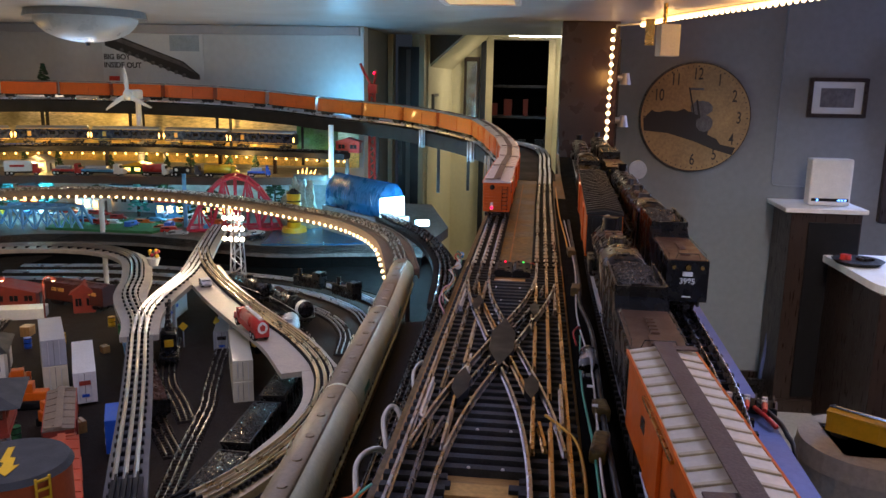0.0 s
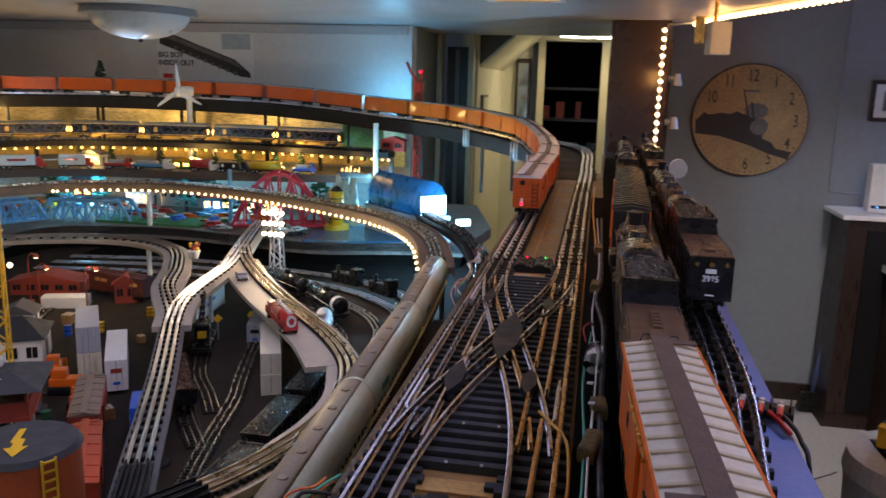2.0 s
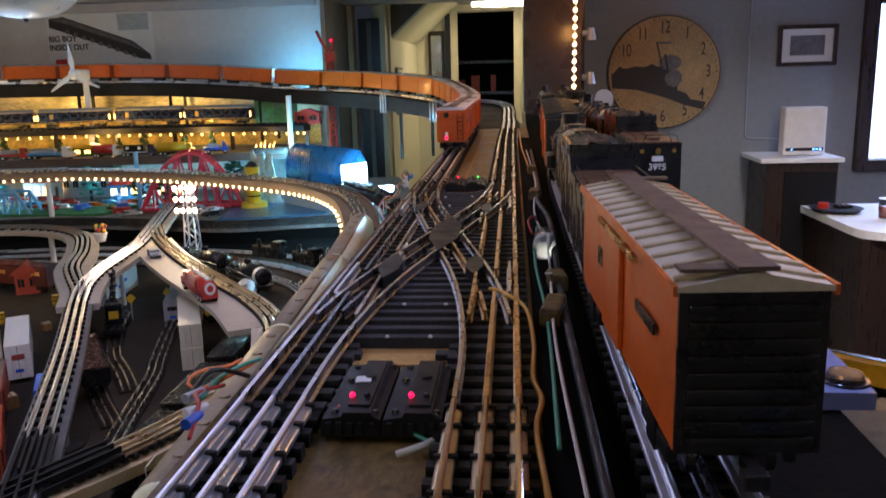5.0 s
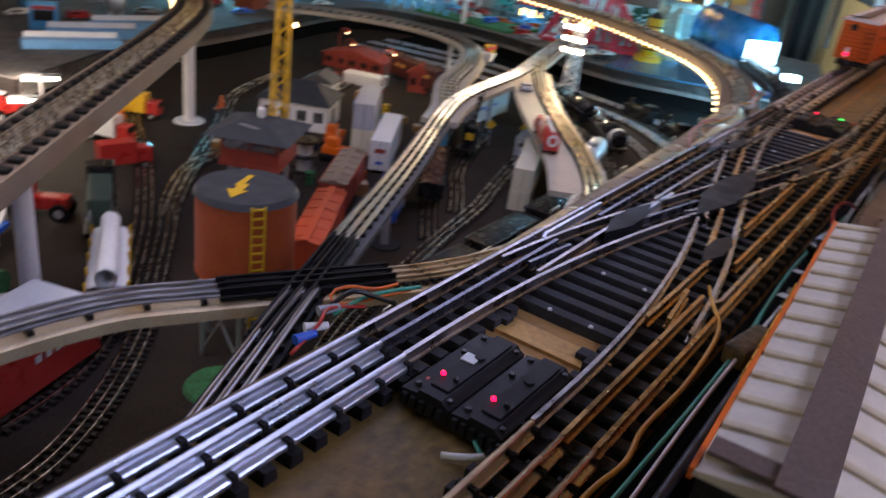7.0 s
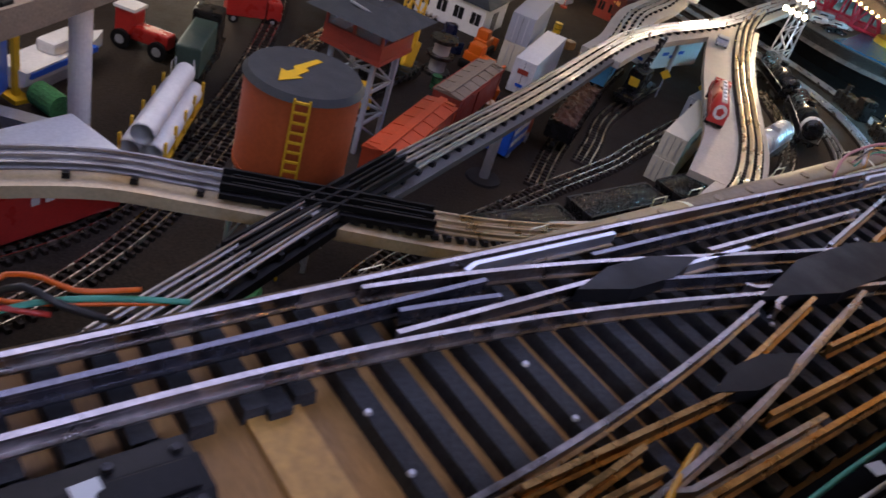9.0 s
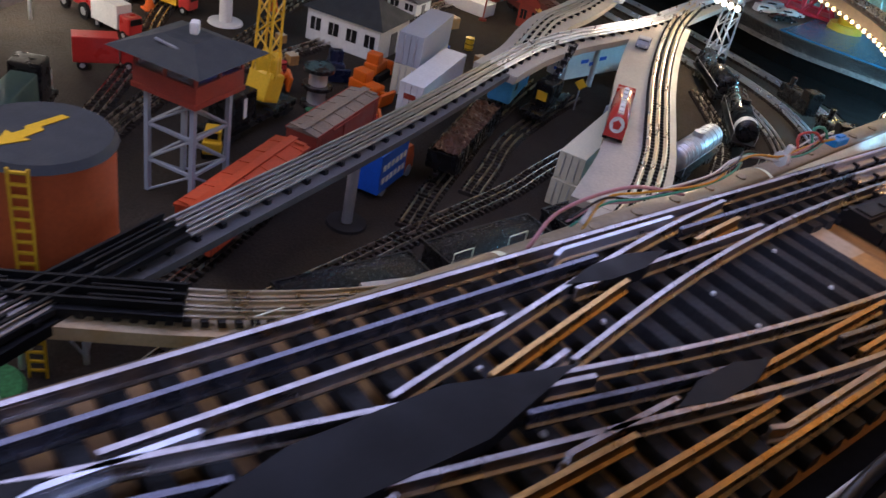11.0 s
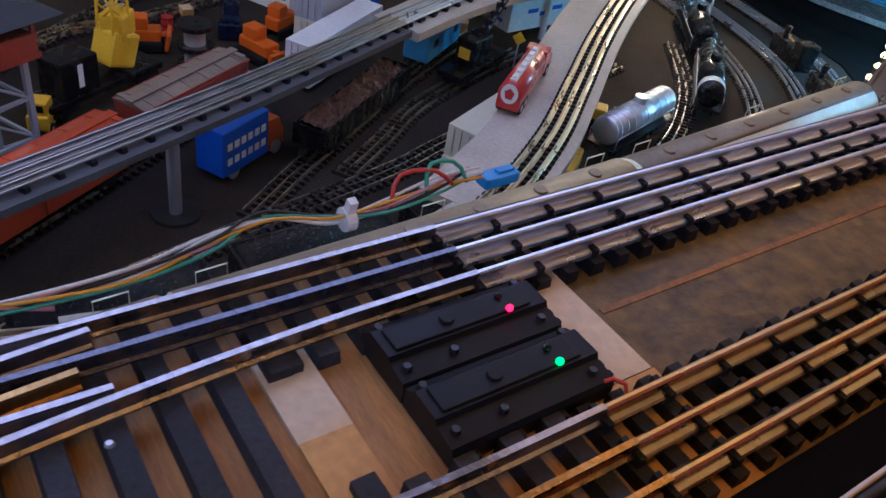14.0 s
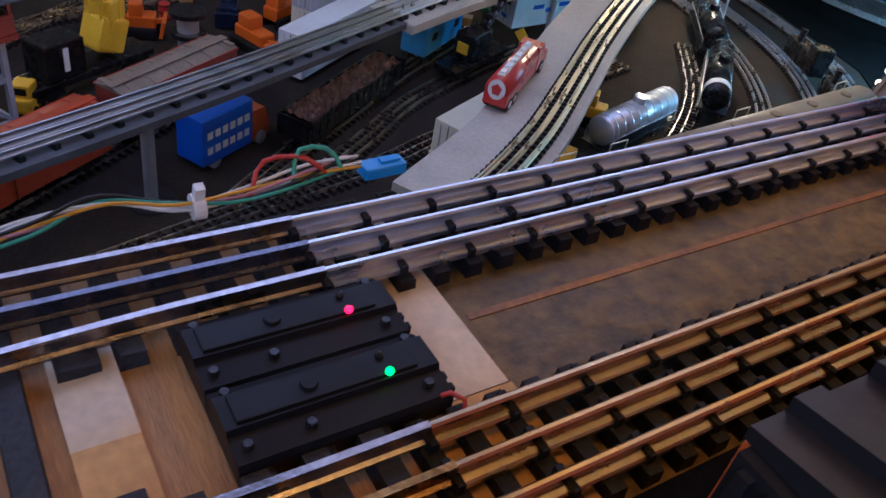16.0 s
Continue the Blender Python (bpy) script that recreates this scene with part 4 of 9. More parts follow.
# ---- the layout's boards ----
def sheet(name, label, outline, z0, z1, material):
    return setting(name, prism(BM(), outline, z0, z1, "z"), material, label)


sheet("deck_board", "brown stained particle board deck of the main line", [(-0.036, -0.7), (-0.036, 2.85), (0.0, 3.02), (0.17, 3.1), (0.176, 3.95), (0.190, 3.95), (0.176, 3.0), (0.176, -0.7)], ZD - 0.02, ZD, "deckwood")
sheet("deck_support", "black cloth skirt below the main deck", [(-0.03, -0.7), (-0.03, 2.8), (0.17, 3.12), (0.2, 3.9), (0.45, 3.9), (0.41, 3.0), (0.365, 2.0), (0.345, 1.26), (0.325, 0.74), (0.32, -0.7)], 0.0, ZD - 0.022, "black")
# blue of the window light is put into this board's colour
sheet("side_board", "strip beside the storage tracks, blue window light in its colour", [(0.262, 0.666), (0.275, 2.3), (0.285, 3.9), (0.46, 3.9), (0.412, 3.0), (0.372, 2.0), (0.354, 1.30), (0.348, 1.0), (0.343, 0.666)], ZB - 0.011, ZB, "bluegrey")
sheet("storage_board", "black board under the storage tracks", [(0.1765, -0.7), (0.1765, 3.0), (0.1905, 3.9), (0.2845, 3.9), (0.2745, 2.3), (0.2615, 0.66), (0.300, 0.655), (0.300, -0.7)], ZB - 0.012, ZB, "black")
# shade of the deep gap, put in as a black strip on the deck
sheet("gutter_strip", "black strip put in as the shade of the gap beside the main line", [(0.1435, -0.7), (0.1435, 2.4), (0.1755, 2.4), (0.1755, -0.7)], ZD + 0.003, ZD + 0.006, "black")
# plank under the crossover and its shims
sheet("crossover_plank", "tan plywood under the double crossover", [(-0.030, 0.585), (-0.030, 1.502), (0.146, 1.502), (0.146, 0.585)], ZD, ZD + 0.0012, "tan")
sheet("shim_strip", "cream and tan painted wooden shim across the deck", [(-0.030, 1.504), (-0.030, 1.540), (0.083, 1.540), (0.083, 1.504)], ZD, ZD + 0.0022, "cream_strip")
# amber-lit end of the shim, painted as an orange colour
sheet("shim_end", "wooden shim end under the outer track, amber light in its colour", [(0.0835, 1.500), (0.0835, 1.541), (0.160, 1.541), (0.160, 1.500)], ZD, ZD + 0.0020, "amberlit")
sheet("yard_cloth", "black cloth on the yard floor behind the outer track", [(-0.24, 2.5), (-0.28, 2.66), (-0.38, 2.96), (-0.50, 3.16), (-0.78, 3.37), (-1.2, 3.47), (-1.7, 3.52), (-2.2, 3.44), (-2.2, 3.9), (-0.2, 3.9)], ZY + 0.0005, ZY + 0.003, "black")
pt = thing("label_plate", "small dull grey plate with worn writing beside the boxcar", "plate", pose(0.2025, 0.632, ZB, 0, 0, 2))
part("plate", box(BM(), 0, 0, 0.0015, 0.022, 0.062, 0.003, bev=0.0005), "greyroof", pt)
for k in range(4):
    part("lettering_bar", box(BM(), 0, -0.018 + 0.012 * k, 0.0033, 0.014 - 0.003 * (k % 2), 0.003, 0.0006), "graphite", pt)
sheet("deck_seam", "rusty brown seam line along the deck", [(0.0452, 1.545), (0.0452, 2.75), (0.0486, 2.75), (0.0486, 1.545)], ZD, ZD + 0.0005, "rust")

# lower shelf beside the deck with two tracks
sheet("lower_shelf", "black shelf below the main deck", [(-0.240, -0.64), (-0.262, 0.525), (-0.286, 1.267), (-0.299, 1.55), (-0.318, 1.85), (-0.338, 2.22), (-0.11, 2.33), (-0.034, 2.33), (-0.034, -0.64)], ZL - 0.016, ZL, "ballast")
sheet("ballast_bed", "coarse black ballast strip", [(-0.186, 0.2), (-0.202, 1.055), (-0.228, 1.797), (-0.239, 2.22), (-0.05, 2.22), (-0.05, 0.2)], ZL, ZL + 0.006, "ballast")
# yard base
setting("yard_base", box(BM(), -1.75, 1.62, ZY - 0.02, 3.6, 4.1, 0.04), "felt", "dark grey felt yard surface")
setting("yard_skirt", box(BM(), -1.75, 1.62, 0.437, 3.5, 4.0, 0.874), "black", "black cloth skirt under the yard")

# ---- tracks of the main deck ----
def deck_line(v, us, z=ZD):
    return [D(u, v, z) for u in us]


CURVE_A = [(-0.03, 3.1, 1.452), (-0.12, 3.55, 1.478), (-0.20, 3.82, 1.492), (-0.37, 4.05, 1.510), (-0.60, 4.30, 1.527), (-0.83, 4.47, 1.538), (-1.1, 4.59, 1.553), (-1.4, 4.66, 1.578), (-1.91, 4.69, 1.606), (-2.7, 4.66, 1.616), (-3.15, 4.40, 1.616), (-3.33, 3.9, 1.616), (-3.30, 3.3, 1.616), (-3.12, 2.65, 1.616), (-2.85, 2.0, 1.616)]
CURVE_B = [(0.118, 3.1, 1.452), (0.095, 3.60, 1.478), (-0.09, 3.92, 1.492), (-0.28, 4.145, 1.510), (-0.525, 4.395, 1.527), (-0.78, 4.58, 1.538), (-1.06, 4.70, 1.553), (-1.38, 4.775, 1.578), (-1.91, 4.80, 1.606), (-2.73, 4.775, 1.616), (-3.24, 4.48, 1.616), (-3.445, 3.92, 1.616), (-3.415, 3.29, 1.616), (-3.225, 2.61, 1.616), (-2.95, 1.95, 1.616)]
JN, JF = 0.596, 1.495
LINE_A = deck_line(0, (JF, 1.8, 2.3, 2.7)) + [Vector(p) for p in CURVE_A]
LINE_B = deck_line(0.1143, (JF, 1.8, 2.3)) + [D(2.7, 0.117, ZD)] + [Vector(p) for p in CURVE_B]
track("main_track", "silver three-rail track with black ties on the deck", deck_line(0, (JF, 1.8, 2.3, 2.7)), clips=True, single_ties=True)
# amber light is in the rail colour here, not in the metal
track("main_track", "amber-light-tinted three-rail track with black ties beside the storage tracks", deck_line(0.1143, (JF, 1.8, 2.3)) + [D(2.7, 0.117, ZD)], rail="amberlitrail", clips=True, single_ties=True)
track("viaduct_line", "silver three-rail track curving over the viaduct", [D(2.7, 0, ZD)] + [Vector(p) for p in CURVE_A])
track("viaduct_line", "outer silver three-rail track curving over the viaduct", [D(2.7, 0.117, ZD)] + [Vector(p) for p in CURVE_B])
track("main_track", "silver three-rail track leading up to the crossover", deck_line(0, (-0.55, 0.0, 0.3, JN)), clips=True, single_ties=True)
# same rail colour with the amber light in it
track("main_track", "amber-light-tinted three-rail track leading up to the crossover", deck_line(0.1143, (-0.55, 0.0, 0.3, JN)), rail="amberlitrail", clips=True, single_ties=True)
ZS = ZB + 0.0032
track("storage_track", "three-rail storage track below the parked trains", [D(u, v, ZS) for u, v in ((-0.6, 0.212), (0.5, 0.212), (1.2, 0.212), (1.6, 0.215), (2.2, 0.235), (3.0, 0.25), (3.8, 0.265))], centre="darkrail", single_ties=True)
track("storage_track", "blue-lit three-rail storage track curving to join its neighbour", [D(u, v, ZS) for u, v in ((0.62, 0.262), (0.78, 0.283), (0.95, 0.302), (1.15, 0.308), (1.6, 0.312), (2.3, 0.322), (3.0, 0.332), (3.8, 0.35))], rail="darkrail", tie_pitch=0.033, single_ties=True)

# bridge carrying the far curve
mid = [Vector(((a[0] + b[0]) / 2, (a[1] + b[1]) / 2, a[2] - 0.0004)) for a, b in zip(CURVE_A, CURVE_B)]
vb = thing("curved_viaduct", "long dark curved viaduct carrying the upper line", "bridge", kind="structure")
slab("bridge_deck", "", [Vector((0.05, 2.86, ZD + 0.0015))] + mid, 0.105, -0.105, 0.024, "darkfascia", parent=vb)
for a_, b_ in ((-0.105, -0.097), (0.097, 0.105)):
    bm = BM()
    sweep(bm, spline(mid, 0.05), [(a_, -0.024), (b_, -0.024), (b_, -0.066), (a_, -0.066)])
    part("side_girder", bm, "darkfascia", vb)
sp_ = spline(mid, 0.55)
for i, p in enumerate(sp_[2:]):
    s = sides(sp_)[i + 2]
    for o in (0.09, -0.09):
        q = p + s * o
        part("bridge_leg", box(BM(), q.x, q.y, q.z - 0.066 - 0.11, 0.014, 0.014, 0.22), "darkfascia", vb)
for i in (4, 12, 20):
    q = spline(mid, 0.06)[i]
    s = sides(spline(mid, 0.06))[i]
    for o in (0.0, 0.03):
        w = q + s * 0.112 + Vector((-o * 0.6, o * 0.8, 0))
        part("clamp", pipe(BM(), [w + Vector((0, 0, -0.075)), w + Vector((0, 0, 0.012)), w + s * 0.012 + Vector((0, 0, 0.012)), w + s * 0.012 + Vector((0, 0, -0.075))], 0.004), "steel", vb, "bright wire clamp")
# ---- the double crossover ----
SU, SL = 0.596, 0.899
S1, S2 = 0.036, 0.31
SLOPE = 0.1143 / ((S2 - S1) + (SL - 2 * S2))


def cross_v(s):
    """Distance to the right of the first track on the way across to the second."""
    if s < S1:
        return 0.0
    if s < S2:
        return SLOPE * (s - S1) ** 2 / (2 * (S2 - S1))
    if s < SL - S2:
        return SLOPE * (S2 - S1) / 2 + SLOPE * (s - S2)
    return 0.1143 - cross_v(SL - s)


GA = 0.0168
routes = {
    "a": lambda s: 0.0, "b": lambda s: 0.1143, "ab": cross_v, "ba": lambda s: 0.1143 - cross_v(s),
}
xo = thing("double_crossover", "worn steel double crossover switch with long black ties", "model track")
laid = []


def lay(route, off, colour, gap=0.0046, s0=0.0, s1=SL):
    """A rail of a route, left out where a rail that lies already is met."""
    f = routes[route]
    n = int((s1 - s0) / 0.004)
    run, runs = [], []
    for i in range(n + 1):
        s = s0 + (s1 - s0) * i / n
        v = f(s) + off
        free = all(abs(v - g(s)) > gap for g in laid)
        if free:
            run.append(D(SU + s, v, ZD + 0.0085))
        if (not free or i == n) and run:
            if len(run) > 4:
                runs.append(run)
            run = []
    for r in runs:
        bm = BM()
        sweep(bm, r, RAIL_T)
        part("rail", bm, colour, xo)
    laid.append(lambda s, f=f, off=off: f(s) + off)


# outer route's rails take the colour that holds the warm light
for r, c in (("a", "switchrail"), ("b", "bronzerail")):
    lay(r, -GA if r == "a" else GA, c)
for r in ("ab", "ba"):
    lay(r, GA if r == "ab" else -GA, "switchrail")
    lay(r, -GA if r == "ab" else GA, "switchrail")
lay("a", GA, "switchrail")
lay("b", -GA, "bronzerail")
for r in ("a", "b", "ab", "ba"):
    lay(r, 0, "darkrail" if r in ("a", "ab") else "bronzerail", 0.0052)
# guard rails beside the frogs
for route, off, s0, s1 in (("a", -0.0115, 0.203, 0.31), ("a", -0.0115, 0.596, 0.697), ("b", 0.0115, 0.203, 0.31), ("b", 0.0115, 0.596, 0.697), ("a", 0.0225, 0.322, 0.393), ("b", -0.0225, 0.50, 0.572), ("ab", 0.0115, 0.357, 0.429), ("ba", -0.0115, 0.357, 0.429), ("ab", -0.0115, 0.477, 0.548), ("ba", 0.0115, 0.477, 0.548)):
    f = routes[route]
    pts = [D(SU + s, f(s) + off, ZD + 0.0085) for s in np.linspace(s0, s1, 14)]
    pts[0] += Vector((0.003 * (1 if off > 0 else -1) * -1, 0, 0))
    bm = BM()
    sweep(bm, pts, RAIL_T)
    part("guard_rail", bm, "rail" if route == "a" else "switchrail", xo, "short bright guard rail")
# dark frog plates
for s, v, l, w in ((SL / 2, 0.0572, 0.19, 0.034), (0.298, 0.0200, 0.096, 0.020), (0.622, 0.0125, 0.080, 0.015), (0.300, 0.0950, 0.072, 0.017), (0.602, 0.0960, 0.072, 0.015)):
    bm = BM()
    c = [D(SU + s + a * l / 2, v + b * w / 2) for a, b in ((-1, 0), (-0.35, 0.9), (0.35, 0.9), (1, 0), (0.35, -0.9), (-0.35, -0.9))]
    prism(bm, [(p.x, p.y) for p in c], ZD + 0.0086, ZD + 0.0168, "z")
    part("frog_plate", bm, "blackplastic", xo, "black plastic frog plate")
LONG = tie_mesh("tie", 0.166, 0.0105, 0.0082, "slate")
SHORT = tie_mesh("tie", 0.054, 0.0105, 0.0082, "slate")
k = 0
s = 0.006
while s < SL - 0.004:
    inside = 0.082 < s < SL - 0.075
    if inside and not (0.078 < s < 0.104 or SL - 0.103 < s < SL - 0.077):
        share("tie", LONG, xo, pose(*D(SU + s, 0.0572, ZD + 0.0003), 0, 0, DECK_ROT))
    else:
        for v in (0.0, 0.1143):
            share("tie", SHORT, xo, pose(*D(SU + s, v, ZD + 0.0003), 0, 0, DECK_ROT))
    s += 0.0195
# screws on the ties
SCREW = bpy.data.meshes.new("screw")
b_ = cyl(BM(), (0, 0, 0), (0, 0, 0.0012), 0.0017, 0.0012, 8)
b_.to_mesh(SCREW)
b_.free()
SCREW.materials.append(M["steel"])
for s in np.arange(0.12, SL - 0.09, 0.078):
    for v in (0.040, 0.0745):
        share("screw", SCREW, xo, Matrix.Translation(D(SU + s + 0.0005 * v, v + random.uniform(-0.008, 0.008), ZD + 0.0085)))

# switch machines in pairs with their indicator lamps
def switch_machine(u, v, green, flip):
    t = thing("switch_machine", "black plastic switch machine with a %s indicator lamp" % ("green" if green else "red"), "switch machine", pose(*D(u, v, ZD + 0.0013), 0, 0, DECK_ROT + (180 if flip else 0)), "switch machines")
    part("case", prism(BM(), [(-0.0155, 0.001), (-0.0155, 0.008), (-0.0145, 0.0105), (-0.0045, 0.0118), (-0.0035, 0.0142), (0.0105, 0.0142), (0.0125, 0.0118), (0.0155, 0.0105), (0.0155, 0.001)], -0.038, 0.038, "x"), "blackplastic", t)
    part("cover", box(BM(), -0.002, 0.0035, 0.0147, 0.064, 0.0115, 0.0012, bev=0.0005), "blackplastic", t)
    for x in (-0.030, -0.010, 0.010):
        part("mounting_lug", box(BM(), x, -0.0165, 0.004, 0.006, 0.005, 0.005, bev=0.0008), "blackplastic", t)
        part("mounting_lug", box(BM(), x + 0.006, 0.0165, 0.004, 0.006, 0.004, 0.005, bev=0.0008), "blackplastic", t)
    for k in range(5):
        part("end_tooth", box(BM(), 0.039, -0.011 + 0.0055 * k, 0.006, 0.003, 0.003, 0.007, bev=0.0005), "blackplastic", t)
    for x, y, z in ((-0.033, -0.009, 0.0112), (-0.033, 0.0125, 0.0118), (-0.012, -0.009, 0.0115), (0.031, -0.009, 0.0115), (0.033, 0.0125, 0.0118)):
        part("screw", cyl(BM(), (x, y, z), (x, y, z + 0.0018), 0.0021, 0.0016, 10), "graphite", t)
    part("boss", cyl(BM(), (-0.008, 0.0035, 0.0152), (-0.008, 0.0035, 0.0166), 0.0032, 0.0028, 14), "blackplastic", t)
    lx = 0.019
    part("indicator", ball(BM(), lx, -0.002, 0.0160, 0.0016, n=8), "led_g" if green else "led_r", t, "lit %s lamp" % ("green" if green else "red"))
    part("indicator", ball(BM(), lx, 0.006, 0.0160, 0.0017, n=6), "graphite", t, "unlit lamp")
    return t


switch_machine(0.614, 0.0455, False, True)
switch_machine(0.614, 0.0770, False, True)
switch_machine(1.474, 0.0395, False, False)
switch_machine(1.474, 0.0715, True, False)
wt = thing("label_square", "small white square label on a switch machine", "label", pose(*D(0.618, 0.0455, ZD + 0.0170), 0, 0, DECK_ROT + 4))
part("paper_square", box(BM(), 0, 0, 0, 0.0085, 0.0085, 0.0006), "paper", wt)
# near pad and both pad ends have amber light in their colour
for u, v0, v1, m_ in ((0.687, 0.020, 0.088, "amberlit"), (1.405, 0.016, 0.056, "cream_strip")):
    bm = BM()
    c = [D(u + a, v) for a, v in ((-0.0105, v0), (-0.0105, v1), (0.0105, v1), (0.0105, v0))]
    prism(bm, [(p.x, p.y) for p in c], ZD + 0.0012, ZD + 0.0036, "z")
    tagged(part("trim_pad", bm, m_), "cream painted wooden pad between the ties", "trim", kind="structure")
    tagged(part("trim_pad_end", box(BM(), *D(u, v1 / 2 + 0.0495, ZD + 0.0024), 0.099 - v1, 0.0208, 0.0023), "amberlit"), "end of the wooden pad with amber light in its colour", "trim", kind="structure")
    for v in (v0 + 0.004, 0.086):
        tagged(part("tie_stub", box(BM(), *D(u + 0.001, v, ZD + 0.0058), 0.014, 0.0095, 0.0044, bev=0.0008), "slate"), "short black tie stub on the wooden pad", "trim", kind="structure")


# ---- rolling stock; x is forward, the origin is on the rails at mid length ----
def bogie(parent, x, material="blackmetal", wide=0.05):
    bm = BM()
    for s in (-1, 1):
        box(bm, x, s * wide / 2, 0.012, 0.052, 0.005, 0.009, bev=0.0012)
        box(bm, x, s * wide / 2, 0.012, 0.016, 0.007, 0.014)
    box(bm, x, 0, 0.014, 0.012, wide, 0.006)
    tr = part("truck", bm, material, parent)
    for dx in (-0.018, 0.018):
        bm = BM()
        for s in (-1, 1):
            cyl(bm, (x + dx, s * 0.0145, 0.009), (x + dx, s * 0.019, 0.009), 0.009, 0.0085, 14)
        cyl(bm, (x + dx, -0.019, 0.009), (x + dx, 0.019, 0.009), 0.002, n=6)
        part("wheelset", bm, "graphite", tr)


def coupler(parent, x):
    bm = BM()
    s = 1 if x > 0 else -1
    box(bm, x + s * 0.006, 0, 0.018, 0.016, 0.005, 0.005)
    box(bm, x + s * 0.015, 0.002, 0.018, 0.007, 0.010, 0.007, bev=0.001)
    part("coupler", bm, "graphite", parent)


def box_car(label, m, body="orange", roof="roofsilver", walk_mat="roofwalk", end="blackpaint", L=0.296, W=0.064, near=True, tail=False, group="freight train"):
    t = thing("boxcar", label, "train car", m, group)
    h0, h1 = 0.021, 0.088
    bm = BM()
    box(bm, 0, 0, (h0 + h1) / 2, L - 0.006, W - 0.002, h1 - h0)
    part("body", bm, body, t)
    for s in (-1, 1):
        bm = BM()
        box(bm, s * (L / 2 - 0.0025), 0, (h0 + h1) / 2, 0.003, W - 0.002, h1 - h0)
        part("end_panel", bm, end, t)
        for k in range(9 if near else 0):
            part("end_rib", box(BM(), s * (L / 2 - 0.0005), 0, h0 + 0.006 + k * 0.0068, 0.004, W - 0.009, 0.0032, bev=0.0006), end, t)
    bm = BM()
    prism(bm, [(-W / 2 - 0.0005, h1), (-W / 2 - 0.0005, h1 + 0.002), (0, h1 + 0.0075), (W / 2 + 0.0005, h1 + 0.002), (W / 2 + 0.0005, h1)], -L / 2, L / 2, "x")
    n = 14 if near else 6
    ribs = []
    for i in range(n):
        x = -L / 2 + L * (i + 0.5) / n
        for s in (-1, 1):
            ribs.append((x, s * W * 0.26, h1 + 0.0050, 0.0042 if near else 0.0032, W * 0.46, 0.0024, 0, 0, -s * 9.8, 0.0007 if near else 0))
    part("roof", bm, roof, t)
    for r in ribs:
        part("roof_rib", box(BM(), *r[:9], bev=r[9]), "rib" if roof == "roofsilver" else roof, t)
    for s in (-1, 1):
        part("roof_edge", box(BM(), 0, s * (W / 2 + 0.0009), h1 + 0.0006, L, 0.0018, 0.0042), body, t)
    part("roof_walk", box(BM(), 0, 0, h1 + 0.0095, L + 0.004, 0.0155, 0.0018), walk_mat, t)
    for s in (-1, 1):
        part("lateral_walk", box(BM(), s * (L / 2 - 0.008), -s * 0.017, h1 + 0.0078, 0.010, 0.022, 0.0015), walk_mat, t)
    for s in (-1, 1):
        d = part("door", box(BM(), 0.004, s * (W / 2 + 0.0006), (h0 + h1) / 2 - 0.001, 0.054, 0.003, h1 - h0 - 0.007, bev=0.0008), body, t)
        part("door_rail", box(BM(), -0.012, s * (W / 2 + 0.0022), h1 - 0.004, 0.110, 0.0025, 0.0028), "brass" if near else body, d, "gold coloured rail")
        for e in (-1, 1) if not near else ():
            bm = BM()
            x = e * (L / 2 - 0.012)
            for k in range(7):
                box(bm, x, s * (W / 2 + 0.0014), h0 + 0.006 + k * 0.0085, 0.010, 0.0008, 0.0009)
            for o in (-0.005, 0.005):
                box(bm, x + o, s * (W / 2 + 0.0014), (h0 + h1) / 2, 0.0009, 0.0009, h1 - h0 - 0.008)
            part("ladder", bm, body, t)
        if near:
            for x, z, w, h in ((0.045, 0.060, 0.016, 0.010), (0.012, 0.045, 0.014, 0.016), (-0.085, 0.062, 0.040, 0.005)):
                part("placard", box(BM(), x, s * (W / 2 + 0.0008), z, w, 0.0012, h), "graphite", t, "dull grey side placard")
    part("underframe", box(BM(), 0, 0, 0.018, L - 0.03, 0.034, 0.006), "blackmetal", t)
    for x in (-L / 2 + 0.045, L / 2 - 0.045):
        bogie(t, x)
    coupler(t, L / 2)
    coupler(t, -L / 2)
    if tail:
        part("tail_lamp_box", box(BM(), -L / 2 - 0.004, 0.010, 0.034, 0.006, 0.006, 0.017), "white", t)
        part("tail_lamp", ball(BM(), -L / 2 - 0.008, 0.010, 0.031, 0.0034, n=6), "led_r", t, "lit red tail lamp")
        bm = BM()
        cyl(bm, (-L / 2 - 0.001, 0.010, 0.078), (-L / 2 - 0.003, 0.010, 0.078), 0.006, n=16)
        part("brake_wheel", bm, "graphite", t)
        bm = BM()
        for k in range(6):
            box(bm, -L / 2 - 0.003, -0.019, 0.028 + k * 0.009, 0.0012, 0.012, 0.0012)
        for o in (-0.025, -0.013):
            box(bm, -L / 2 - 0.003, o, 0.052, 0.0012, 0.0012, 0.055)
        part("ladder", bm, "blackpaint", t)
    return t


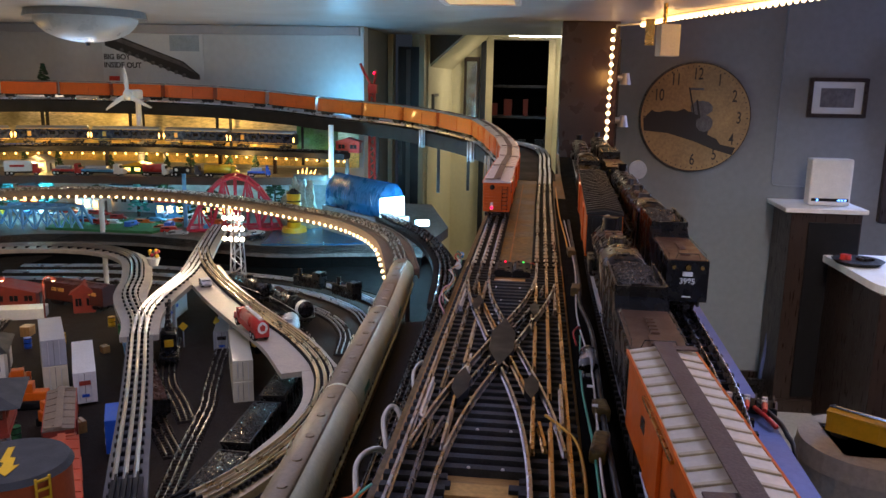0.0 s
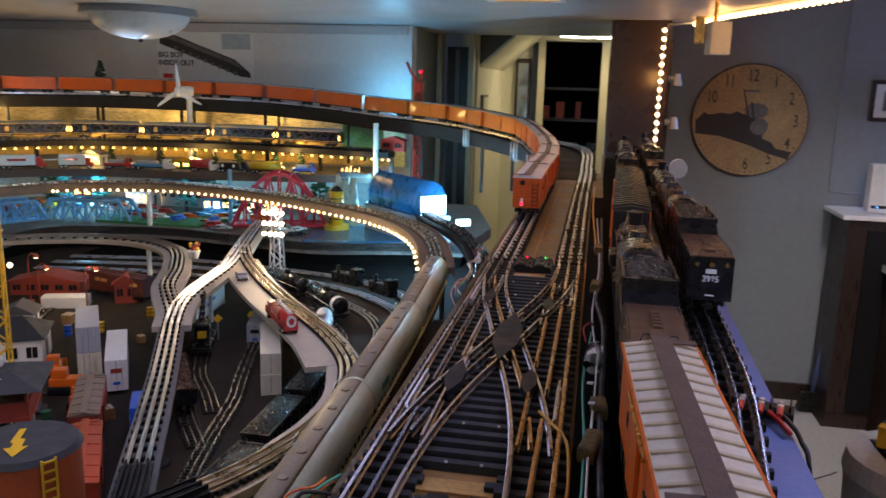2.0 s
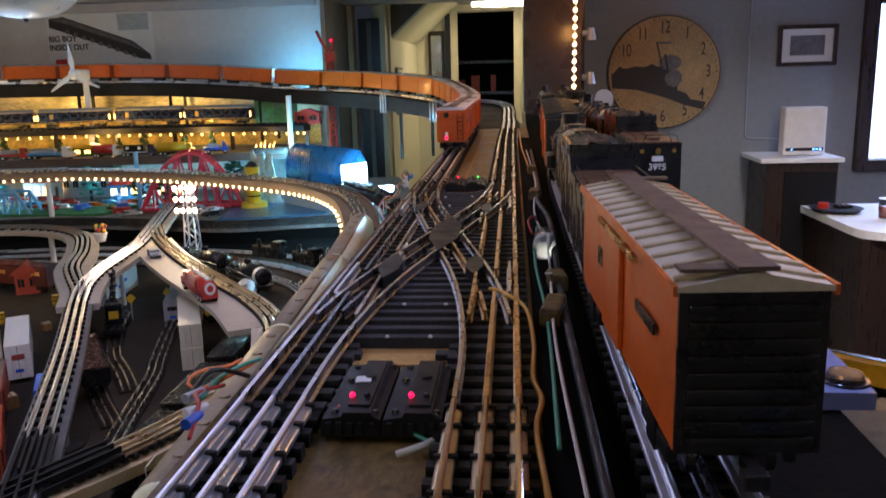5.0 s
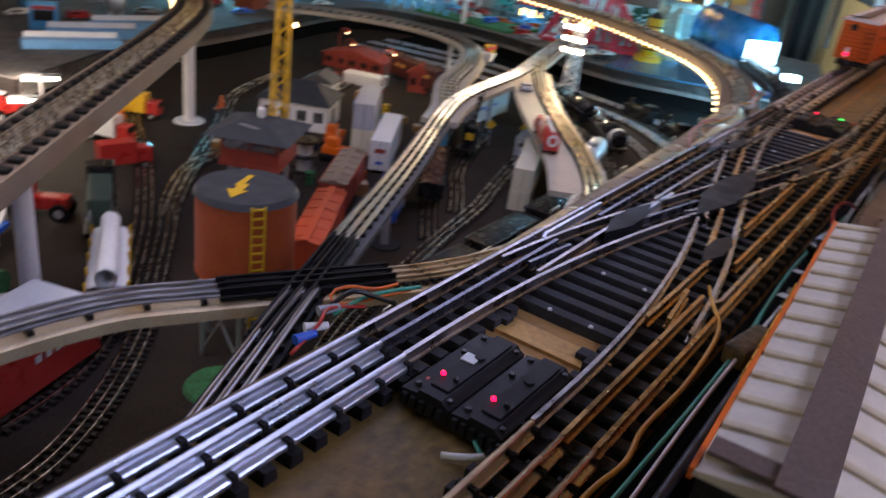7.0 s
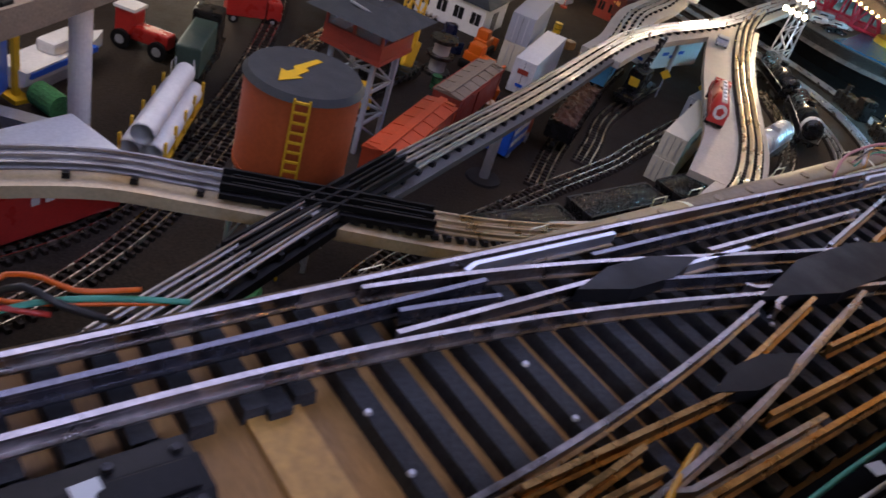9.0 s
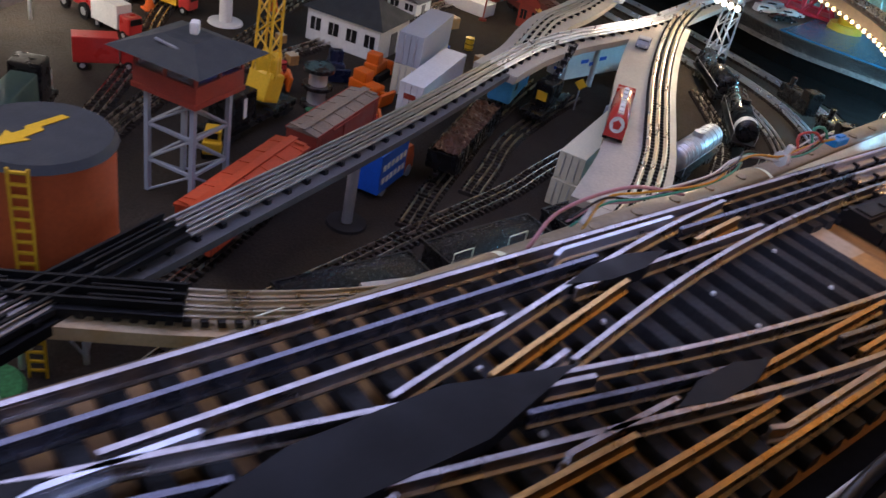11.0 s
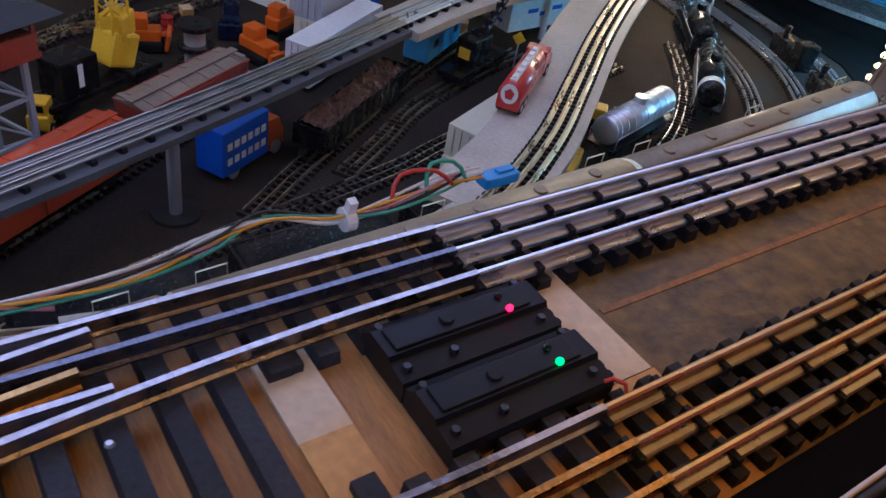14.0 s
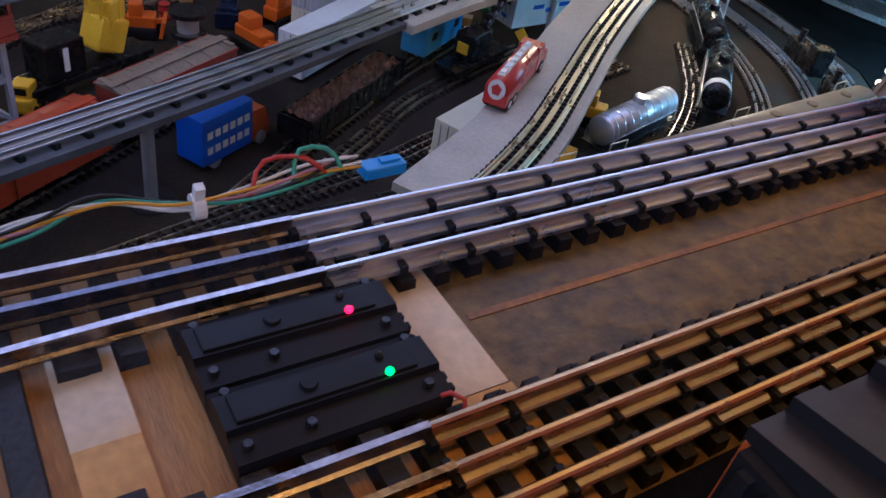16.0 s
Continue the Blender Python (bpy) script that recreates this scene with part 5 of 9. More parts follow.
def hopper(label, m):
    t = thing("covered_hopper", label, "train car", m, "hopper train")
    L, r = 0.487, 0.033
    bm = BM()
    prof = []
    for k in range(17):
        a = math.pi * k / 16
        prof.append((r * math.cos(a), 0.062 + 0.036 * math.sin(a)))
    prof += [(-r, 0.045), (-0.020, 0.028), (0.020, 0.028), (r, 0.045)]
    prism(bm, prof, -L / 2 + 0.012, L / 2 - 0.012, "x")
    smooth(part("body", bm, "creamcar", t))
    for x in (-0.15, -0.05, 0.05, 0.15):
        part("hopper_bay", prism(BM(), [(x - 0.028, 0.034), (x + 0.028, 0.034), (x + 0.008, 0.013), (x - 0.008, 0.013)], -0.018, 0.018), "creamcar", t)
    arc = [math.pi * (0.14 + 0.50 * k / 10) for k in range(11)]
    bm = BM()
    prism(bm, [((r + 0.0004) * math.cos(a), 0.062 + 0.0366 * math.sin(a)) for a in arc] + [(r * 0.9 * math.cos(a), 0.062 + 0.033 * math.sin(a)) for a in arc[::-1]], -L / 2 + 0.0125, L / 2 - 0.0125, "x")
    smooth(part("roof_panel", bm, "hoppertan", t, "tan panel over the top and left side"))
    for s in (-1, 1):
        smooth(part("domed_end", ball(BM(), s * (L / 2 - 0.012), 0, 0.063, 0.0325, 0.30, 1, 1.06, 14), "creamcar", t))
    for x in (-0.20, 0.0, 0.20):
        part("grab_rail", pipe(BM(), [(x - 0.012, 0.020, 0.090), (x - 0.012, 0.020, 0.102), (x + 0.012, 0.020, 0.102), (x + 0.012, 0.020, 0.090)], 0.0007, 5), "creamcar", t)
    for x in np.linspace(-0.18, 0.18, 6):
        part("hatch", cyl(BM(), (x, 0, 0.097), (x, 0, 0.1003), 0.007, 0.0062, 14), "hoppertan", t)
    for s in (-1, 1):
        bm = BM()
        x = s * (L / 2 - 0.006)
        box(bm, x, 0, 0.024, 0.026, 0.060, 0.004)
        for y in (-0.028, -0.010, 0.010, 0.028):
            box(bm, x + s * 0.010, y, 0.048, 0.0014, 0.0014, 0.046)
        for z in (0.038, 0.052, 0.066):
            box(bm, x + s * 0.010, 0, z, 0.0014, 0.057, 0.0014)
        for y in (-0.029, 0.029):
            box(bm, x - s * 0.006, y, 0.048, 0.0016, 0.0016, 0.048, 0, s * 20)
            for k in range(5):
                box(bm, x, y, 0.030 + 0.008 * k, 0.018, 0.0012, 0.0012)
        part("end_cage", bm, "creamcar", t)
    bm = BM()
    box(bm, -0.15, -r - 0.0003, 0.060, 0.05, 0.0008, 0.012)
    part("dark_label", bm, "wire_g", t, "dark green label panel")
    bm = BM()
    for s in (-1, 1):
        for k in range(18):
            box(bm, -0.204 + 0.024 * k, s * 0.031, 0.036, 0.0015, 0.0015, 0.022)
        box(bm, 0, s * 0.031, 0.0255, L - 0.02, 0.0035, 0.004)
    part("side_sill", bm, "creamcar", t)
    for x in (-L / 2 + 0.04, L / 2 - 0.04):
        bogie(t, x)
    coupler(t, L / 2)
    coupler(t, -L / 2)
    return t


def passenger_car(label, m):
    t = thing("passenger_car", label, "train car", m, "passenger train")
    L, W = 0.365, 0.062
    part("body", box(BM(), 0, 0, 0.052, L, W, 0.062, bev=0.002), "navy", t)
    bm = BM()
    prism(bm, [(W / 2 * math.cos(math.pi * k / 12) * 1.02, 0.082 + 0.016 * math.sin(math.pi * k / 12)) for k in range(13)], -L / 2, L / 2, "x")
    smooth(part("roof", bm, "greyroof", t))
    bm = BM()
    for s in (-1, 1):
        box(bm, 0, s * (W / 2 + 0.0004), 0.028, L - 0.004, 0.001, 0.003)
        box(bm, 0, s * (W / 2 + 0.0004), 0.081, L - 0.004, 0.001, 0.002)
        box(bm, -L * 0.32, s * (W / 2 + 0.0004), 0.055, 0.02, 0.001, 0.026)
    part("gold_stripe", bm, "gold", t, "gold stripes and crest")
    for s in (-1, 1):
        for k in range(7):
            if k != 1:
                part("window", box(BM(), -L * 0.40 + k * L * 0.135, s * (W / 2 + 0.0003), 0.060, 0.028, 0.001, 0.016), "blackpaint", t)
    for x in (-L / 2 + 0.06, L / 2 - 0.06, -0.05, 0.05):
        part("skirt_box", box(BM(), x, 0, 0.017, 0.05, 0.052, 0.010, bev=0.003), "gold", t)
    for x in (-L / 2 + 0.055, L / 2 - 0.055):
        bogie(t, x)
    bm = BM()
    bm.free()
    for s in (-1, 1):
        part("vestibule", box(BM(), s * (L / 2 + 0.006), 0, 0.050, 0.012, 0.036, 0.052), "blackmetal", t)
    for s in (-1, 1):
        part("end_lamp", ball(BM(), s * (L / 2 + 0.006), -0.033, 0.05, 0.005, 1, 0.6, 3.0), "bulb_y", t, "lit amber end lamp")
    return t


def tender(label, m, deck="brownpaint", L=0.33, letters=False):
    t = thing("locomotive_tender", label, "train car", m @ Matrix.Diagonal((1, 0.88, 0.93, 1)), "steam trains")
    W = 0.066
    bm = BM()
    prism(bm, [(-L / 2, 0.022), (L / 2, 0.022), (L / 2, 0.104), (0.02, 0.104), (-0.01, 0.086), (-L / 2, 0.086)], -W / 2, W / 2, "y")
    part("body", bm, "blackpaint", t)
    part("rear_deck", box(BM(), -L / 4 - 0.004, 0, 0.0865, L / 2 - 0.012, W - 0.006, 0.002), deck, t, "brown painted water deck")
    for i in range(5):
        part("hatch", box(BM(), -L / 4 + 0.012 * (i - 2), -0.002, 0.0895, 0.008, 0.010, 0.004, bev=0.001), deck, t)
    part("filler_cover", box(BM(), -L / 4 - 0.048, 0.0, 0.089, 0.030, 0.016, 0.004, bev=0.001), deck, t)
    bm = BM()
    for y in (-W / 2 + 0.004, W / 2 - 0.004):
        pipe(bm, [(-L / 2 + 0.01, y, 0.087), (-L / 2 + 0.01, y, 0.094), (-0.03, y, 0.094), (-0.02, y, 0.087)], 0.0007, 5)
    pipe(bm, [(-L / 2 + 0.004, -0.02, 0.087), (-L / 2 + 0.004, -0.016, 0.096), (-L / 2 + 0.004, 0.016, 0.096), (-L / 2 + 0.004, 0.02, 0.087)], 0.0007, 5)
    part("handrail", bm, "blackmetal", t)
    bm = BM()
    for y in (-1, 1):
        box(bm, L / 4, y * (W / 2 - 0.0015), 0.107, L / 2 - 0.02, 0.003, 0.010)
    box(bm, 0.012, 0, 0.100, 0.004, W - 0.006, 0.022)
    part("coal_bunker", bm, "blackpaint", t)
    bm = BM()
    nx, ny = 26, 12
    grid = [[bm.verts.new((0.016 + (L / 2 - 0.03) * i / nx, (W - 0.008) * (j / ny - 0.5), 0.106 + 0.006 * math.sin(math.pi * j / ny) + random.uniform(-0.002, 0.002))) for j in range(ny + 1)] for i in range(nx + 1)]
    for i in range(nx):
        for j in range(ny):
            bm.faces.new((grid[i][j], grid[i + 1][j], grid[i + 1][j + 1], grid[i][j + 1]))
    part("coal_load", bm, "coal", t, "glittering black coal load")
    for y in (-0.022, 0.022):
        part("marker_lamp", cyl(BM(), (-L / 2 - 0.001, y, 0.076), (-L / 2 - 0.004, y, 0.076), 0.003, n=10), "brass", t)
    part("rear_lamp", cyl(BM(), (-L / 2 - 0.001, 0, 0.076), (-L / 2 - 0.005, 0, 0.076), 0.005, 0.004, 14), "brass", t)
    if letters:
        text("number", "3985", 0.0125, "white", t, pose(-L / 2 - 0.0008, 0, 0.054, 90, 0, -90), bold=0.0003)
        bm = box(BM(), -L / 2 - 0.0008, 0, 0.0655, 0.0006, 0.016, 0.007)
        part("lettering_bar", bm, "white", t)
        part("lettering_bar", box(BM(), -L / 2 - 0.0008, 0, 0.030, 0.0006, 0.014, 0.002), "white", t)
    for x in (-L / 2 + 0.05, 0, L / 2 - 0.05):
        bogie(t, x)
    coupler(t, -L / 2)
    return t


def steam_loco(label, m, L=0.60, drum=False, casing=False):
    t = thing("steam_locomotive", label, "locomotive", m @ Matrix.Diagonal((1, 0.88, 0.95, 1)), "steam trains")
    r, zc = 0.030, 0.066
    x0, x1 = -L / 2, L / 2
    smooth(part("boiler", cyl(BM(), (x0 + 0.10, 0, zc), (x1 - 0.02, 0, zc), r, r * 0.96, 28), "graphite", t))
    part("smokebox_front", cyl(BM(), (x1 - 0.02, 0, zc), (x1 - 0.012, 0, zc), r * 0.9, r * 0.7, 24), "blackpaint", t)
    bm = BM()
    prof = [(0.033 * math.cos(math.pi * k / 12), 0.088 + 0.018 * math.sin(math.pi * k / 12)) for k in range(13)]
    prism(bm, prof, x0, x0 + 0.115, "x")
    smooth(part("cab_roof", bm, "graphite", t, "worn dark curved cab roof"))
    bm = BM()
    for s in (-1, 1):
        box(bm, x0 + 0.055, s * 0.031, 0.062, 0.095, 0.003, 0.052)
    box(bm, x0 + 0.10, 0, 0.065, 0.004, 0.062, 0.056)
    part("cab", bm, "blackpaint", t)
    for s in (-1, 1):
        part("cab_window", box(BM(), x0 + 0.055, s * 0.0328, 0.075, 0.035, 0.001, 0.018), "roofwalk", t)
    part("roof_hatch", box(BM(), x0 + 0.05, 0, 0.1065, 0.035, 0.026, 0.004, bev=0.001), "graphite", t)
    if casing:
        n = 22
        for i in range(n):
            x = x0 + 0.17 + (L - 0.33) * i / n
            part("boiler_band", cyl(BM(), (x, 0, zc + 0.001), (x + 0.006, 0, zc + 0.001), r * 1.09, r * 1.09, 24), "steel", t, "bright casing rib")
    else:
        for i in range(6):
            x = x0 + 0.15 + (L - 0.24) * i / 6
            part("boiler_band", cyl(BM(), (x, 0, zc), (x + 0.004, 0, zc), r * 1.03, r * 1.03, 24), "blackmetal", t)
    for i, x in enumerate((0.16, 0.30, 0.42)):
        part("dome", cyl(BM(), (x0 + x, 0, zc + r - 0.006), (x0 + x, 0, zc + r + 0.012), 0.017, 0.013, 18), "graphite", t)
    for dx in (-0.008, 0.008):
        for y in (-0.009, 0.009):
            part("sand_box", box(BM(), x0 + 0.22 + dx * 1.4, y, zc + r + 0.003, 0.014, 0.013, 0.008, bev=0.003), "brownpaint", t, "rounded bronze box")
    part("chimney", cyl(BM(), (x1 - 0.07, 0, zc + r - 0.004), (x1 - 0.07, 0, zc + r + 0.02), 0.011, 0.014, 18), "blackmetal", t)
    part("headlamp", cyl(BM(), (x1 - 0.02, 0, zc + r + 0.004), (x1 - 0.004, 0, zc + r + 0.004), 0.008, 0.009, 14), "steel", t)
    if drum:
        part("round_drum", cyl(BM(), (x1 - 0.09, -0.046, zc + 0.034), (x1 - 0.068, -0.046, zc + 0.034), 0.026, 0.026, 28), "steel", t, "upright round drum reflecting blue light")
    bm = BM()
    for s in (-1, 1):
        box(bm, 0.03, s * 0.031, 0.042, L - 0.14, 0.008, 0.003)
        pipe(bm, [(x0 + 0.11, s * 0.031, zc + 0.012), (x1 - 0.04, s * 0.031, zc + 0.012)], 0.0011, 5)
        pipe(bm, [(x0 + 0.12, s * 0.024, zc + 0.024), (x1 - 0.12, s * 0.024, zc + 0.024)], 0.0022, 6)
        box(bm, 0.05, s * 0.036, 0.052, 0.06, 0.012, 0.018, bev=0.002)
        box(bm, x1 - 0.07, s * 0.028, 0.025, 0.05, 0.016, 0.018, bev=0.003)
    part("running_gear", bm, "graphite", t)
    part("frame", box(BM(), 0, 0, 0.028, L - 0.05, 0.032, 0.016), "blackmetal", t)
    for k in range(8):
        x = x0 + 0.12 + k * (L - 0.2) / 8 + (0.015 if k > 3 else 0)
        bm = BM()
        for s in (-1, 1):
            cyl(bm, (x, s * 0.016, 0.017), (x, s * 0.021, 0.017), 0.017, 0.0165, 18)
        part("wheel", bm, "blackmetal", t)
    bm = BM()
    for s in (-1, 1):
        box(bm, -0.05, s * 0.024, 0.017, L * 0.36, 0.003, 0.004)
        box(bm, 0.18 * L / 0.6, s * 0.024, 0.017, L * 0.30, 0.003, 0.004)
    part("side_rod", bm, "steel", t)
    part("pilot", prism(BM(), [(x1 - 0.02, 0.004), (x1 + 0.004, 0.004), (x1 - 0.008, 0.034), (x1 - 0.02, 0.034)], -0.026, 0.026), "blackmetal", t)
    return t


def ribbed_car(label, m):
    t = thing("express_car", label, "train car", m, "storage train")
    L, W = 0.68, 0.064
    part("body", box(BM(), 0, 0, 0.058, L, W, 0.074, bev=0.0015), "orange", t)
    bm = BM()
    prism(bm, [(-W / 2, 0.0955), (-W / 2, 0.099), (0, 0.104), (W / 2, 0.099), (W / 2, 0.0955)], -L / 2, L / 2, "x")
    part("roof", bm, "corrugated", t, "silver corrugated roof")
    for k in range(26):
        x = -L / 2 + 0.014 + k * (L - 0.028) / 25
        bm = BM()
        prism(bm, [(-W / 2, 0.0985), (-W / 2, 0.103), (0, 0.1085), (W / 2, 0.103), (W / 2, 0.0985)], x - 0.004, x + 0.004, "x")
        part("roof_rib", bm, "corrugated", t)
    for s in (-1, 1):
        for x in (-0.17, 0.17):
            part("door", box(BM(), x, s * (W / 2 + 0.001), 0.056, 0.07, 0.003, 0.066, bev=0.0008), "orange", t)
        part("end_panel", box(BM(), s * (L / 2 + 0.001), 0, 0.06, 0.004, W - 0.004, 0.07), "corrugated", t)
        for k in range(9):
            part("end_rib", box(BM(), s * (L / 2 + 0.003), -0.026 + 0.0065 * k, 0.06, 0.004, 0.0032, 0.066), "corrugated", t)
    for x in (-0.24, 0.24):
        bogie(t, x)
    coupler(t, L / 2)
    coupler(t, -L / 2)
    return t


def on(pts, dist):
    """Pose at a distance along a dense way."""
    i = min(int(dist / 0.01), len(pts) - 2)
    return pts[i], heading(pts, i)


RT = 0.0164  # rail top above the board
# the orange freight train on its way round the far curve
dense = spline(LINE_A, 0.01)
d0 = 1.93 - JF + 0.148
car = None
k = 0
while d0 + 0.32 * k < len(dense) * 0.01 - 0.3:
    a, _ = on(dense, d0 + 0.32 * k - 0.10)
    b, _ = on(dense, d0 + 0.32 * k + 0.10)
    c = (a + b) / 2
    hd = math.degrees(math.atan2(b.y - a.y, b.x - a.x))
    m = pose(c.x, c.y, c.z + RT, 0, -math.degrees(math.atan2(b.z - a.z, (b - a).length)), hd)
    if k == 0:
        box_car("orange boxcar with a white roof and red tail lamp", m, end="orange", roof="roofwhite", tail=True)
    elif k == 1:
        car = box_car("orange boxcar with a white roof in a long freight train", m, end="orange", roof="roofwhite", near=False)
    else:
        copy_thing(car, m)
    k += 1

# parked trains on the storage tracks
def deck_pose(u, v, dz=0.0032, turn=0.0):
    return pose(*D(u, v, ZB + RT + dz), 0, 0, DECK_ROT + turn)


box_car("orange boxcar with a cream ribbed roof and black ends", deck_pose(0.643, 0.2150, turn=2.5), end="graphite", L=0.280, W=0.059, near=True, group="storage train")
tender("black tender with a brown deck and glittering coal", deck_pose(0.955, 0.212), L=0.29)
steam_loco("dark articulated steam locomotive with bronze highlights", deck_pose(1.285, 0.213, 0.0032, -0.3), 0.36)
ribbed_car("long orange car with a silver corrugated roof", deck_pose(1.84, 0.222, 0.0032, -1.5))
tender("dark tender with coal behind a far locomotive", deck_pose(2.42, 0.238, 0.0032, -1.2), L=0.34)
steam_loco("dark steam locomotive at the head of the storage track", deck_pose(3.10, 0.252, 0.0032, -1.0), 0.92)
tender("black tender numbered in white with a brown deck", deck_pose(1.40, 0.310, 0.0032, -0.4), L=0.36, letters=True)
steam_loco("dark articulated steam locomotive with a round drum", deck_pose(1.995, 0.317, 0.0032, -0.8), 0.78, drum=True)
tender("dark tender with coal near the column", deck_pose(2.75, 0.328, 0.0032, -0.9), L=0.50)
steam_loco("black steam locomotive with its nose at the column", deck_pose(3.42, 0.340, 0.0032, -1.2), 0.72)
box_car("yellow boxcar with black doors lying on the stool", pose(1.21, 2.68, 0.626, 0, 0, -38), body="yellow", roof="yellow", walk_mat="blackpaint", end="yellow", L=0.27, near=False, group="loose cars")
# ---- yard tracks ----
def V3(points, z):
    return [Vector((p[0], p[1], p[2] if len(p) > 2 else z)) for p in points]


TIE_YARD = tie_mesh("tie", 0.05, 0.0068, 0.0072, "browntie")


def yard_track(label, points, rail="yardrail"):
    return track("yard_track", label, V3(points, ZY), rail, RAIL_LOW, 0.0155, "browntie", 0.032, single_ties=True, tie_ob=TIE_YARD)


YT = ZY + 0.0132
yard_track("rusty three-rail yard track curving round the yard", [(-0.70, 0.35), (-0.722, 0.55), (-0.735, 0.74), (-0.79, 0.89), (-0.90, 1.03), (-1.03, 1.155), (-1.20, 1.30), (-1.49, 1.51), (-1.80, 1.70), (-2.15, 2.0), (-2.35, 2.4)])
yard_track("rusty three-rail yard track with a turnout", [(-0.58, 0.35), (-0.59, 0.60), (-0.634, 0.77), (-0.785, 0.985), (-1.03, 1.22), (-1.25, 1.43), (-1.59, 1.84), (-1.84, 2.14), (-1.98, 2.5)])
yard_track("rusty three-rail yard track below the girder", [(-1.10, 1.285), (-1.24, 1.40), (-1.38, 1.58), (-1.43, 1.80), (-1.62, 2.25), (-1.75, 2.6)])
yard_track("brown three-rail yard track curving under the deck", [(-0.46, 1.05), (-0.555, 1.20), (-0.61, 1.36), (-0.645, 1.53), (-0.69, 1.72), (-0.742, 1.967), (-0.785, 2.1), (-0.86, 2.35), (-0.95, 2.7)])
# amber glints on both spurs are put into the rail colour
yard_track("three-rail spur with bright open rail ends", [(-0.762, 1.895), (-0.83, 2.0), (-0.92, 2.13), (-1.007, 2.324), (-1.07, 2.5)], "goldlitrail")
yard_track("three-rail spur under a loaded gondola", [(-0.710, 1.708), (-0.80, 1.83), (-0.903, 1.986), (-1.0, 2.13), (-1.09, 2.28), (-1.18, 2.45)], "goldlitrail")
yard_track("three-rail spur under a red boxcar", [(-0.700, 1.262), (-0.735, 1.320), (-0.812, 1.443), (-0.889, 1.566), (-0.978, 1.705), (-1.075, 1.88)])
yard_track("three-rail spur under black hopper cars", [(-0.49, 1.25), (-0.515, 1.46), (-0.525, 1.72), (-0.535, 1.98), (-0.555, 2.25), (-0.62, 2.52), (-0.78, 2.76), (-1.0, 2.95)])
yard_track("three-rail track sweeping round the back of the yard", [(-0.42, 2.35), (-0.44, 2.60), (-0.50, 2.80), (-0.60, 2.97), (-0.84, 3.16), (-1.2, 3.27), (-1.7, 3.33), (-2.2, 3.25)], "rail")
yard_track("outer three-rail track at the back of the yard", [(-0.33, 2.40), (-0.36, 2.66), (-0.45, 2.92), (-0.56, 3.10), (-0.82, 3.30), (-1.2, 3.40), (-1.7, 3.45), (-2.2, 3.37)], "rail")
yard_track("third three-rail track at the back of the yard", [(-0.50, 2.45), (-0.54, 2.66), (-0.66, 2.86), (-0.88, 3.03), (-1.2, 3.15), (-1.7, 3.20), (-2.2, 3.13)], "rail")

# ---- elevated tracks over the yard ----
def plank(name, label, points, left, right, thick=0.016, material="whiteboard"):
    bm = BM()
    sweep(bm, spline(V3(points, 0), 0.03), [(left, -0.0004), (right, -0.0004), (right, -thick), (left, -thick)])
    return tagged(part(name, bm, material), label, "track bed")


MID = [(-0.33, 0.745, 1.1225), (-0.383, 0.855, 1.1225), (-0.481, 1.061, 1.1225), (-0.580, 1.266, 1.108), (-0.783, 1.69, 1.080), (-0.99, 2.11, 1.064), (-1.06, 2.25, 1.062), (-1.16, 2.40, 1.064), (-1.23, 2.52, 1.066), (-1.32, 2.74, 1.068), (-1.47, 3.0, 1.068), (-1.66, 3.13, 1.068), (-1.9, 3.15, 1.068), (-2.15, 3.06, 1.068), (-2.45, 2.85, 1.068)]
BRANCH = [(-0.99, 2.11, 1.0642), (-1.07, 2.30, 1.0625), (-1.11, 2.46, 1.064), (-1.13, 2.62, 1.066), (-1.165, 2.84, 1.066), (-1.24, 3.1, 1.066), (-1.33, 3.4, 1.066), (-1.42, 3.72, 1.066)]
RAMP = [(-1.28, 3.22, 1.0662), (-1.142, 2.95, 1.0664), (-0.983, 2.70, 1.067), (-0.818, 2.47, 1.069), (-0.668, 2.28, 1.071), (-0.530, 2.10, 1.075), (-0.412, 1.90, 1.080), (-0.353, 1.70, 1.086), (-0.345, 1.53, 1.093), (-0.362, 1.38, 1.102), (-0.402, 1.22, 1.114), (-0.481, 1.061, 1.1228), (-0.56, 0.93, 1.1225), (-0.62, 0.82, 1.121), (-0.652, 0.65, 1.118), (-0.66, 0.4, 1.11)]
plank("bridge_board", "grey painted board of the straight elevated track", MID[2:6], 0.032, -0.036, 0.011, "greyboard")
plank("bridge_board", "narrow black board before the crossing", [(x, y, z - 0.0006) for x, y, z in MID[:3]], 0.030, -0.030, 0.014, "blackplastic")
plank("bridge_board", "white painted board of the curved elevated track", MID[5:], 0.052, -0.052)
plank("bridge_board", "white painted branch board", [(x, y, z - 0.002) for x, y, z in BRANCH], 0.04, -0.05)
plank("road_board", "white painted board carrying a track and a road", [(x, y, z - 0.001) for x, y, z in RAMP[1:7]], 0.042, -0.100, 0.014)
plank("bridge_board", "white painted board of the curved elevated track", [(x, y, z - 0.002) for x, y, z in RAMP[6:10]], 0.042, -0.048, 0.014)
plank("bridge_board", "tan wooden board below the crossing track", [(x, y, z - 0.003) for x, y, z in RAMP[9:]], 0.036, -0.036, 0.017, "cream_strip")
def split_track(label, points, **k):
    return track("elevated_track", label, V3(points, 0), **k)


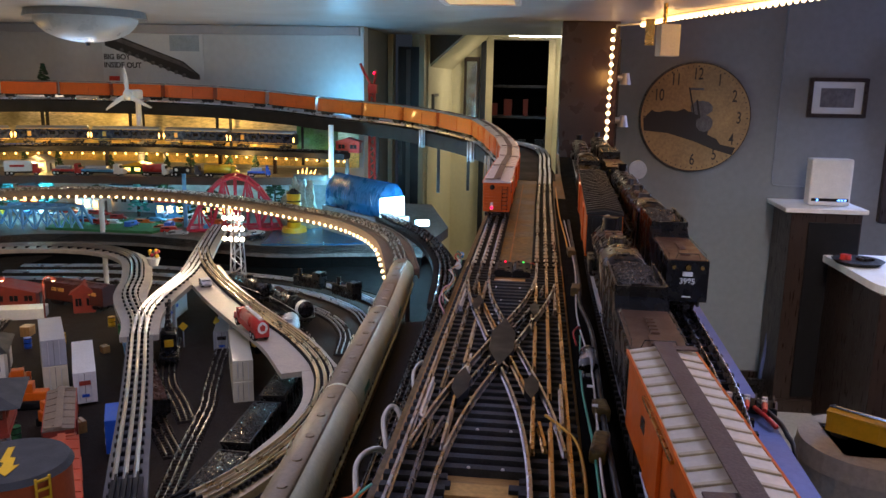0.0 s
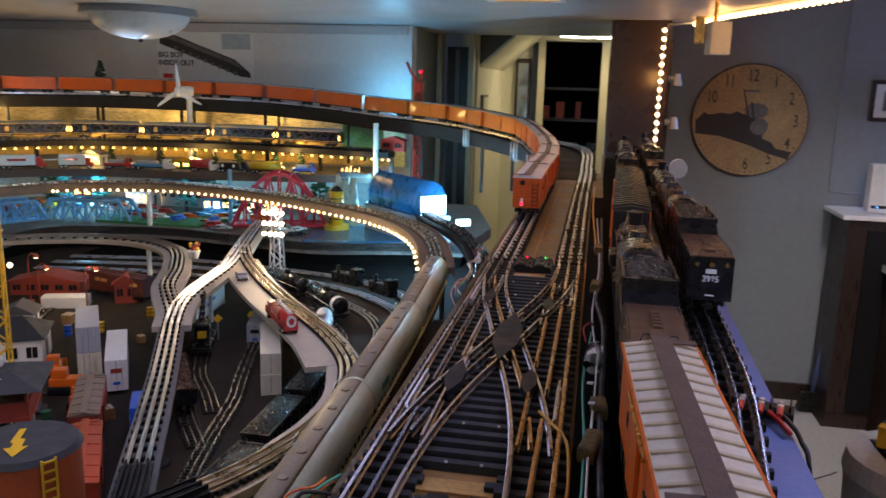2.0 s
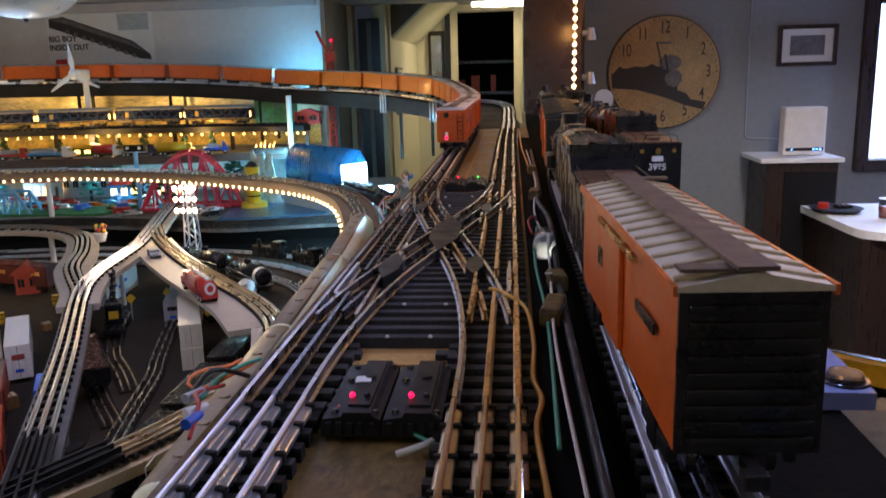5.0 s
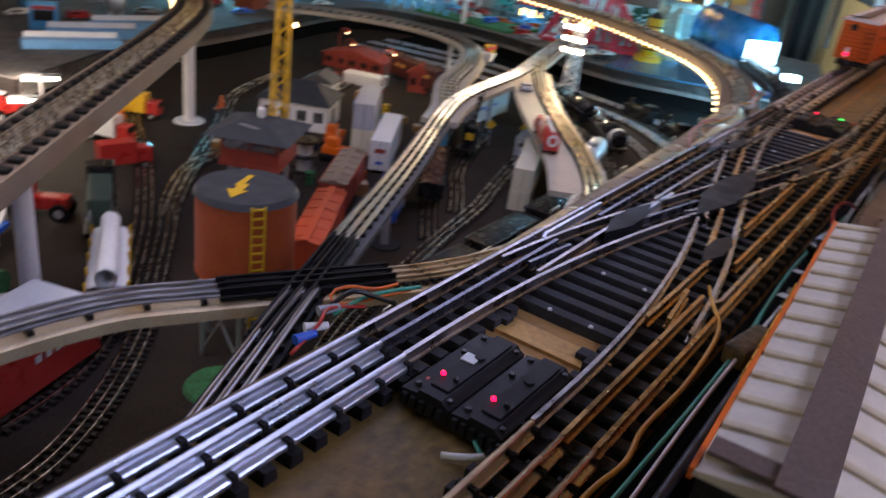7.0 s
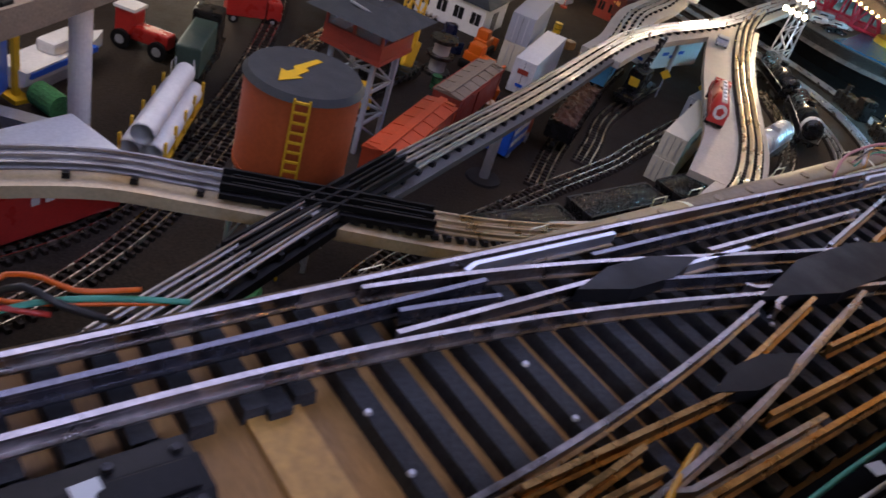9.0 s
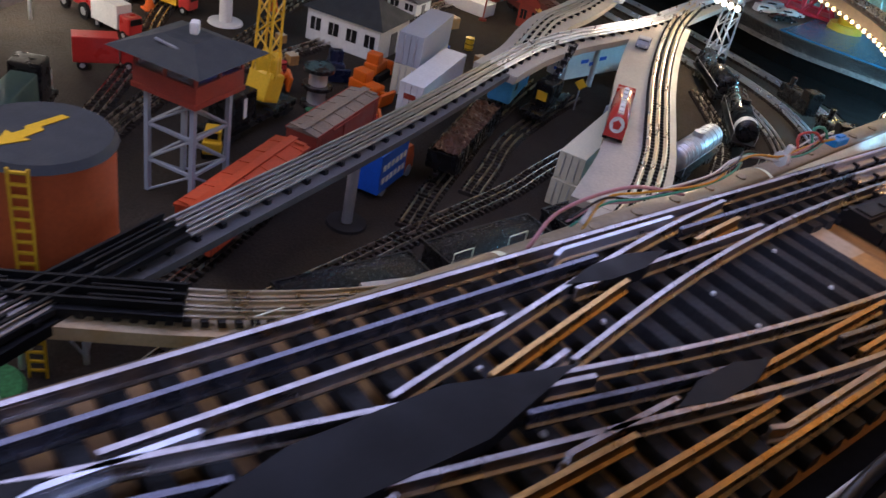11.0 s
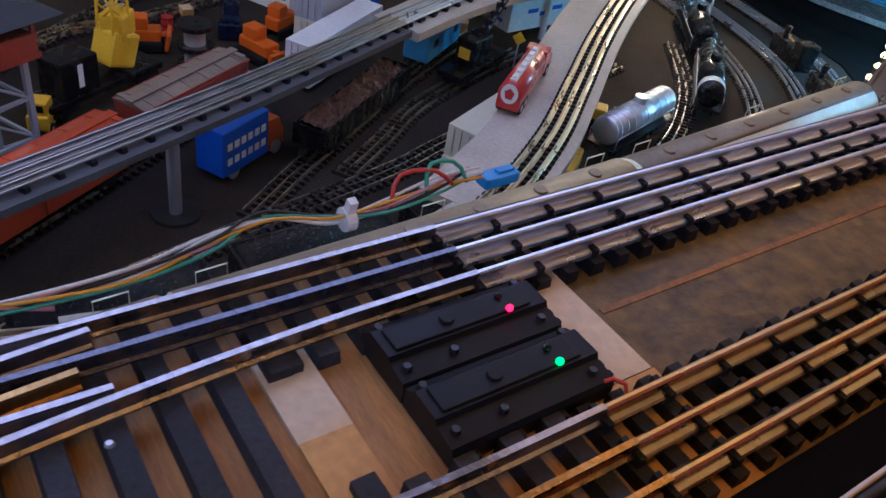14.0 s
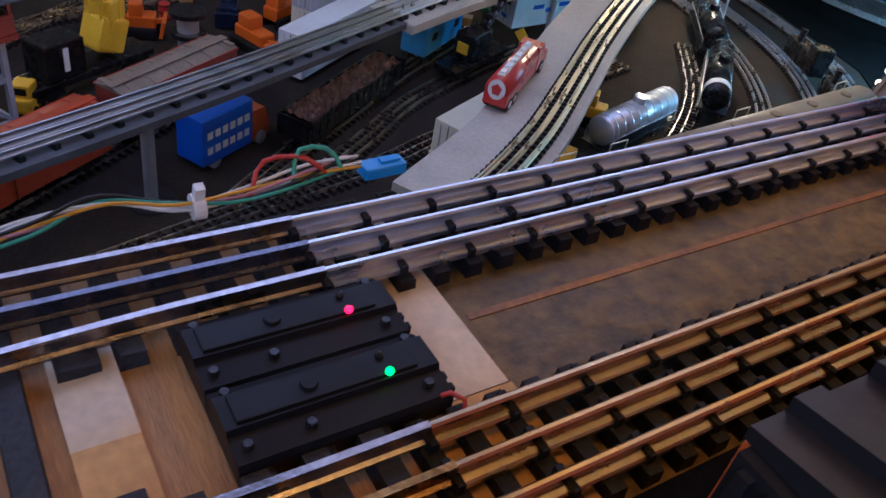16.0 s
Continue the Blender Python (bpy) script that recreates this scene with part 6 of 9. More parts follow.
split_track("silver three-rail elevated track running straight and then curving", MID, rail="dullrail", tie_pitch=0.045, single_ties=True)
split_track("silver three-rail branch track towards the town", BRANCH, tie_pitch=0.045, single_ties=True)
# amber reflection is put into these rails' colour
split_track("silver three-rail track with black ties beside the road", RAMP[:12], rail="goldlitrail", tie_pitch=0.0165, single_ties=True)
split_track("silver tubular track leaving the crossing", RAMP[11:], rail="dullrail", tie_pitch=0.075, single_ties=True)
cx = thing("track_crossing", "black plastic three-rail crossing", "model track", pose(-0.481, 1.061, 1.1235, 0, 0, 24))
for a, l_, dz in ((0, 0.34, 0.0), (-54, 0.26, 0.0006)):
    turn = Matrix.Rotation(math.radians(a), 3, "Z")
    part("crossing_bed", box(BM(), 0, 0, 0.0050 + dz, 0.050, l_, 0.008, a, bev=0.001), "blackplastic", cx)
    for o in (-0.0168, 0, 0.0168):
        q = turn @ Vector((o, 0, 0))
        part("crossing_rail", box(BM(), q.x, q.y, 0.0148 + dz, 0.0036, l_, 0.008, a), "blackplastic", cx)
    for k in range(-1, 2, 2):
        for o in (-0.0084, 0.0084):
            q = turn @ Vector((o, k * l_ * 0.30, 0))
            part("guard_rail", box(BM(), q.x, q.y, 0.0132 + dz, 0.0022, l_ * 0.30, 0.008, a), "blackplastic", cx)


def post(label, x, y, z0, z1, r, material, base=0.0, base_mat=None):
    t = thing("support_post", label, "post", pose(x, y, z0), "support posts")
    part("pole", cyl(BM(), (0, 0, 0), (0, 0, z1 - z0), r, n=20), material, t)
    if base:
        part("base_disc", cyl(BM(), (0, 0, 0), (0, 0, 0.005), base, base * 0.96, 28), base_mat or material, t)
    return t


post("bright steel support post on a round brown base", -0.762, 1.611, ZY, 1.070, 0.0095, "steel", 0.036, base_mat="darkfascia")
post("white support post below the weathered girder", -0.975, 0.915, ZY, 1.184, 0.0165, "white", 0.03)
post("white support post on a flat base", -1.69, 1.815, ZY, 1.184, 0.0165, "white", 0.045)
post("white support post below the lit viaduct", -2.0, 3.72, ZY, 1.18, 0.012, "white", 0.025)
post("thin brown support post of the lit viaduct", -0.33, 2.70, ZY, 1.18, 0.008, "darkwood")
post("thin steel post under the road board", -0.84, 2.40, ZY, 1.05, 0.006, "steel")
post("thin steel post under the branch board", -1.13, 2.62, ZY, 1.049, 0.008, "white")
post("white support post below the curved track", -1.66, 3.13, ZY, 1.051, 0.010, "white")

# the lit viaduct: hopper line, curving round the yard
HOP = [Vector((x, y, ZL)) for x, y in ((-0.202, -0.535), (-0.212, 0.228), (-0.225, 0.719), (-0.246, 1.212), (-0.271, 1.765))] + [Vector(p) for p in ((-0.296, 2.221, 1.098), (-0.324, 2.560, 1.106))]
ARC = [(-0.266, 2.613), (-0.436, 2.939), (-0.643, 3.235), (-0.963, 3.484), (-1.307, 3.688), (-1.652, 3.823), (-1.982, 3.865), (-2.265, 3.8), (-2.48, 3.665), (-2.64, 3.4), (-2.74, 3.08), (-2.68, 2.72), (-2.44, 2.4), (-2.14, 2.18), (-1.85, 1.96), (-1.56, 1.63), (-1.27, 1.26), (-1.07, 1.0), (-0.88, 0.75), (-0.72, 0.5)]
ARCZ = V3([(-0.350, 2.72, 1.140)] + [(ARC[1][0], ARC[1][1], 1.198)] + ARC[2:], ZH)
track("viaduct_track", "three-rail track along the lower shelf and the lit viaduct", HOP + ARCZ, "yardrail", tie_pitch=0.0165, tie_mat="girder")
va = thing("lit_viaduct", "weathered curved viaduct edged with warm string lights", "bridge", kind="structure")
bm = BM()
sweep(bm, spline(ARCZ, 0.03), [(0.052, -0.0004), (-0.052, -0.0004), (-0.052, -0.022), (0.052, -0.022)])
part("bridge_deck", bm, "girder", va)
bm = BM()
for s_, e_ in ((0.052, 0.058), (-0.058, -0.052)):
    sweep(bm, spline(ARCZ, 0.03), [(s_, 0.006), (e_, 0.006), (e_, -0.034), (s_, -0.034)])
part("side_beam", bm, "girder", va)
hole = bpy.data.meshes.new("tie_plate")
b_ = box(BM(), 0, 0, 0.004, 0.020, 0.022, 0.008, bev=0.002)
b_.to_mesh(hole)
b_.free()
hole.materials.append(M["blackplastic"])
lp = spline(ARCZ[9:], 0.045)
for i, p in enumerate(lp):
    for o in (-0.036, 0.036):
        share("tie_plate", hole, va, pose(*(p + sides(lp)[i] * o), 0, 0, heading(lp, i)))
small_bulb = bpy.data.meshes.new("bulb")
b_ = ball(BM(), 0, 0, 0, 0.0058, n=5)
b_.to_mesh(small_bulb)
b_.free()
small_bulb.materials.append(M["bulb_w"])


def string_light(label, pts, pitch, mesh, shift, dz):
    t = thing("string_light", label, "string light")
    way = spline(pts, pitch)
    sd = sides(way)
    way = [p + s * shift + Vector((0, 0, dz)) for p, s in zip(way, sd)]
    part("cord", pipe(BM(), way, 0.0018, 5), "wire_k", t)
    for i, p in enumerate(way):
        share("bulb", mesh, t, Matrix.Translation(p + Vector((0, 0, -0.003))) @ Matrix.Rotation(0.3 * i, 4, "Z"))
    return t


string_light("warm string lights along the viaduct's inner edge", ARCZ[:9], 0.042, small_bulb, 0.065, -0.022)
string_light("warm string lights on the outer side of the girder", ARCZ[13:19], 0.045, small_bulb, -0.065, -0.012)

# second line on the black ballast, from the hut
BLUE = [Vector(p) for p in ((-0.128, -0.535, ZL + 0.006), (-0.144, 0.631, ZL + 0.006), (-0.157, 1.246, ZL + 0.006), (-0.176, 2.009, ZL + 0.008), (-0.184, 2.433, 1.113), (-0.215, 2.80, 1.142), (-0.290, 3.04, 1.168), (-0.385, 3.22, ZH - 0.024), (-0.50, 3.45, ZH - 0.036), (-0.62, 3.72, ZH - 0.045), (-0.75, 4.0, ZH - 0.05))]
track("ballast_track", "blue-lit three-rail track on black ballast", BLUE, rail="darkrail", tie_pitch=0.033)
bm = BM()
sweep(bm, spline([b - Vector((0, 0, 0.0065)) for b in BLUE[4:]], 0.04), [(0.042, 0), (-0.042, 0), (-0.042, -0.02), (0.042, -0.02)])
tagged(part("approach_board", bm, "ballast"), "dark ballasted board leading to the hut", "track bed")

# hopper train
hp = None
dense_h = spline(HOP + ARCZ[:2], 0.01)
for k in range(4):
    d = 1.193 + 0.532 * k
    a, b = dense_h[int((d - 0.17) * 100)], dense_h[int((d + 0.17) * 100)]
    c = (a + b) / 2
    m = pose(c.x, c.y, c.z + RT, 0, -math.degrees(math.atan2(b.z - a.z, (b - a).length)), math.degrees(math.atan2(b.y - a.y, b.x - a.x))) @ Matrix.Scale(1.06, 4)
    hp = hopper("cream cylindrical covered hopper car on the lower shelf", m) if hp is None else (copy_thing(hp, m) and hp)


# ---- yard things ----
def wheels(t, xs, y, r, material="blackplastic", z=None):
    for x in xs:
        for s in (-1, 1):
            w = part("wheel", cyl(BM(), (x, s * y, z or r), (x, s * (y - 0.008), z or r), r, n=14), material, t)
            part("hub", cyl(BM(), (x, s * (y + 0.0004), z or r), (x, s * (y - 0.002), z or r), r * 0.5, n=10), "steel", w)


def tank_truck(label, m, body="red"):
    t = thing("tank_truck", label, "toy truck", m)
    bm = BM()
    prism(bm, [(0.017 * math.cos(2 * math.pi * k / 16), 0.030 + 0.017 * math.sin(2 * math.pi * k / 16)) for k in range(16)], -0.065, 0.03, "x")
    smooth(part("tank", bm, body, t))
    part("skirt", box(BM(), -0.018, 0, 0.018, 0.095, 0.034, 0.016, bev=0.002), body, t)
    bm = BM()
    prism(bm, [(0.032, 0.010), (0.070, 0.010), (0.068, 0.026), (0.055, 0.028), (0.049, 0.042), (0.032, 0.042)], -0.0165, 0.0165)
    part("cab", bm, body, t)
    part("windscreen", box(BM(), 0.0525, 0, 0.0345, 0.002, 0.028, 0.010, 0, 24), "blackplastic", t)
    part("walkway", box(BM(), -0.018, 0, 0.0475, 0.088, 0.010, 0.002), "roofsilver", t)
    for k in range(6):
        part("hatch", box(BM(), -0.055 + 0.015 * k, 0, 0.0495, 0.008, 0.007, 0.003, bev=0.0008), "white", t)
    part("rear_emblem", cyl(BM(), (-0.0651, 0, 0.031), (-0.0658, 0, 0.031), 0.0125, n=20), "white", t, "white round emblem")
    part("emblem_star", cyl(BM(), (-0.0658, 0, 0.031), (-0.0664, 0, 0.031), 0.0078, n=5), "red", t)
    wheels(t, (-0.05, -0.035, 0.052), 0.0175, 0.0085)
    part("bumper", box(BM(), 0.0715, 0, 0.012, 0.003, 0.034, 0.005), "steel", t)
    return t


def toy_car(label, m, body="white", L=0.085, van=False):
    t = thing("toy_car", label, "toy car", m, "toy cars")
    bm = BM()
    h = 0.030 if van else 0.024
    prism(bm, [(-L / 2, 0.006), (L / 2, 0.006), (L / 2 - 0.001, 0.014), (L * 0.30, 0.0165), (L * (0.24 if van else 0.14), h), (-L * (0.47 if van else 0.25), h), (-L * (0.48 if van else 0.40), 0.0165), (-L / 2 + 0.001, 0.015)], -0.0165, 0.0165)
    bmesh.ops.bevel(bm, geom=bm.edges[:], offset=0.0015, segments=1, affect="EDGES")
    part("body", bm, body, t)
    for s in (-1, 1):
        part("side_window", box(BM(), -0.02 * L / 0.085, s * 0.0166, h - 0.006, L * 0.36, 0.0008, 0.006), "blackplastic", t)
    part("windscreen", box(BM(), L * (0.265 if van else 0.21), 0, h - 0.0055, 0.001, 0.027, 0.0085, 0, 40), "blackplastic", t)
    wheels(t, (-L * 0.3, L * 0.3), 0.0168, 0.0065)
    for s in (-1, 1):
        part("headlight", cyl(BM(), (L / 2 - 0.001, s * 0.011, 0.0115), (L / 2 + 0.0006, s * 0.011, 0.0115), 0.0022, n=8), "white", t)
    return t


def container(label, m, L=0.2, W=0.058, H=0.062, material="beige", bars="", logo="", group="containers"):
    t = thing("freight_container", label, "container", m, group)
    bm = box(BM(), 0, 0, H / 2, L, W, H, bev=0.0012)
    part("shell", bm, material, t)
    part("door_seam", box(BM(), -L / 2 - 0.0004, 0, H / 2, 0.0010, 0.0012, H - 0.006), "fascia", t)
    for y in (-0.014, 0.014):
        part("door_bar", box(BM(), -L / 2 - 0.001, y, H / 2, 0.0014, 0.0014, H - 0.01), "steel", t)
    if bars:
        for s in (-1, 1):
            for k in range(3):
                part("lettering_bar", box(BM(), -0.02 + 0.04 * (k - 1), s * (W / 2 + 0.0012), H * (0.55 - 0.12 * (k % 2)), 0.032, 0.0008, 0.010), bars, t)
    if logo:
        part("end_emblem", box(BM(), -L / 2 - 0.0014, 0, H * 0.66, 0.0008, 0.028, 0.012, bev=0.0002), logo, t)
        part("end_plate", box(BM(), -L / 2 - 0.0014, 0, H * 0.25, 0.0008, 0.018, 0.008), "blue", t)
    return t


def yard_pose(x, y, a, z=ZY):
    return pose(x, y, z, 0, 0, a)


tank_truck("red toy tank truck on the white road board", yard_pose(-0.690, 2.176, 126.5, 1.0705) @ Matrix.Diagonal((1.62, 1.12, 1.30, 1)))
toy_car("small pale silver toy sedan on the white road board", yard_pose(-1.03, 2.66, 303, 1.0665), "palegrey", 0.07)

# orange storage tank on legs
tk = thing("storage_tank", "orange storage tank with a black roof on steel legs", "storage tank", pose(-0.668, 1.110, ZY))
smooth(part("shell", cyl(BM(), (0, 0, 0.155), (0, 0, 0.285), 0.079, n=48, cap=False), "tankorange", tk))
part("roof", cyl(BM(), (0, 0, 0.284), (0, 0, 0.293), 0.0825, 0.076, 48), "tanktop", tk, "dark grey flat roof")
part("floor_plate", cyl(BM(), (0, 0, 0.150), (0, 0, 0.156), 0.080, n=48), "tankorange", tk)
bm = BM()
prism(bm, [(0.058, 0.0), (0.020, 0.019), (0.021, 0.009), (-0.010, 0.012), (-0.014, 0.003), (-0.056, 0.009), (-0.056, -0.002), (-0.002, -0.011), (0.004, -0.005), (0.021, -0.008), (0.020, -0.019)], 0.2935, 0.2945, "z")
bm.transform(Matrix.Translation((-0.005, -0.008, 0)) @ Matrix.Rotation(math.radians(-58.6), 4, "Z") @ Matrix.Diagonal((0.88, 0.88, 1, 1)))
part("lightning_emblem", bm, "yellow", tk, "yellow lightning flash")
la = math.radians(-30)
ld = part("ladder", BM(), "yellow", tk)
bm = BM()
lx, ly = 0.083 * math.cos(la), 0.083 * math.sin(la)
for o in (-0.010, 0.010):
    box(bm, lx - o * math.sin(la), ly + o * math.cos(la), 0.146, 0.003, 0.003, 0.292, math.degrees(la))
for k in range(20):
    box(bm, lx, ly, 0.012 + 0.0145 * k, 0.003, 0.020, 0.003, math.degrees(la))
bm.to_mesh(ld.data)
bm.free()
for k in range(6):
    a = math.radians(60 * k + 12)
    b2 = math.radians(60 * (k + 1) + 12)
    bm = BM()
    cyl(bm, (0.072 * math.cos(a), 0.072 * math.sin(a), 0), (0.072 * math.cos(a), 0.072 * math.sin(a), 0.152), 0.004, n=8)
    for z0, z1 in ((0.01, 0.14), (0.14, 0.01)):
        cyl(bm, (0.072 * math.cos(a), 0.072 * math.sin(a), z0), (0.072 * math.cos(b2), 0.072 * math.sin(b2), z1), 0.002, n=6)
    part("leg", bm, "steel", tk)
gp = thing("green_disc", "green plastic ring under the storage tank", "ring", pose(-0.60, 1.0, ZY))
part("disc", cyl(BM(), (0, 0, 0), (0, 0, 0.006), 0.055, 0.05, 28), "green", gp)

# control tower
ctw = thing("control_tower", "red control tower with a dark roof on grey legs", "model building", pose(-0.955, 1.405, ZY, 0, 0, 28))
bm = BM()
for x in (-0.045, 0.045):
    for y in (-0.045, 0.045):
        box(bm, x, y, 0.095, 0.008, 0.008, 0.19)
for z in (0.06, 0.125, 0.185):
    for s in (-1, 1):
        box(bm, 0, s * 0.045, z, 0.09, 0.005, 0.005)
        box(bm, s * 0.045, 0, z, 0.005, 0.09, 0.005)
for s in (-1, 1):
    for z0, z1 in ((0.0, 0.06), (0.06, 0.125), (0.125, 0.185)):
        cyl(bm, (-0.045, s * 0.046, z0), (0.045, s * 0.046, z1), 0.0022, n=6)
        cyl(bm, (s * 0.046, -0.045, z1), (s * 0.046, 0.045, z0), 0.0022, n=6)
part("leg_frame", bm, "palegrey", ctw)
bm = BM()
box(bm, 0, 0, 0.193, 0.125, 0.125, 0.008)
for s in (-1, 1):
    box(bm, 0, s * 0.058, 0.210, 0.12, 0.005, 0.03)
    box(bm, s * 0.058, 0, 0.210, 0.005, 0.12, 0.03)
part("cabin", bm, "brick", ctw)
for x, y in ((-0.057, -0.057), (0, -0.057), (0.057, -0.057), (-0.057, 0), (0.057, 0), (-0.057, 0.057), (0, 0.057), (0.057, 0.057)):
    part("window_post", box(BM(), x, y, 0.238, 0.005, 0.005, 0.03), "brick", ctw)
for s in (-1, 1):
    part("window", box(BM(), 0, s * 0.0565, 0.239, 0.108, 0.002, 0.027), "clear", ctw)
    part("window", box(BM(), s * 0.0565, 0, 0.239, 0.002, 0.108, 0.027), "clear", ctw)
bm = BM()
r0 = [bm.verts.new((x, y, 0.254)) for x, y in ((-0.088, -0.088), (0.088, -0.088), (0.088, 0.088), (-0.088, 0.088))]
r1 = [bm.verts.new((x, y, 0.277)) for x, y in ((-0.03, -0.03), (0.03, -0.03), (0.03, 0.03), (-0.03, 0.03))]
bm.faces.new(r0[::-1]), bm.faces.new(r1)
for i in range(4):
    bm.faces.new((r0[i], r0[(i + 1) % 4], r1[(i + 1) % 4], r1[i]))
part("roof", bm, "tanktop", ctw, "dark grey hipped roof")
part("roof_figure", box(BM(), 0.0, 0.01, 0.287, 0.014, 0.02, 0.02, 30, bev=0.004), "white", ctw)
part("roof_pole", box(BM(), 0.02, -0.045, 0.268, 0.09, 0.004, 0.003, 8, 10), "steel", ctw)

# railway crane
cr = thing("railway_crane", "black railway crane with a tall yellow lattice boom", "crane", yard_pose(-1.12, 1.60, 118, YT))
part("car_bed", box(BM(), 0, 0, 0.026, 0.25, 0.060, 0.012, bev=0.002), "blackpaint", cr)
part("cab", box(BM(), -0.055, 0, 0.064, 0.075, 0.056, 0.062, bev=0.003), "blackpaint", cr)
part("cab_stripe", box(BM(), -0.055, -0.0285, 0.066, 0.010, 0.0012, 0.040), "white", cr)
bm = BM()
box(bm, 0.045, 0, 0.075, 0.058, 0.050, 0.06, 0, 20, bev=0.006)
box(bm, 0.055, 0, 0.115, 0.05, 0.042, 0.045, 20, 0, bev=0.006)
part("boom_base", bm, "yellow", cr)
bo = part("boom", BM(), "yellow", cr, "yellow lattice boom")
bm = BM()
p0, p1 = Vector((0.045, 0, 0.09)), Vector((0.06, 0.0, 0.585))
for a in (-1, 1):
    for b in (-1, 1):
        cyl(bm, p0 + Vector((a * 0.018, b * 0.018, 0)), p1 + Vector((a * 0.011, b * 0.011, 0)), 0.0028, n=6)
n = 16
for k in range(n):
    q0, q1 = p0.lerp(p1, k / n), p0.lerp(p1, (k + 1) / n)
    w0, w1 = 0.018 - 0.007 * k / n, 0.018 - 0.007 * (k + 1) / n
    s = 1 if k % 2 else -1
    for b in (-1, 1):
        cyl(bm, q0 + Vector((s * w0, b * w0, 0)), q1 + Vector((-s * w1, b * w1, 0)), 0.0018, n=5)
        cyl(bm, q0 + Vector((b * w0, s * w0, 0)), q1 + Vector((b * w1, -s * w1, 0)), 0.0018, n=5)
bm.to_mesh(bo.data)
bm.free()
part("boom_tip", box(BM(), 0.075, 0, 0.597, 0.06, 0.03, 0.022, bev=0.004), "red", cr, "dark red boom tip")
part("crane_lamp", ball(BM(), 0.05, -0.03, 0.40, 0.006, n=6), "bulb_w", cr)
for x in (-0.09, 0.09):
    bogie(cr, x)
yc = thing("yellow_loader", "small yellow toy loader", "toy vehicle", yard_pose(-1.06, 1.50, 150))
part("body", box(BM(), 0, 0, 0.025, 0.07, 0.034, 0.025, bev=0.003), "yellow", yc)
part("cab", box(BM(), -0.012, 0, 0.047, 0.032, 0.030, 0.024, bev=0.003), "yellow", yc)
part("cab_window", box(BM(), -0.012, 0, 0.049, 0.0335, 0.020, 0.012), "blackplastic", yc)
wheels(yc, (-0.022, 0.022), 0.019, 0.011)

# spool
spl = thing("cable_spool", "silver cable spool standing on end", "spool", yard_pose(-1.20, 1.80, 0))
part("drum", cyl(BM(), (0, 0, 0.006), (0, 0, 0.085), 0.020, n=24), "steel", spl)
for z in (0.0, 0.042, 0.082):
    part("flange", cyl(BM(), (0, 0, z), (0, 0, z + 0.008), 0.034, n=28), "graphite", spl)

# boxcars, gondola and work cars in the yard
box_car("orange-red boxcar with a red roof in the yard", yard_pose(-0.812, 1.443, 122, YT), body="boxred", roof="boxred", walk_mat="boxred", end="boxred", L=0.29, near=False, group="yard cars")
box_car("dark red boxcar with a brown ribbed roof", yard_pose(-0.978, 1.705, 120, YT), body="brick", roof="girder", walk_mat="girder", end="brick", L=0.25, near=False, group="yard cars")
gd = thing("gondola_car", "black gondola car loaded with rusty scrap", "train car", yard_pose(-0.903, 1.986, 122.5, YT), "yard cars")
bm = BM()
box(bm, 0, 0, 0.024, 0.32, 0.060, 0.005)
for s in (-1, 1):
    box(bm, 0, s * 0.0295, 0.042, 0.32, 0.003, 0.035)
    box(bm, s * 0.1585, 0, 0.042, 0.003, 0.060, 0.035)
    for k in range(14):
        box(bm, -0.15 + 0.023 * k, s * 0.0315, 0.042, 0.003, 0.002, 0.034)
part("body", bm, "blackpaint", gd)
bm = BM()
nx, ny = 40, 8
grid = [[bm.verts.new((-0.15 + 0.30 * i / nx, 0.053 * (j / ny - 0.5), 0.056 + random.uniform(-0.003, 0.007))) for j in range(ny + 1)] for i in range(nx + 1)]
for i in range(nx):
    for j in range(ny):
        bm.faces.new((grid[i][j], grid[i + 1][j], grid[i + 1][j + 1], grid[i][j + 1]))
part("scrap_load", bm, "scrap", gd, "rusty crumpled scrap load")
for x in (-0.11, 0.11):
    bogie(gd, x)
coupler(gd, -0.16)
cb2 = thing("caboose", "light blue caboose with a pale roof", "train car", yard_pose(-1.095, 2.275, 122, YT), "yard cars")
part("body", box(BM(), 0, 0, 0.052, 0.17, 0.058, 0.062, bev=0.006), "lightblue", cb2)
part("roof", box(BM(), 0, 0, 0.086, 0.175, 0.062, 0.007, bev=0.003), "lightblue", cb2)
part("cupola", box(BM(), 0.02, 0, 0.098, 0.045, 0.044, 0.02, bev=0.003), "lightblue", cb2)
for s in (-1, 1):
    for x in (-0.05, 0.05):
        part("window", box(BM(), x, s * 0.0292, 0.058, 0.02, 0.001, 0.016), "blackplastic", cb2)
for x in (-0.05, 0.05):
    bogie(cb2, x)
wk = thing("work_car", "black crane car with a yellow cab panel", "train car", yard_pose(-1.007, 2.324, 113, YT), "yard cars")
part("bed", box(BM(), 0, 0, 0.024, 0.20, 0.056, 0.010, bev=0.002), "blackpaint", wk)
part("cab", box(BM(), -0.01, 0, 0.058, 0.07, 0.046, 0.056, bev=0.004), "blackpaint", wk)
part("yellow_panel", box(BM(), -0.047, 0, 0.056, 0.003, 0.026, 0.022, bev=0.001), "yellow", wk)
bm = BM()
cyl(bm, (0.02, 0, 0.07), (0.11, 0.0, 0.15), 0.005, n=8)
cyl(bm, (0.02, 0.015, 0.07), (0.11, 0.0, 0.15), 0.003, n=6)
for k in range(5):
    box(bm, 0.03 + 0.016 * k, 0.004, 0.082 + 0.0145 * k, 0.010, 0.016, 0.014, 10 * k)
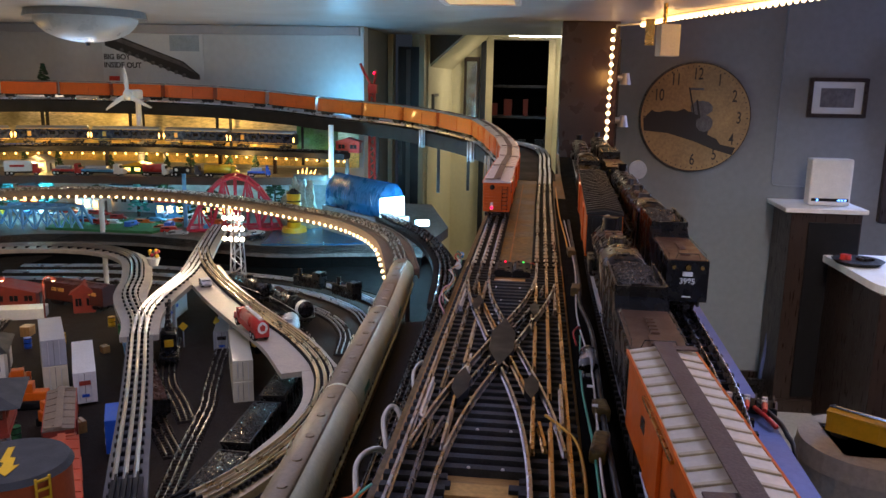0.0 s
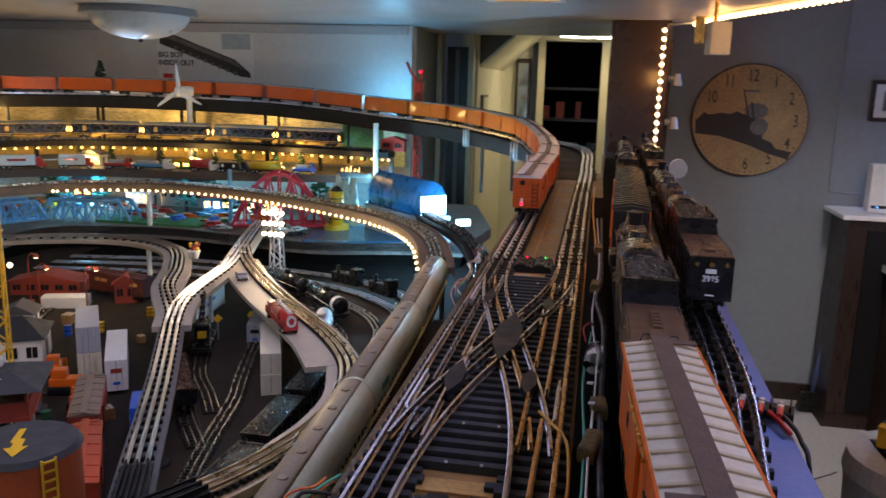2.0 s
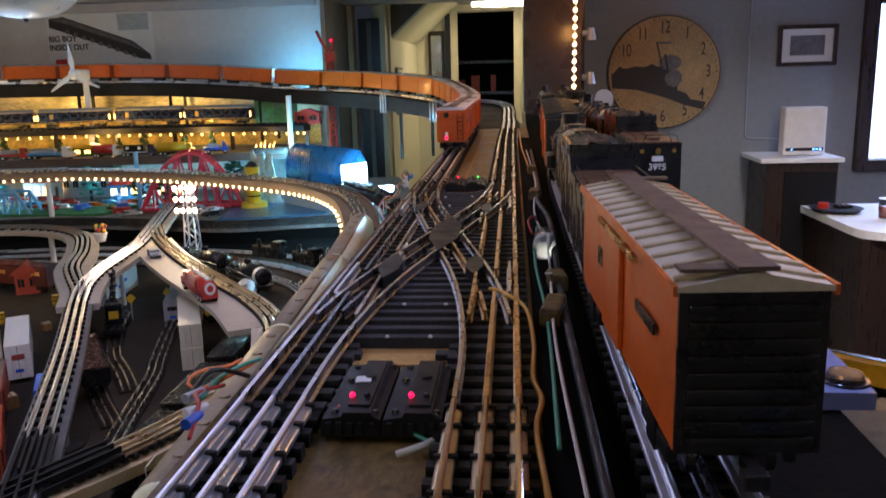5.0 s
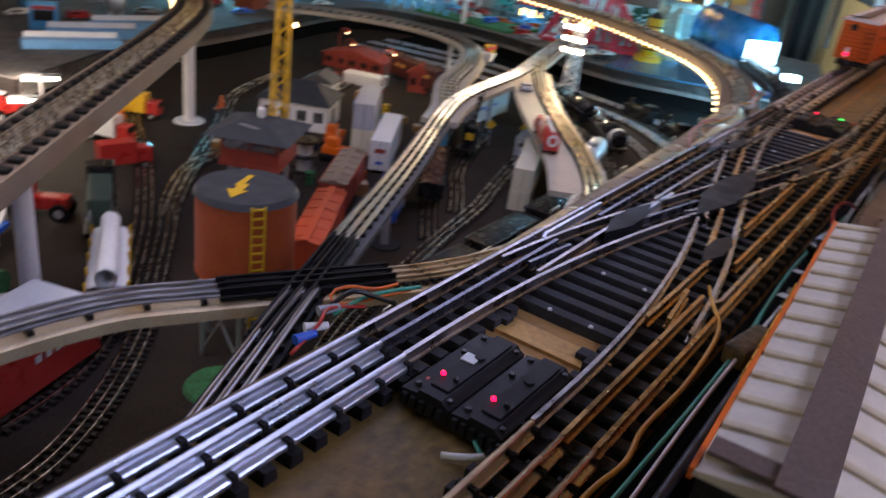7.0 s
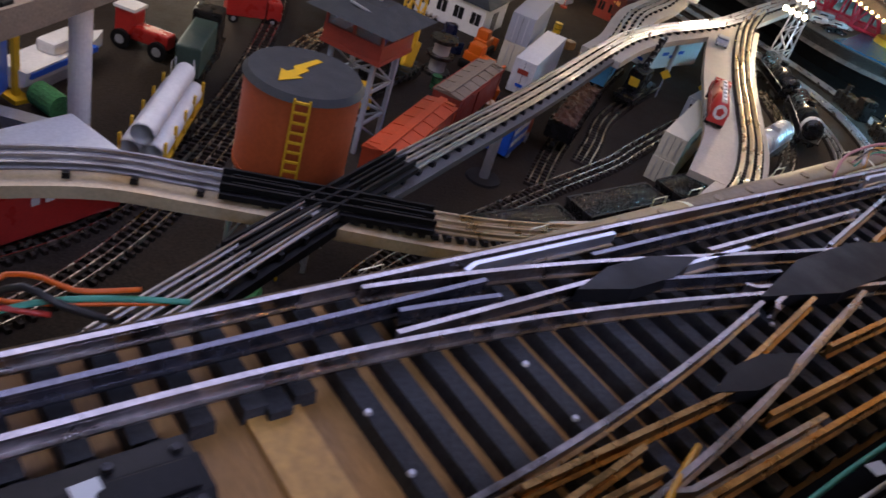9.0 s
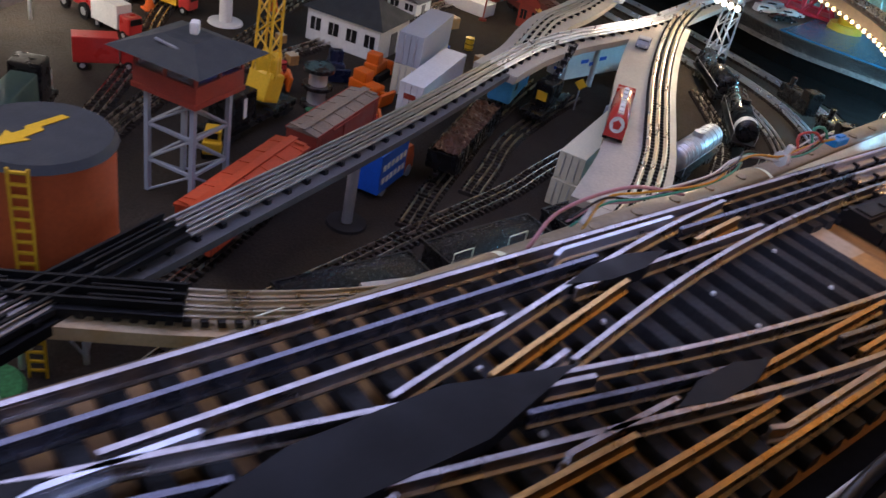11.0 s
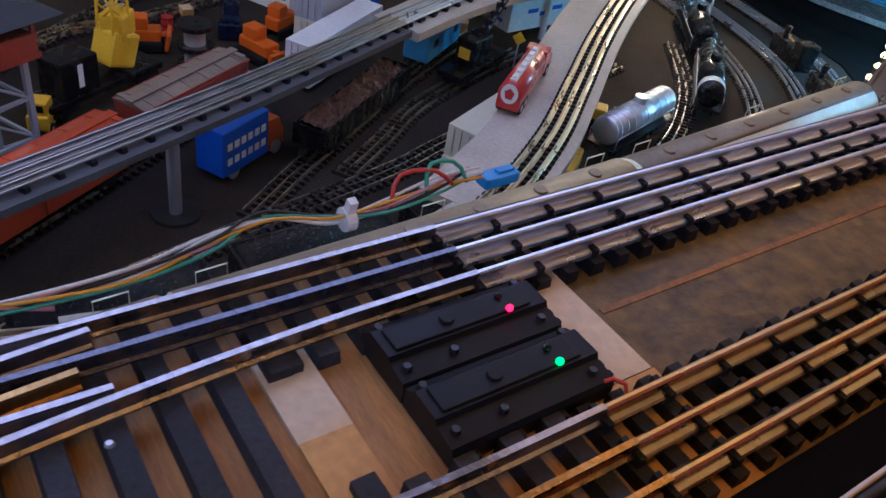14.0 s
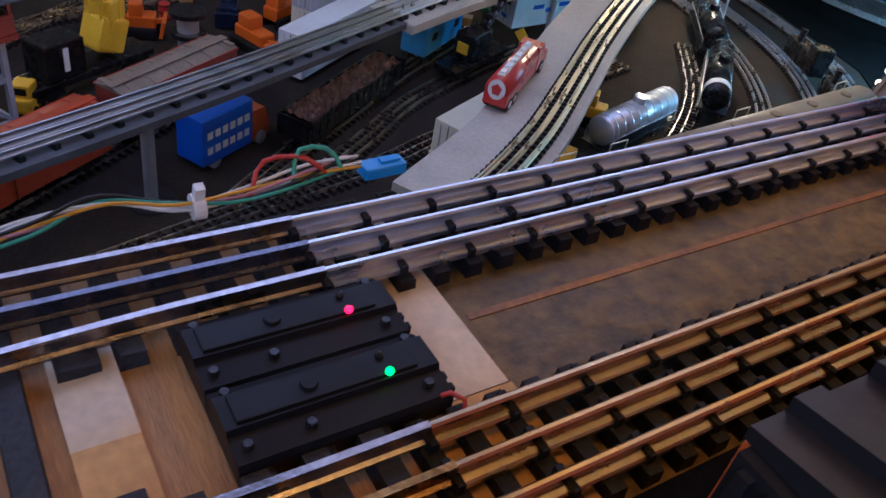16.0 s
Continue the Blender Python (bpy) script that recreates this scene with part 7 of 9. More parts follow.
part("boom", bm, "graphite", wk)
for x in (-0.06, 0.06):
    bogie(wk, x)
for k, (x, y, a) in enumerate(((-0.535, 1.98, 93), (-0.525, 1.72, 91), (-0.515, 1.46, 88))):
    if k == 0:
        bh = thing("hopper_car", "black open hopper car with a dark load", "train car", yard_pose(x, y, a, YT), "black hopper cars")
        bm = BM()
        prism(bm, [(-0.11, 0.082), (0.11, 0.082), (0.11, 0.045), (0.07, 0.020), (-0.07, 0.020), (-0.11, 0.045)], -0.031, 0.031)
        part("body", bm, "blackpaint", bh)
        bm = BM()
        for s in (-1, 1):
            box(bm, 0, s * 0.031, 0.082, 0.224, 0.004, 0.006)
            box(bm, s * 0.11, 0, 0.082, 0.004, 0.064, 0.006)
            for j in range(8):
                box(bm, -0.098 + 0.028 * j, s * 0.032, 0.060, 0.004, 0.003, 0.046)
        part("rim_rib", bm, "graphite", bh)
        nx, ny = 20, 7
        bm = BM()
        grid = [[bm.verts.new((-0.105 + 0.21 * i / nx, 0.058 * (j / ny - 0.5), 0.084 + 0.012 * math.sin(math.pi * j / ny) * math.sin(math.pi * i / nx) + random.uniform(-0.001, 0.001))) for j in range(ny + 1)] for i in range(nx + 1)]
        for i in range(nx):
            for j in range(ny):
                bm.faces.new((grid[i][j], grid[i + 1][j], grid[i + 1][j + 1], grid[i][j + 1]))
        part("load", bm, "coal", bh)
        for x2 in (-0.075, 0.075):
            bogie(bh, x2)
    else:
        copy_thing(bh, yard_pose(x, y, a, YT))


def tank_car(label, m, material, band=None, L=0.2, ribs=False):
    t = thing("tank_car", label, "train car", m, "yard cars")
    smooth(part("tank", cyl(BM(), (-L / 2, 0, 0.056), (L / 2, 0, 0.056), 0.028, n=28), material, t))
    if ribs:
        bm = BM()
        for k in range(9):
            x = -L / 2 + 0.012 + (L - 0.024) * k / 8
            cyl(bm, (x - 0.0015, 0, 0.056), (x + 0.0015, 0, 0.056), 0.0288, n=28)
        part("tank_rib", bm, material, t)
    for s in (-1, 1):
        smooth(part("tank_end", ball(BM(), s * L / 2, 0, 0.056, 0.028, 0.35, 1, 1, 12), material, t))
    if band:
        part("end_band", cyl(BM(), (-L / 2 + 0.012, 0, 0.056), (-L / 2 + 0.034, 0, 0.056), 0.0284, n=28), band, t, "white end band")
    part("dome", cyl(BM(), (0, 0, 0.082), (0, 0, 0.095), 0.012, n=18), material, t)
    part("walkway", box(BM(), 0, 0, 0.026, L + 0.02, 0.060, 0.004), "blackmetal", t)
    bm = BM()
    for s in (-1, 1):
        pipe(bm, [(-L / 2, s * 0.029, 0.028), (-L / 2, s * 0.0295, 0.05), (L / 2, s * 0.0295, 0.05), (L / 2, s * 0.029, 0.028)], 0.001, 5)
    part("handrail", bm, "steel", t)
    for x in (-L / 2 + 0.04, L / 2 - 0.04):
        bogie(t, x)
    return t


tank_car("silver ribbed tank car reflecting blue light", yard_pose(-0.675, 2.47, 105, YT), "steel", None, 0.22, True)
tank_car("long black tank car with a white end band", yard_pose(-0.77, 2.80, 131, YT), "blackpaint", "white", 0.26)
tank_car("black tank car in the back of the yard", yard_pose(-1.00, 3.01, 141, YT), "blackpaint", None, 0.24)

# containers and trailers
container("pale grey container on top of a white one", yard_pose(-1.263, 2.127, 124.6, ZY + 0.075), 0.23, 0.062, 0.075, "palegrey")
container("white container below a pale grey one", yard_pose(-1.263, 2.127, 124.6), 0.23, 0.062, 0.074, "beige")
container("white trailer with a dark emblem on its end", yard_pose(-1.134, 2.065, 121.6, ZY + 0.012), 0.28, 0.056, 0.085, "white", "", "brick")
container("beige container standing on another beige container", yard_pose(-0.728, 2.182, 113.5, ZY + 0.058), 0.29, 0.054, 0.058, "beige", "fascia")
container("beige container under another beige container", yard_pose(-0.727, 2.178, 113.5), 0.29, 0.054, 0.057, "beige")
container("pale grey container under the road board", yard_pose(-0.915, 2.53, 107), 0.2, 0.052, 0.064, "palegrey", "", "graphite")
container("white trailer with blue lettering bars", yard_pose(-1.165, 2.63, 95, ZY + 0.03), 0.26, 0.062, 0.082, "white", "blue", "navy")
dt = thing("delivery_truck", "blue toy delivery truck with an orange cab", "toy truck", yard_pose(-0.866, 1.755, 118) @ Matrix.Scale(1.12, 4))
part("cargo_box", box(BM(), -0.018, 0, 0.047, 0.098, 0.050, 0.072, bev=0.002), "blue", dt)
for s in (-1, 1):
    for r_, z in enumerate((0.058, 0.034)):
        for k in range(6):
            part("lettering_bar", box(BM(), -0.054 + 0.0145 * k, s * 0.0255, z, 0.0095, 0.0008, 0.011), "white", dt)
bm = BM()
prism(bm, [(0.034, 0.010), (0.072, 0.010), (0.070, 0.034), (0.060, 0.058), (0.034, 0.060)], -0.022, 0.022)
part("cab", bm, "tankorange", dt, "orange cab")
part("windscreen", box(BM(), 0.0675, 0, 0.046, 0.002, 0.036, 0.018, 0, -22), "blackplastic", dt)
wheels(dt, (-0.042, 0.052), 0.0235, 0.011, "steel")

# sheds and houses of the yard
def house(name, label, m, w, d, h, wall="white", roof="tanktop", rise=0.04, hip=False, lit=False, group="yard buildings"):
    t = thing(name, label, "model building", m, group)
    part("wall", box(BM(), 0, 0, h / 2, w, d, h), wall, t)
    bm = BM()
    e = 0.012
    if hip:
        r0 = [bm.verts.new((x, y, h)) for x, y in ((-w / 2 - e, -d / 2 - e), (w / 2 + e, -d / 2 - e), (w / 2 + e, d / 2 + e), (-w / 2 - e, d / 2 + e))]
        r1 = [bm.verts.new((x, 0, h + rise)) for x in (-w * 0.22, w * 0.22)]
        for f in ((r0[0], r0[1], r1[1], r1[0]), (r0[2], r0[3], r1[0], r1[1]), (r0[1], r0[2], r1[1]), (r0[3], r0[0], r1[0]), (r0[3], r0[2], r0[1], r0[0])):
            bm.faces.new(f)
    else:
        prism(bm, [(-w / 2 - e, h - 0.002), (w / 2 + e, h - 0.002), (0, h + rise)], -d / 2 - e, d / 2 + e)
    part("roof", bm, roof, t)
    n = max(2, int(w / 0.045))
    for k in range(n):
        x = -w / 2 + w * (k + 0.5) / n
        for s in (-1, 1):
            wd = part("window", box(BM(), x, s * (d / 2 + 0.0008), h * 0.55, w / n * 0.55, 0.0016, h * 0.38), "bulb_y" if lit else "blackplastic", t)
            part("frame", box(BM(), x, s * (d / 2 + 0.0018), h * 0.55, 0.0016, 0.0014, h * 0.38), wall, wd)
    part("door", box(BM(), w / 2 + 0.001, 0, h * 0.35, 0.002, d * 0.2, h * 0.7), "fascia", t)
    return t


house("model_house", "white model house with a grey hipped roof", yard_pose(-1.515, 2.105, 28.7), 0.21, 0.17, 0.085, "white", "tanktop", 0.05, True)
house("model_shed", "small red shed with a steep roof", yard_pose(-1.55, 2.78, 25), 0.075, 0.06, 0.075, "brick", "brick", 0.035)
house("model_station", "red freight house with a lit platform", yard_pose(-1.90, 2.82, 15), 0.26, 0.10, 0.055, "brick", "brick", 0.03)
house("model_cottage", "small white cottage near the crane", yard_pose(-1.72, 2.42, 25), 0.10, 0.09, 0.05, "white", "greyboard", 0.03)
lp_ = thing("lit_platform", "white platform under bright lamps", "platform", yard_pose(-1.72, 2.66, 20))
part("slab", box(BM(), 0, 0, 0.02, 0.16, 0.07, 0.04, bev=0.003), "white", lp_)
mc = box_car("dark maroon boxcar with pale lettering bars", yard_pose(-1.585, 2.81, 165, YT - 0.006), body="maroon", roof="maroon", walk_mat="maroon", end="maroon", L=0.28, near=False, group="yard cars")
for x, w in ((-0.098, 0.022), (-0.072, 0.020), (-0.048, 0.020), (0.060, 0.030), (0.094, 0.024)):
    part("lettering_bar", box(BM(), x, 0.0330, 0.064, w, 0.0014, 0.013), "gold", mc, "pale gold lettering bar")
for i, (x, y, h) in enumerate(((-1.78, 2.60, 0.17), (-1.62, 2.64, 0.16), (-1.88, 2.68, 0.18))):
    t = thing("goose_neck_lamp", "tall curved model lamp with a glowing head", "model lamp", yard_pose(x, y, 40 * i), "model lamps")
    part("pole", pipe(BM(), [(0, 0, 0), (0, 0, h * 0.85), (0.006, 0, h * 0.95), (0.02, 0, h), (0.035, 0, h * 0.95)], 0.0028), "brick", t)
    part("shade", cyl(BM(), (0.036, 0, h * 0.97), (0.036, 0, h * 0.90), 0.005, 0.013, 14), "brick", t)
    part("bulb", ball(BM(), 0.036, 0, h * 0.895, 0.006, n=6), "bulb_w", t)
    part("base", cyl(BM(), (0, 0, 0), (0, 0, 0.006), 0.012, n=14), "brick", t)
for i, (x, y, a, c, L) in enumerate(((-1.20, 1.93, 20, "orange", 0.13), (-1.08, 1.83, 60, "orange", 0.10), (-1.32, 1.92, -20, "navy", 0.08), (-1.30, 2.02, 120, "orange", 0.1), (-1.30, 1.74, 70, "orange", 0.09), (-0.765, 2.455, 40, "yellow", 0.085))):
    t = thing("bulldozer", "%s toy construction vehicle in the yard" % ("dark blue" if c == "navy" else c), "toy vehicle", yard_pose(x, y, a), "construction vehicles")
    part("body", box(BM(), 0, 0, 0.030, L * 0.6, 0.036, 0.028, bev=0.004), c, t)
    part("cab", box(BM(), -L * 0.1, 0, 0.055, L * 0.28, 0.032, 0.026, bev=0.003), c, t)
    part("blade", box(BM(), L * 0.44, 0, 0.022, 0.008, 0.056, 0.034, 0, 12, bev=0.002), c, t)
    part("arm", box(BM(), L * 0.28, 0, 0.030, L * 0.34, 0.010, 0.008, 0, -10), c, t)
    for s in (-1, 1):
        part("crawler", box(BM(), 0, s * 0.022, 0.012, L * 0.68, 0.012, 0.024, bev=0.006), "blackplastic", t)

# pipe load and other vehicles beside the tank
pl = thing("pipe_trailer", "yellow flat trailer loaded with white pipes", "toy trailer", yard_pose(-0.915, 1.025, 144, YT))
part("bed", box(BM(), 0, 0, 0.052, 0.25, 0.066, 0.010, bev=0.002), "yellow", pl)
for k in range(5):
    for s in (-1, 1):
        part("stake", box(BM(), -0.11 + 0.055 * k, s * 0.033, 0.076, 0.006, 0.004, 0.04), "yellow", pl)
for y, z in ((-0.0165, 0.0745), (0.0175, 0.0745), (0.0, 0.105)):
    bm = BM()
    sm = cyl(bm, (-0.115, y, z), (0.115, y, z), 0.0172, n=24, cap=False)
    cyl(bm, (-0.115, y, z), (0.115, y, z), 0.0145, n=24, cap=False)
    p = part("pipe", bm, "white", pl, "white pipe")
    smooth(p)
for x in (-0.085, 0.085):
    bogie(pl, x)
gt = thing("green_locomotive", "dark green switcher locomotive with handrails", "locomotive", yard_pose(-1.205, 1.20, 145, YT))
part("body", box(BM(), -0.02, 0, 0.060, 0.15, 0.046, 0.062, bev=0.004), mat("faded_green", (0.06, 0.10, 0.075), 0.5, 0, 0.15, 30, 0.1), gt)
part("cab", box(BM(), 0.075, 0, 0.068, 0.05, 0.056, 0.078, bev=0.004), "graphite", gt)
part("frame", box(BM(), 0, 0, 0.026, 0.25, 0.060, 0.012, bev=0.002), "blackpaint", gt)
bm = BM()
for s in (-1, 1):
    for y in (-0.02, 0.02):
        pipe(bm, [(s * 0.122, y, 0.03), (s * 0.122, y, 0.07), (s * 0.110, y * 0.8, 0.075), (s * 0.105, y * 0.8, 0.03)], 0.0012, 5)
part("handrail", bm, "white", gt)
for x in (-0.08, 0.08):
    bogie(gt, x)
rt = thing("red_trailer", "long red trailer with a white roof under the elevated track", "toy trailer", yard_pose(-0.785, 0.72, 108))
part("body", box(BM(), 0, 0, 0.062, 0.38, 0.12, 0.084, bev=0.003), "red", rt)
part("roof", box(BM(), 0, 0, 0.108, 0.385, 0.125, 0.008, bev=0.003), "white", rt)
for k in range(3):
    part("lettering_bar", box(BM(), 0.10 - 0.02 * k, -0.061, 0.075, 0.012, 0.001, 0.012), "white", rt)
wheels(rt, (-0.16, -0.12, 0.12, 0.16), 0.046, 0.016)
bt = thing("blue_trailer", "tall blue and white semi trailer with white lettering bars", "toy trailer", yard_pose(-1.02, 0.715, 145))
part("body", box(BM(), 0, 0, 0.112, 0.36, 0.085, 0.174, bev=0.003), "blue", bt)
part("roof", box(BM(), 0, 0, 0.202, 0.362, 0.087, 0.007, bev=0.002), "greyroof", bt)
for z in (0.192, 0.160):
    part("side_stripe", box(BM(), 0, -0.0432, z, 0.35, 0.001, 0.005), "white", bt)
for k in range(3):
    part("lettering_bar", box(BM(), -0.06 + 0.045 * k, -0.0432, 0.175, 0.034, 0.001, 0.009), "white", bt)
part("side_panel", box(BM(), -0.155, -0.0432, 0.105, 0.034, 0.001, 0.085), "white", bt, "white side panel")
for k in range(6):
    part("lettering_bar", box(BM(), -0.075, -0.0432, 0.140 - 0.014 * k, 0.022, 0.001, 0.009), "white", bt)
part("red_badge", box(BM(), -0.155, -0.0440, 0.112, 0.018, 0.001, 0.018), "red", bt)
wheels(bt, (-0.14, -0.1, 0.12), 0.040, 0.018)


def boat(label, m, L=0.2, hull="white", stripe="blue"):
    t = thing("motor_boat", label, "toy boat", m, "toy boats")
    bm = BM()
    rows = []
    for i in range(9):
        f = i / 8
        w = 0.032 * (1 - max(0, f - 0.45) ** 2 / 0.31)
        x = -L / 2 + L * f
        rows.append([bm.verts.new((x, y * w, z)) for y, z in ((-1, 0.055), (-0.75, 0.026), (0, 0.016 + 0.02 * max(0, f - 0.6)), (0.75, 0.026), (1, 0.055))])
    for a, b in zip(rows, rows[1:]):
        for j in range(4):
            bm.faces.new((a[j], b[j], b[j + 1], a[j + 1]))
        bm.faces.new((a[4], b[4], b[0], a[0]))
    bm.faces.new(rows[0])
    bmesh.ops.recalc_face_normals(bm, faces=bm.faces[:])
    part("hull", bm, hull, t)
    part("stripe", box(BM(), -L * 0.1, 0, 0.046, L * 0.72, 0.0665, 0.010), stripe, t)
    part("cabin", box(BM(), L * 0.02, 0, 0.066, L * 0.36, 0.040, 0.024, bev=0.008), hull, t)
    part("windscreen", box(BM(), L * 0.18, 0, 0.068, 0.012, 0.036, 0.014, 0, 30), "blackplastic", t)
    part("cradle", box(BM(), -L * 0.1, 0, 0.010, L * 0.6, 0.03, 0.02), "steel", t)
    return t


boat("white motor boat with a blue stripe on a cradle", yard_pose(-1.23, 0.955, 127), 0.24)
boat("small white boat with a blue stripe beside the girder", yard_pose(-1.62, 1.14, 60), 0.20, "palegrey", "blue")
for i, (x, y, a, c, lb) in enumerate(((-1.33, 1.14, 40, "red", "red toy tractor beside the yard track"), (-1.80, 1.50, 15, "red", "red toy pickup truck behind the girder"), (-1.95, 1.40, 100, "red", "red toy fire engine behind the girder"))):
    t = thing("toy_tractor", lb, "toy vehicle", yard_pose(x, y, a), "red vehicles")
    part("body", box(BM(), 0.02, 0, 0.036, 0.08, 0.034, 0.03, bev=0.005), c, t)
    part("cab", box(BM(), -0.032, 0, 0.055, 0.042, 0.042, 0.05, bev=0.005), c, t)
    part("roof", box(BM(), -0.032, 0, 0.083, 0.046, 0.046, 0.006), "white", t)
    wheels(t, (-0.035, 0.045), 0.030, 0.020)
for x, y, a in ((-1.93, 1.50, 60), (-1.76, 1.37, 60)):
    t = thing("platform_lamp", "short glaring white tube lamp on a grey post", "model lamp", yard_pose(x, y, a), "platform lamps")
    part("post", cyl(BM(), (0, 0, 0), (0, 0, 0.105), 0.004, n=10), "steel", t)
    part("hood", box(BM(), 0, 0, 0.118, 0.100, 0.022, 0.006, bev=0.001), "greyboard", t)
    part("tube", box(BM(), 0, 0, 0.110, 0.092, 0.014, 0.010, bev=0.003), "tube", t, "glaring white tube")
for x, y, a, c in ((-1.80, 1.72, 30, "yellow"), (-1.66, 1.53, 20, "white"), (-1.47, 1.44, 75, "red"), (-1.90, 1.62, 28, "red")):
    t = thing("box_truck", "toy truck with a %s cargo box and red cab" % c, "toy truck", yard_pose(x, y, a), "toy trucks")
    part("cargo_box", box(BM(), -0.018, 0, 0.046, 0.090, 0.042, 0.056, bev=0.002), c, t)
    part("cab", box(BM(), 0.048, 0, 0.036, 0.036, 0.038, 0.042, bev=0.005), "red", t)
    part("windscreen", box(BM(), 0.0665, 0, 0.046, 0.002, 0.030, 0.014), "blackplastic", t)
    wheels(t, (-0.045, 0.045), 0.0195, 0.011)
bl = thing("steel_ramp", "bright steel loading ramp on the yard floor", "ramp", yard_pose(-1.03, 0.865, 35))
part("ramp", prism(BM(), [(-0.10, 0), (0.10, 0), (0.10, 0.045), (-0.10, 0.012)], -0.016, 0.016), "steel", bl)
gb = thing("green_barrel", "small green toy drum on its side", "toy barrel", yard_pose(-1.10, 0.905, 20))
part("drum", cyl(BM(), (-0.03, 0, 0.022), (0.03, 0, 0.022), 0.022, n=18), "green", gb)
ol = thing("yellow_post", "yellow toy loading post beside the blue trailer", "toy post", yard_pose(-1.15, 0.865, 20))
part("mast", box(BM(), 0, 0, 0.06, 0.010, 0.010, 0.12), "yellow", ol)
part("base", box(BM(), 0, 0, 0.004, 0.04, 0.03, 0.008), "yellow", ol)
for i, (x, y) in enumerate(((-1.80, 1.66), (-1.74, 1.98), (-1.93, 1.80))):
    t = thing("signal_cone", "small orange traffic cone on the yard floor", "cone", yard_pose(x, y, 0), "traffic cones")
    part("cone", cyl(BM(), (0, 0, 0.003), (0, 0, 0.045), 0.014, 0.003, 14), "orange", t)
    part("base", box(BM(), 0, 0, 0.0015, 0.034, 0.034, 0.003), "orange", t)
# ---- the far town, level by level ----
rnd = random.Random(11)
ZTOWN = 1.02
TOWN_EDGE = [(-1.95, 1.45), (-2.2, 2.0), (-2.27, 2.4), (-2.36, 2.86), (-2.44, 3.25), (-2.40, 3.52), (-2.1, 3.64), (-1.80, 3.66), (-1.45, 3.60), (-1.09, 3.545), (-0.80, 3.62), (-0.62, 3.66), (-0.42, 3.68)]
edge = [tuple(p.xy) for p in spline([Vector((x, y, 0)) for x, y in TOWN_EDGE], 0.06)]
sheet("town_base", "dark painted town ground at the back of the layout", edge + [(-0.36, 4.2), (-0.55, 4.97), (-3.6, 4.97), (-3.95, 4.4), (-3.95, 1.0)], ZTOWN - 0.05, ZTOWN, "rock")
sheet("town_skirt", "black cloth skirt below the town", [(x * 1.0 - 0.01, y + 0.015) for x, y in edge] + [(-0.40, 4.2), (-0.58, 4.95), (-3.6, 4.95), (-3.92, 4.4), (-3.92, 1.0)], 0.0, ZTOWN - 0.052, "black")
bm = BM()
sweep(bm, [Vector((x, y, ZTOWN - 0.004)) for x, y in edge], [(0.0, 0.006), (0.012, 0.006), (0.012, -0.03), (0.0, -0.03)])
setting("town_fascia", bm, "darkfascia", "dark edge strip of the town board")
# pale wall behind the low town and painted scenery above the shelves
BACKLINE = [Vector(p) for p in ((-3.40, 1.3, 0), (-3.43, 2.7, 0), (-3.43, 3.5, 0), (-3.30, 4.15, 0), (-2.9, 4.50, 0), (-2.2, 4.56, 0), (-1.3, 4.56, 0), (-0.98, 4.55, 0))]
bm = BM()
sweep(bm, spline(BACKLINE, 0.08), [(0.0, ZTOWN), (0.008, ZTOWN), (0.008, 1.243), (0.0, 1.243)])
setting("lower_backdrop", bm, mat("misty_backdrop", (0.42, 0.48, 0.50), 0.85, 0, 0.2, 5, 0.1, 0.6, (0.10, 0.13, 0.14)), "pale misty painted backdrop behind the low town")
SCENELINE = [Vector(p) for p in ((-3.60, 1.3, 0), (-3.62, 2.7, 0), (-3.62, 3.7, 0), (-3.50, 4.40, 0), (-3.1, 4.82, 0), (-2.4, 4.90, 0), (-1.5, 4.90, 0), (-0.99, 4.90, 0))]
bm = BM()
sweep(bm, spline(SCENELINE, 0.08), [(0.0, 1.24), (0.008, 1.24), (0.008, 1.40), (0.0, 1.40)])
setting("scenic_backdrop_low", bm, mat("painted_fields", (0.66, 0.44, 0.12), 0.85, 0, 0.5, 14, 0.1, 0.9, (0.08, 0.13, 0.03)), "yellow and green painted scenery behind the shelf")
bm = BM()
sweep(bm, spline(SCENELINE, 0.08), [(0.0, 1.4005), (0.008, 1.4005), (0.008, 1.60), (0.0, 1.60)])
setting("scenic_backdrop", bm, mat("painted_desert_sky", (0.72, 0.60, 0.36), 0.85, 0, 0.4, 8, 0.1, 0.9, (0.14, 0.12, 0.04), grain=(0.5, 0.5, 2.0)), "painted desert scenery board under the upper line")
bm = BM()
box(bm, -1.165, 4.60, 1.45, 0.24, 0.006, 0.19)
setting("hill_picture", bm, mat("painted_green_hills", (0.10, 0.28, 0.10), 0.8, 0, 0.5, 14, 0.1, 0.7, (0.30, 0.40, 0.42)), "painted green hills on a small board")

# shelf with the road vehicles
SHELF = [Vector(p) for p in ((-2.75, 1.9, 1.25), (-2.86, 2.28, 1.25), (-2.93, 2.7, 1.25), (-2.95, 3.2, 1.25), (-2.88, 3.68, 1.25), (-2.55, 3.96, 1.25), (-2.0, 4.06, 1.25), (-1.55, 4.13, 1.25), (-1.22, 4.24, 1.248), (-0.95, 4.34, 1.245))]
bm = BM()
sweep(bm, spline(SHELF, 0.05), [(-0.0, 0), (0.5, 0), (0.5, -0.012), (0.0, -0.012)])
shelf_ = setting("road_shelf", bm, "greyboard", "grey painted shelf for road vehicles")
shelf_.data.flip_normals()
bm = BM()
sweep(bm, spline(SHELF, 0.05), [(-0.003, 0.004), (-0.012, 0.004), (-0.012, -0.036), (-0.003, -0.036)])
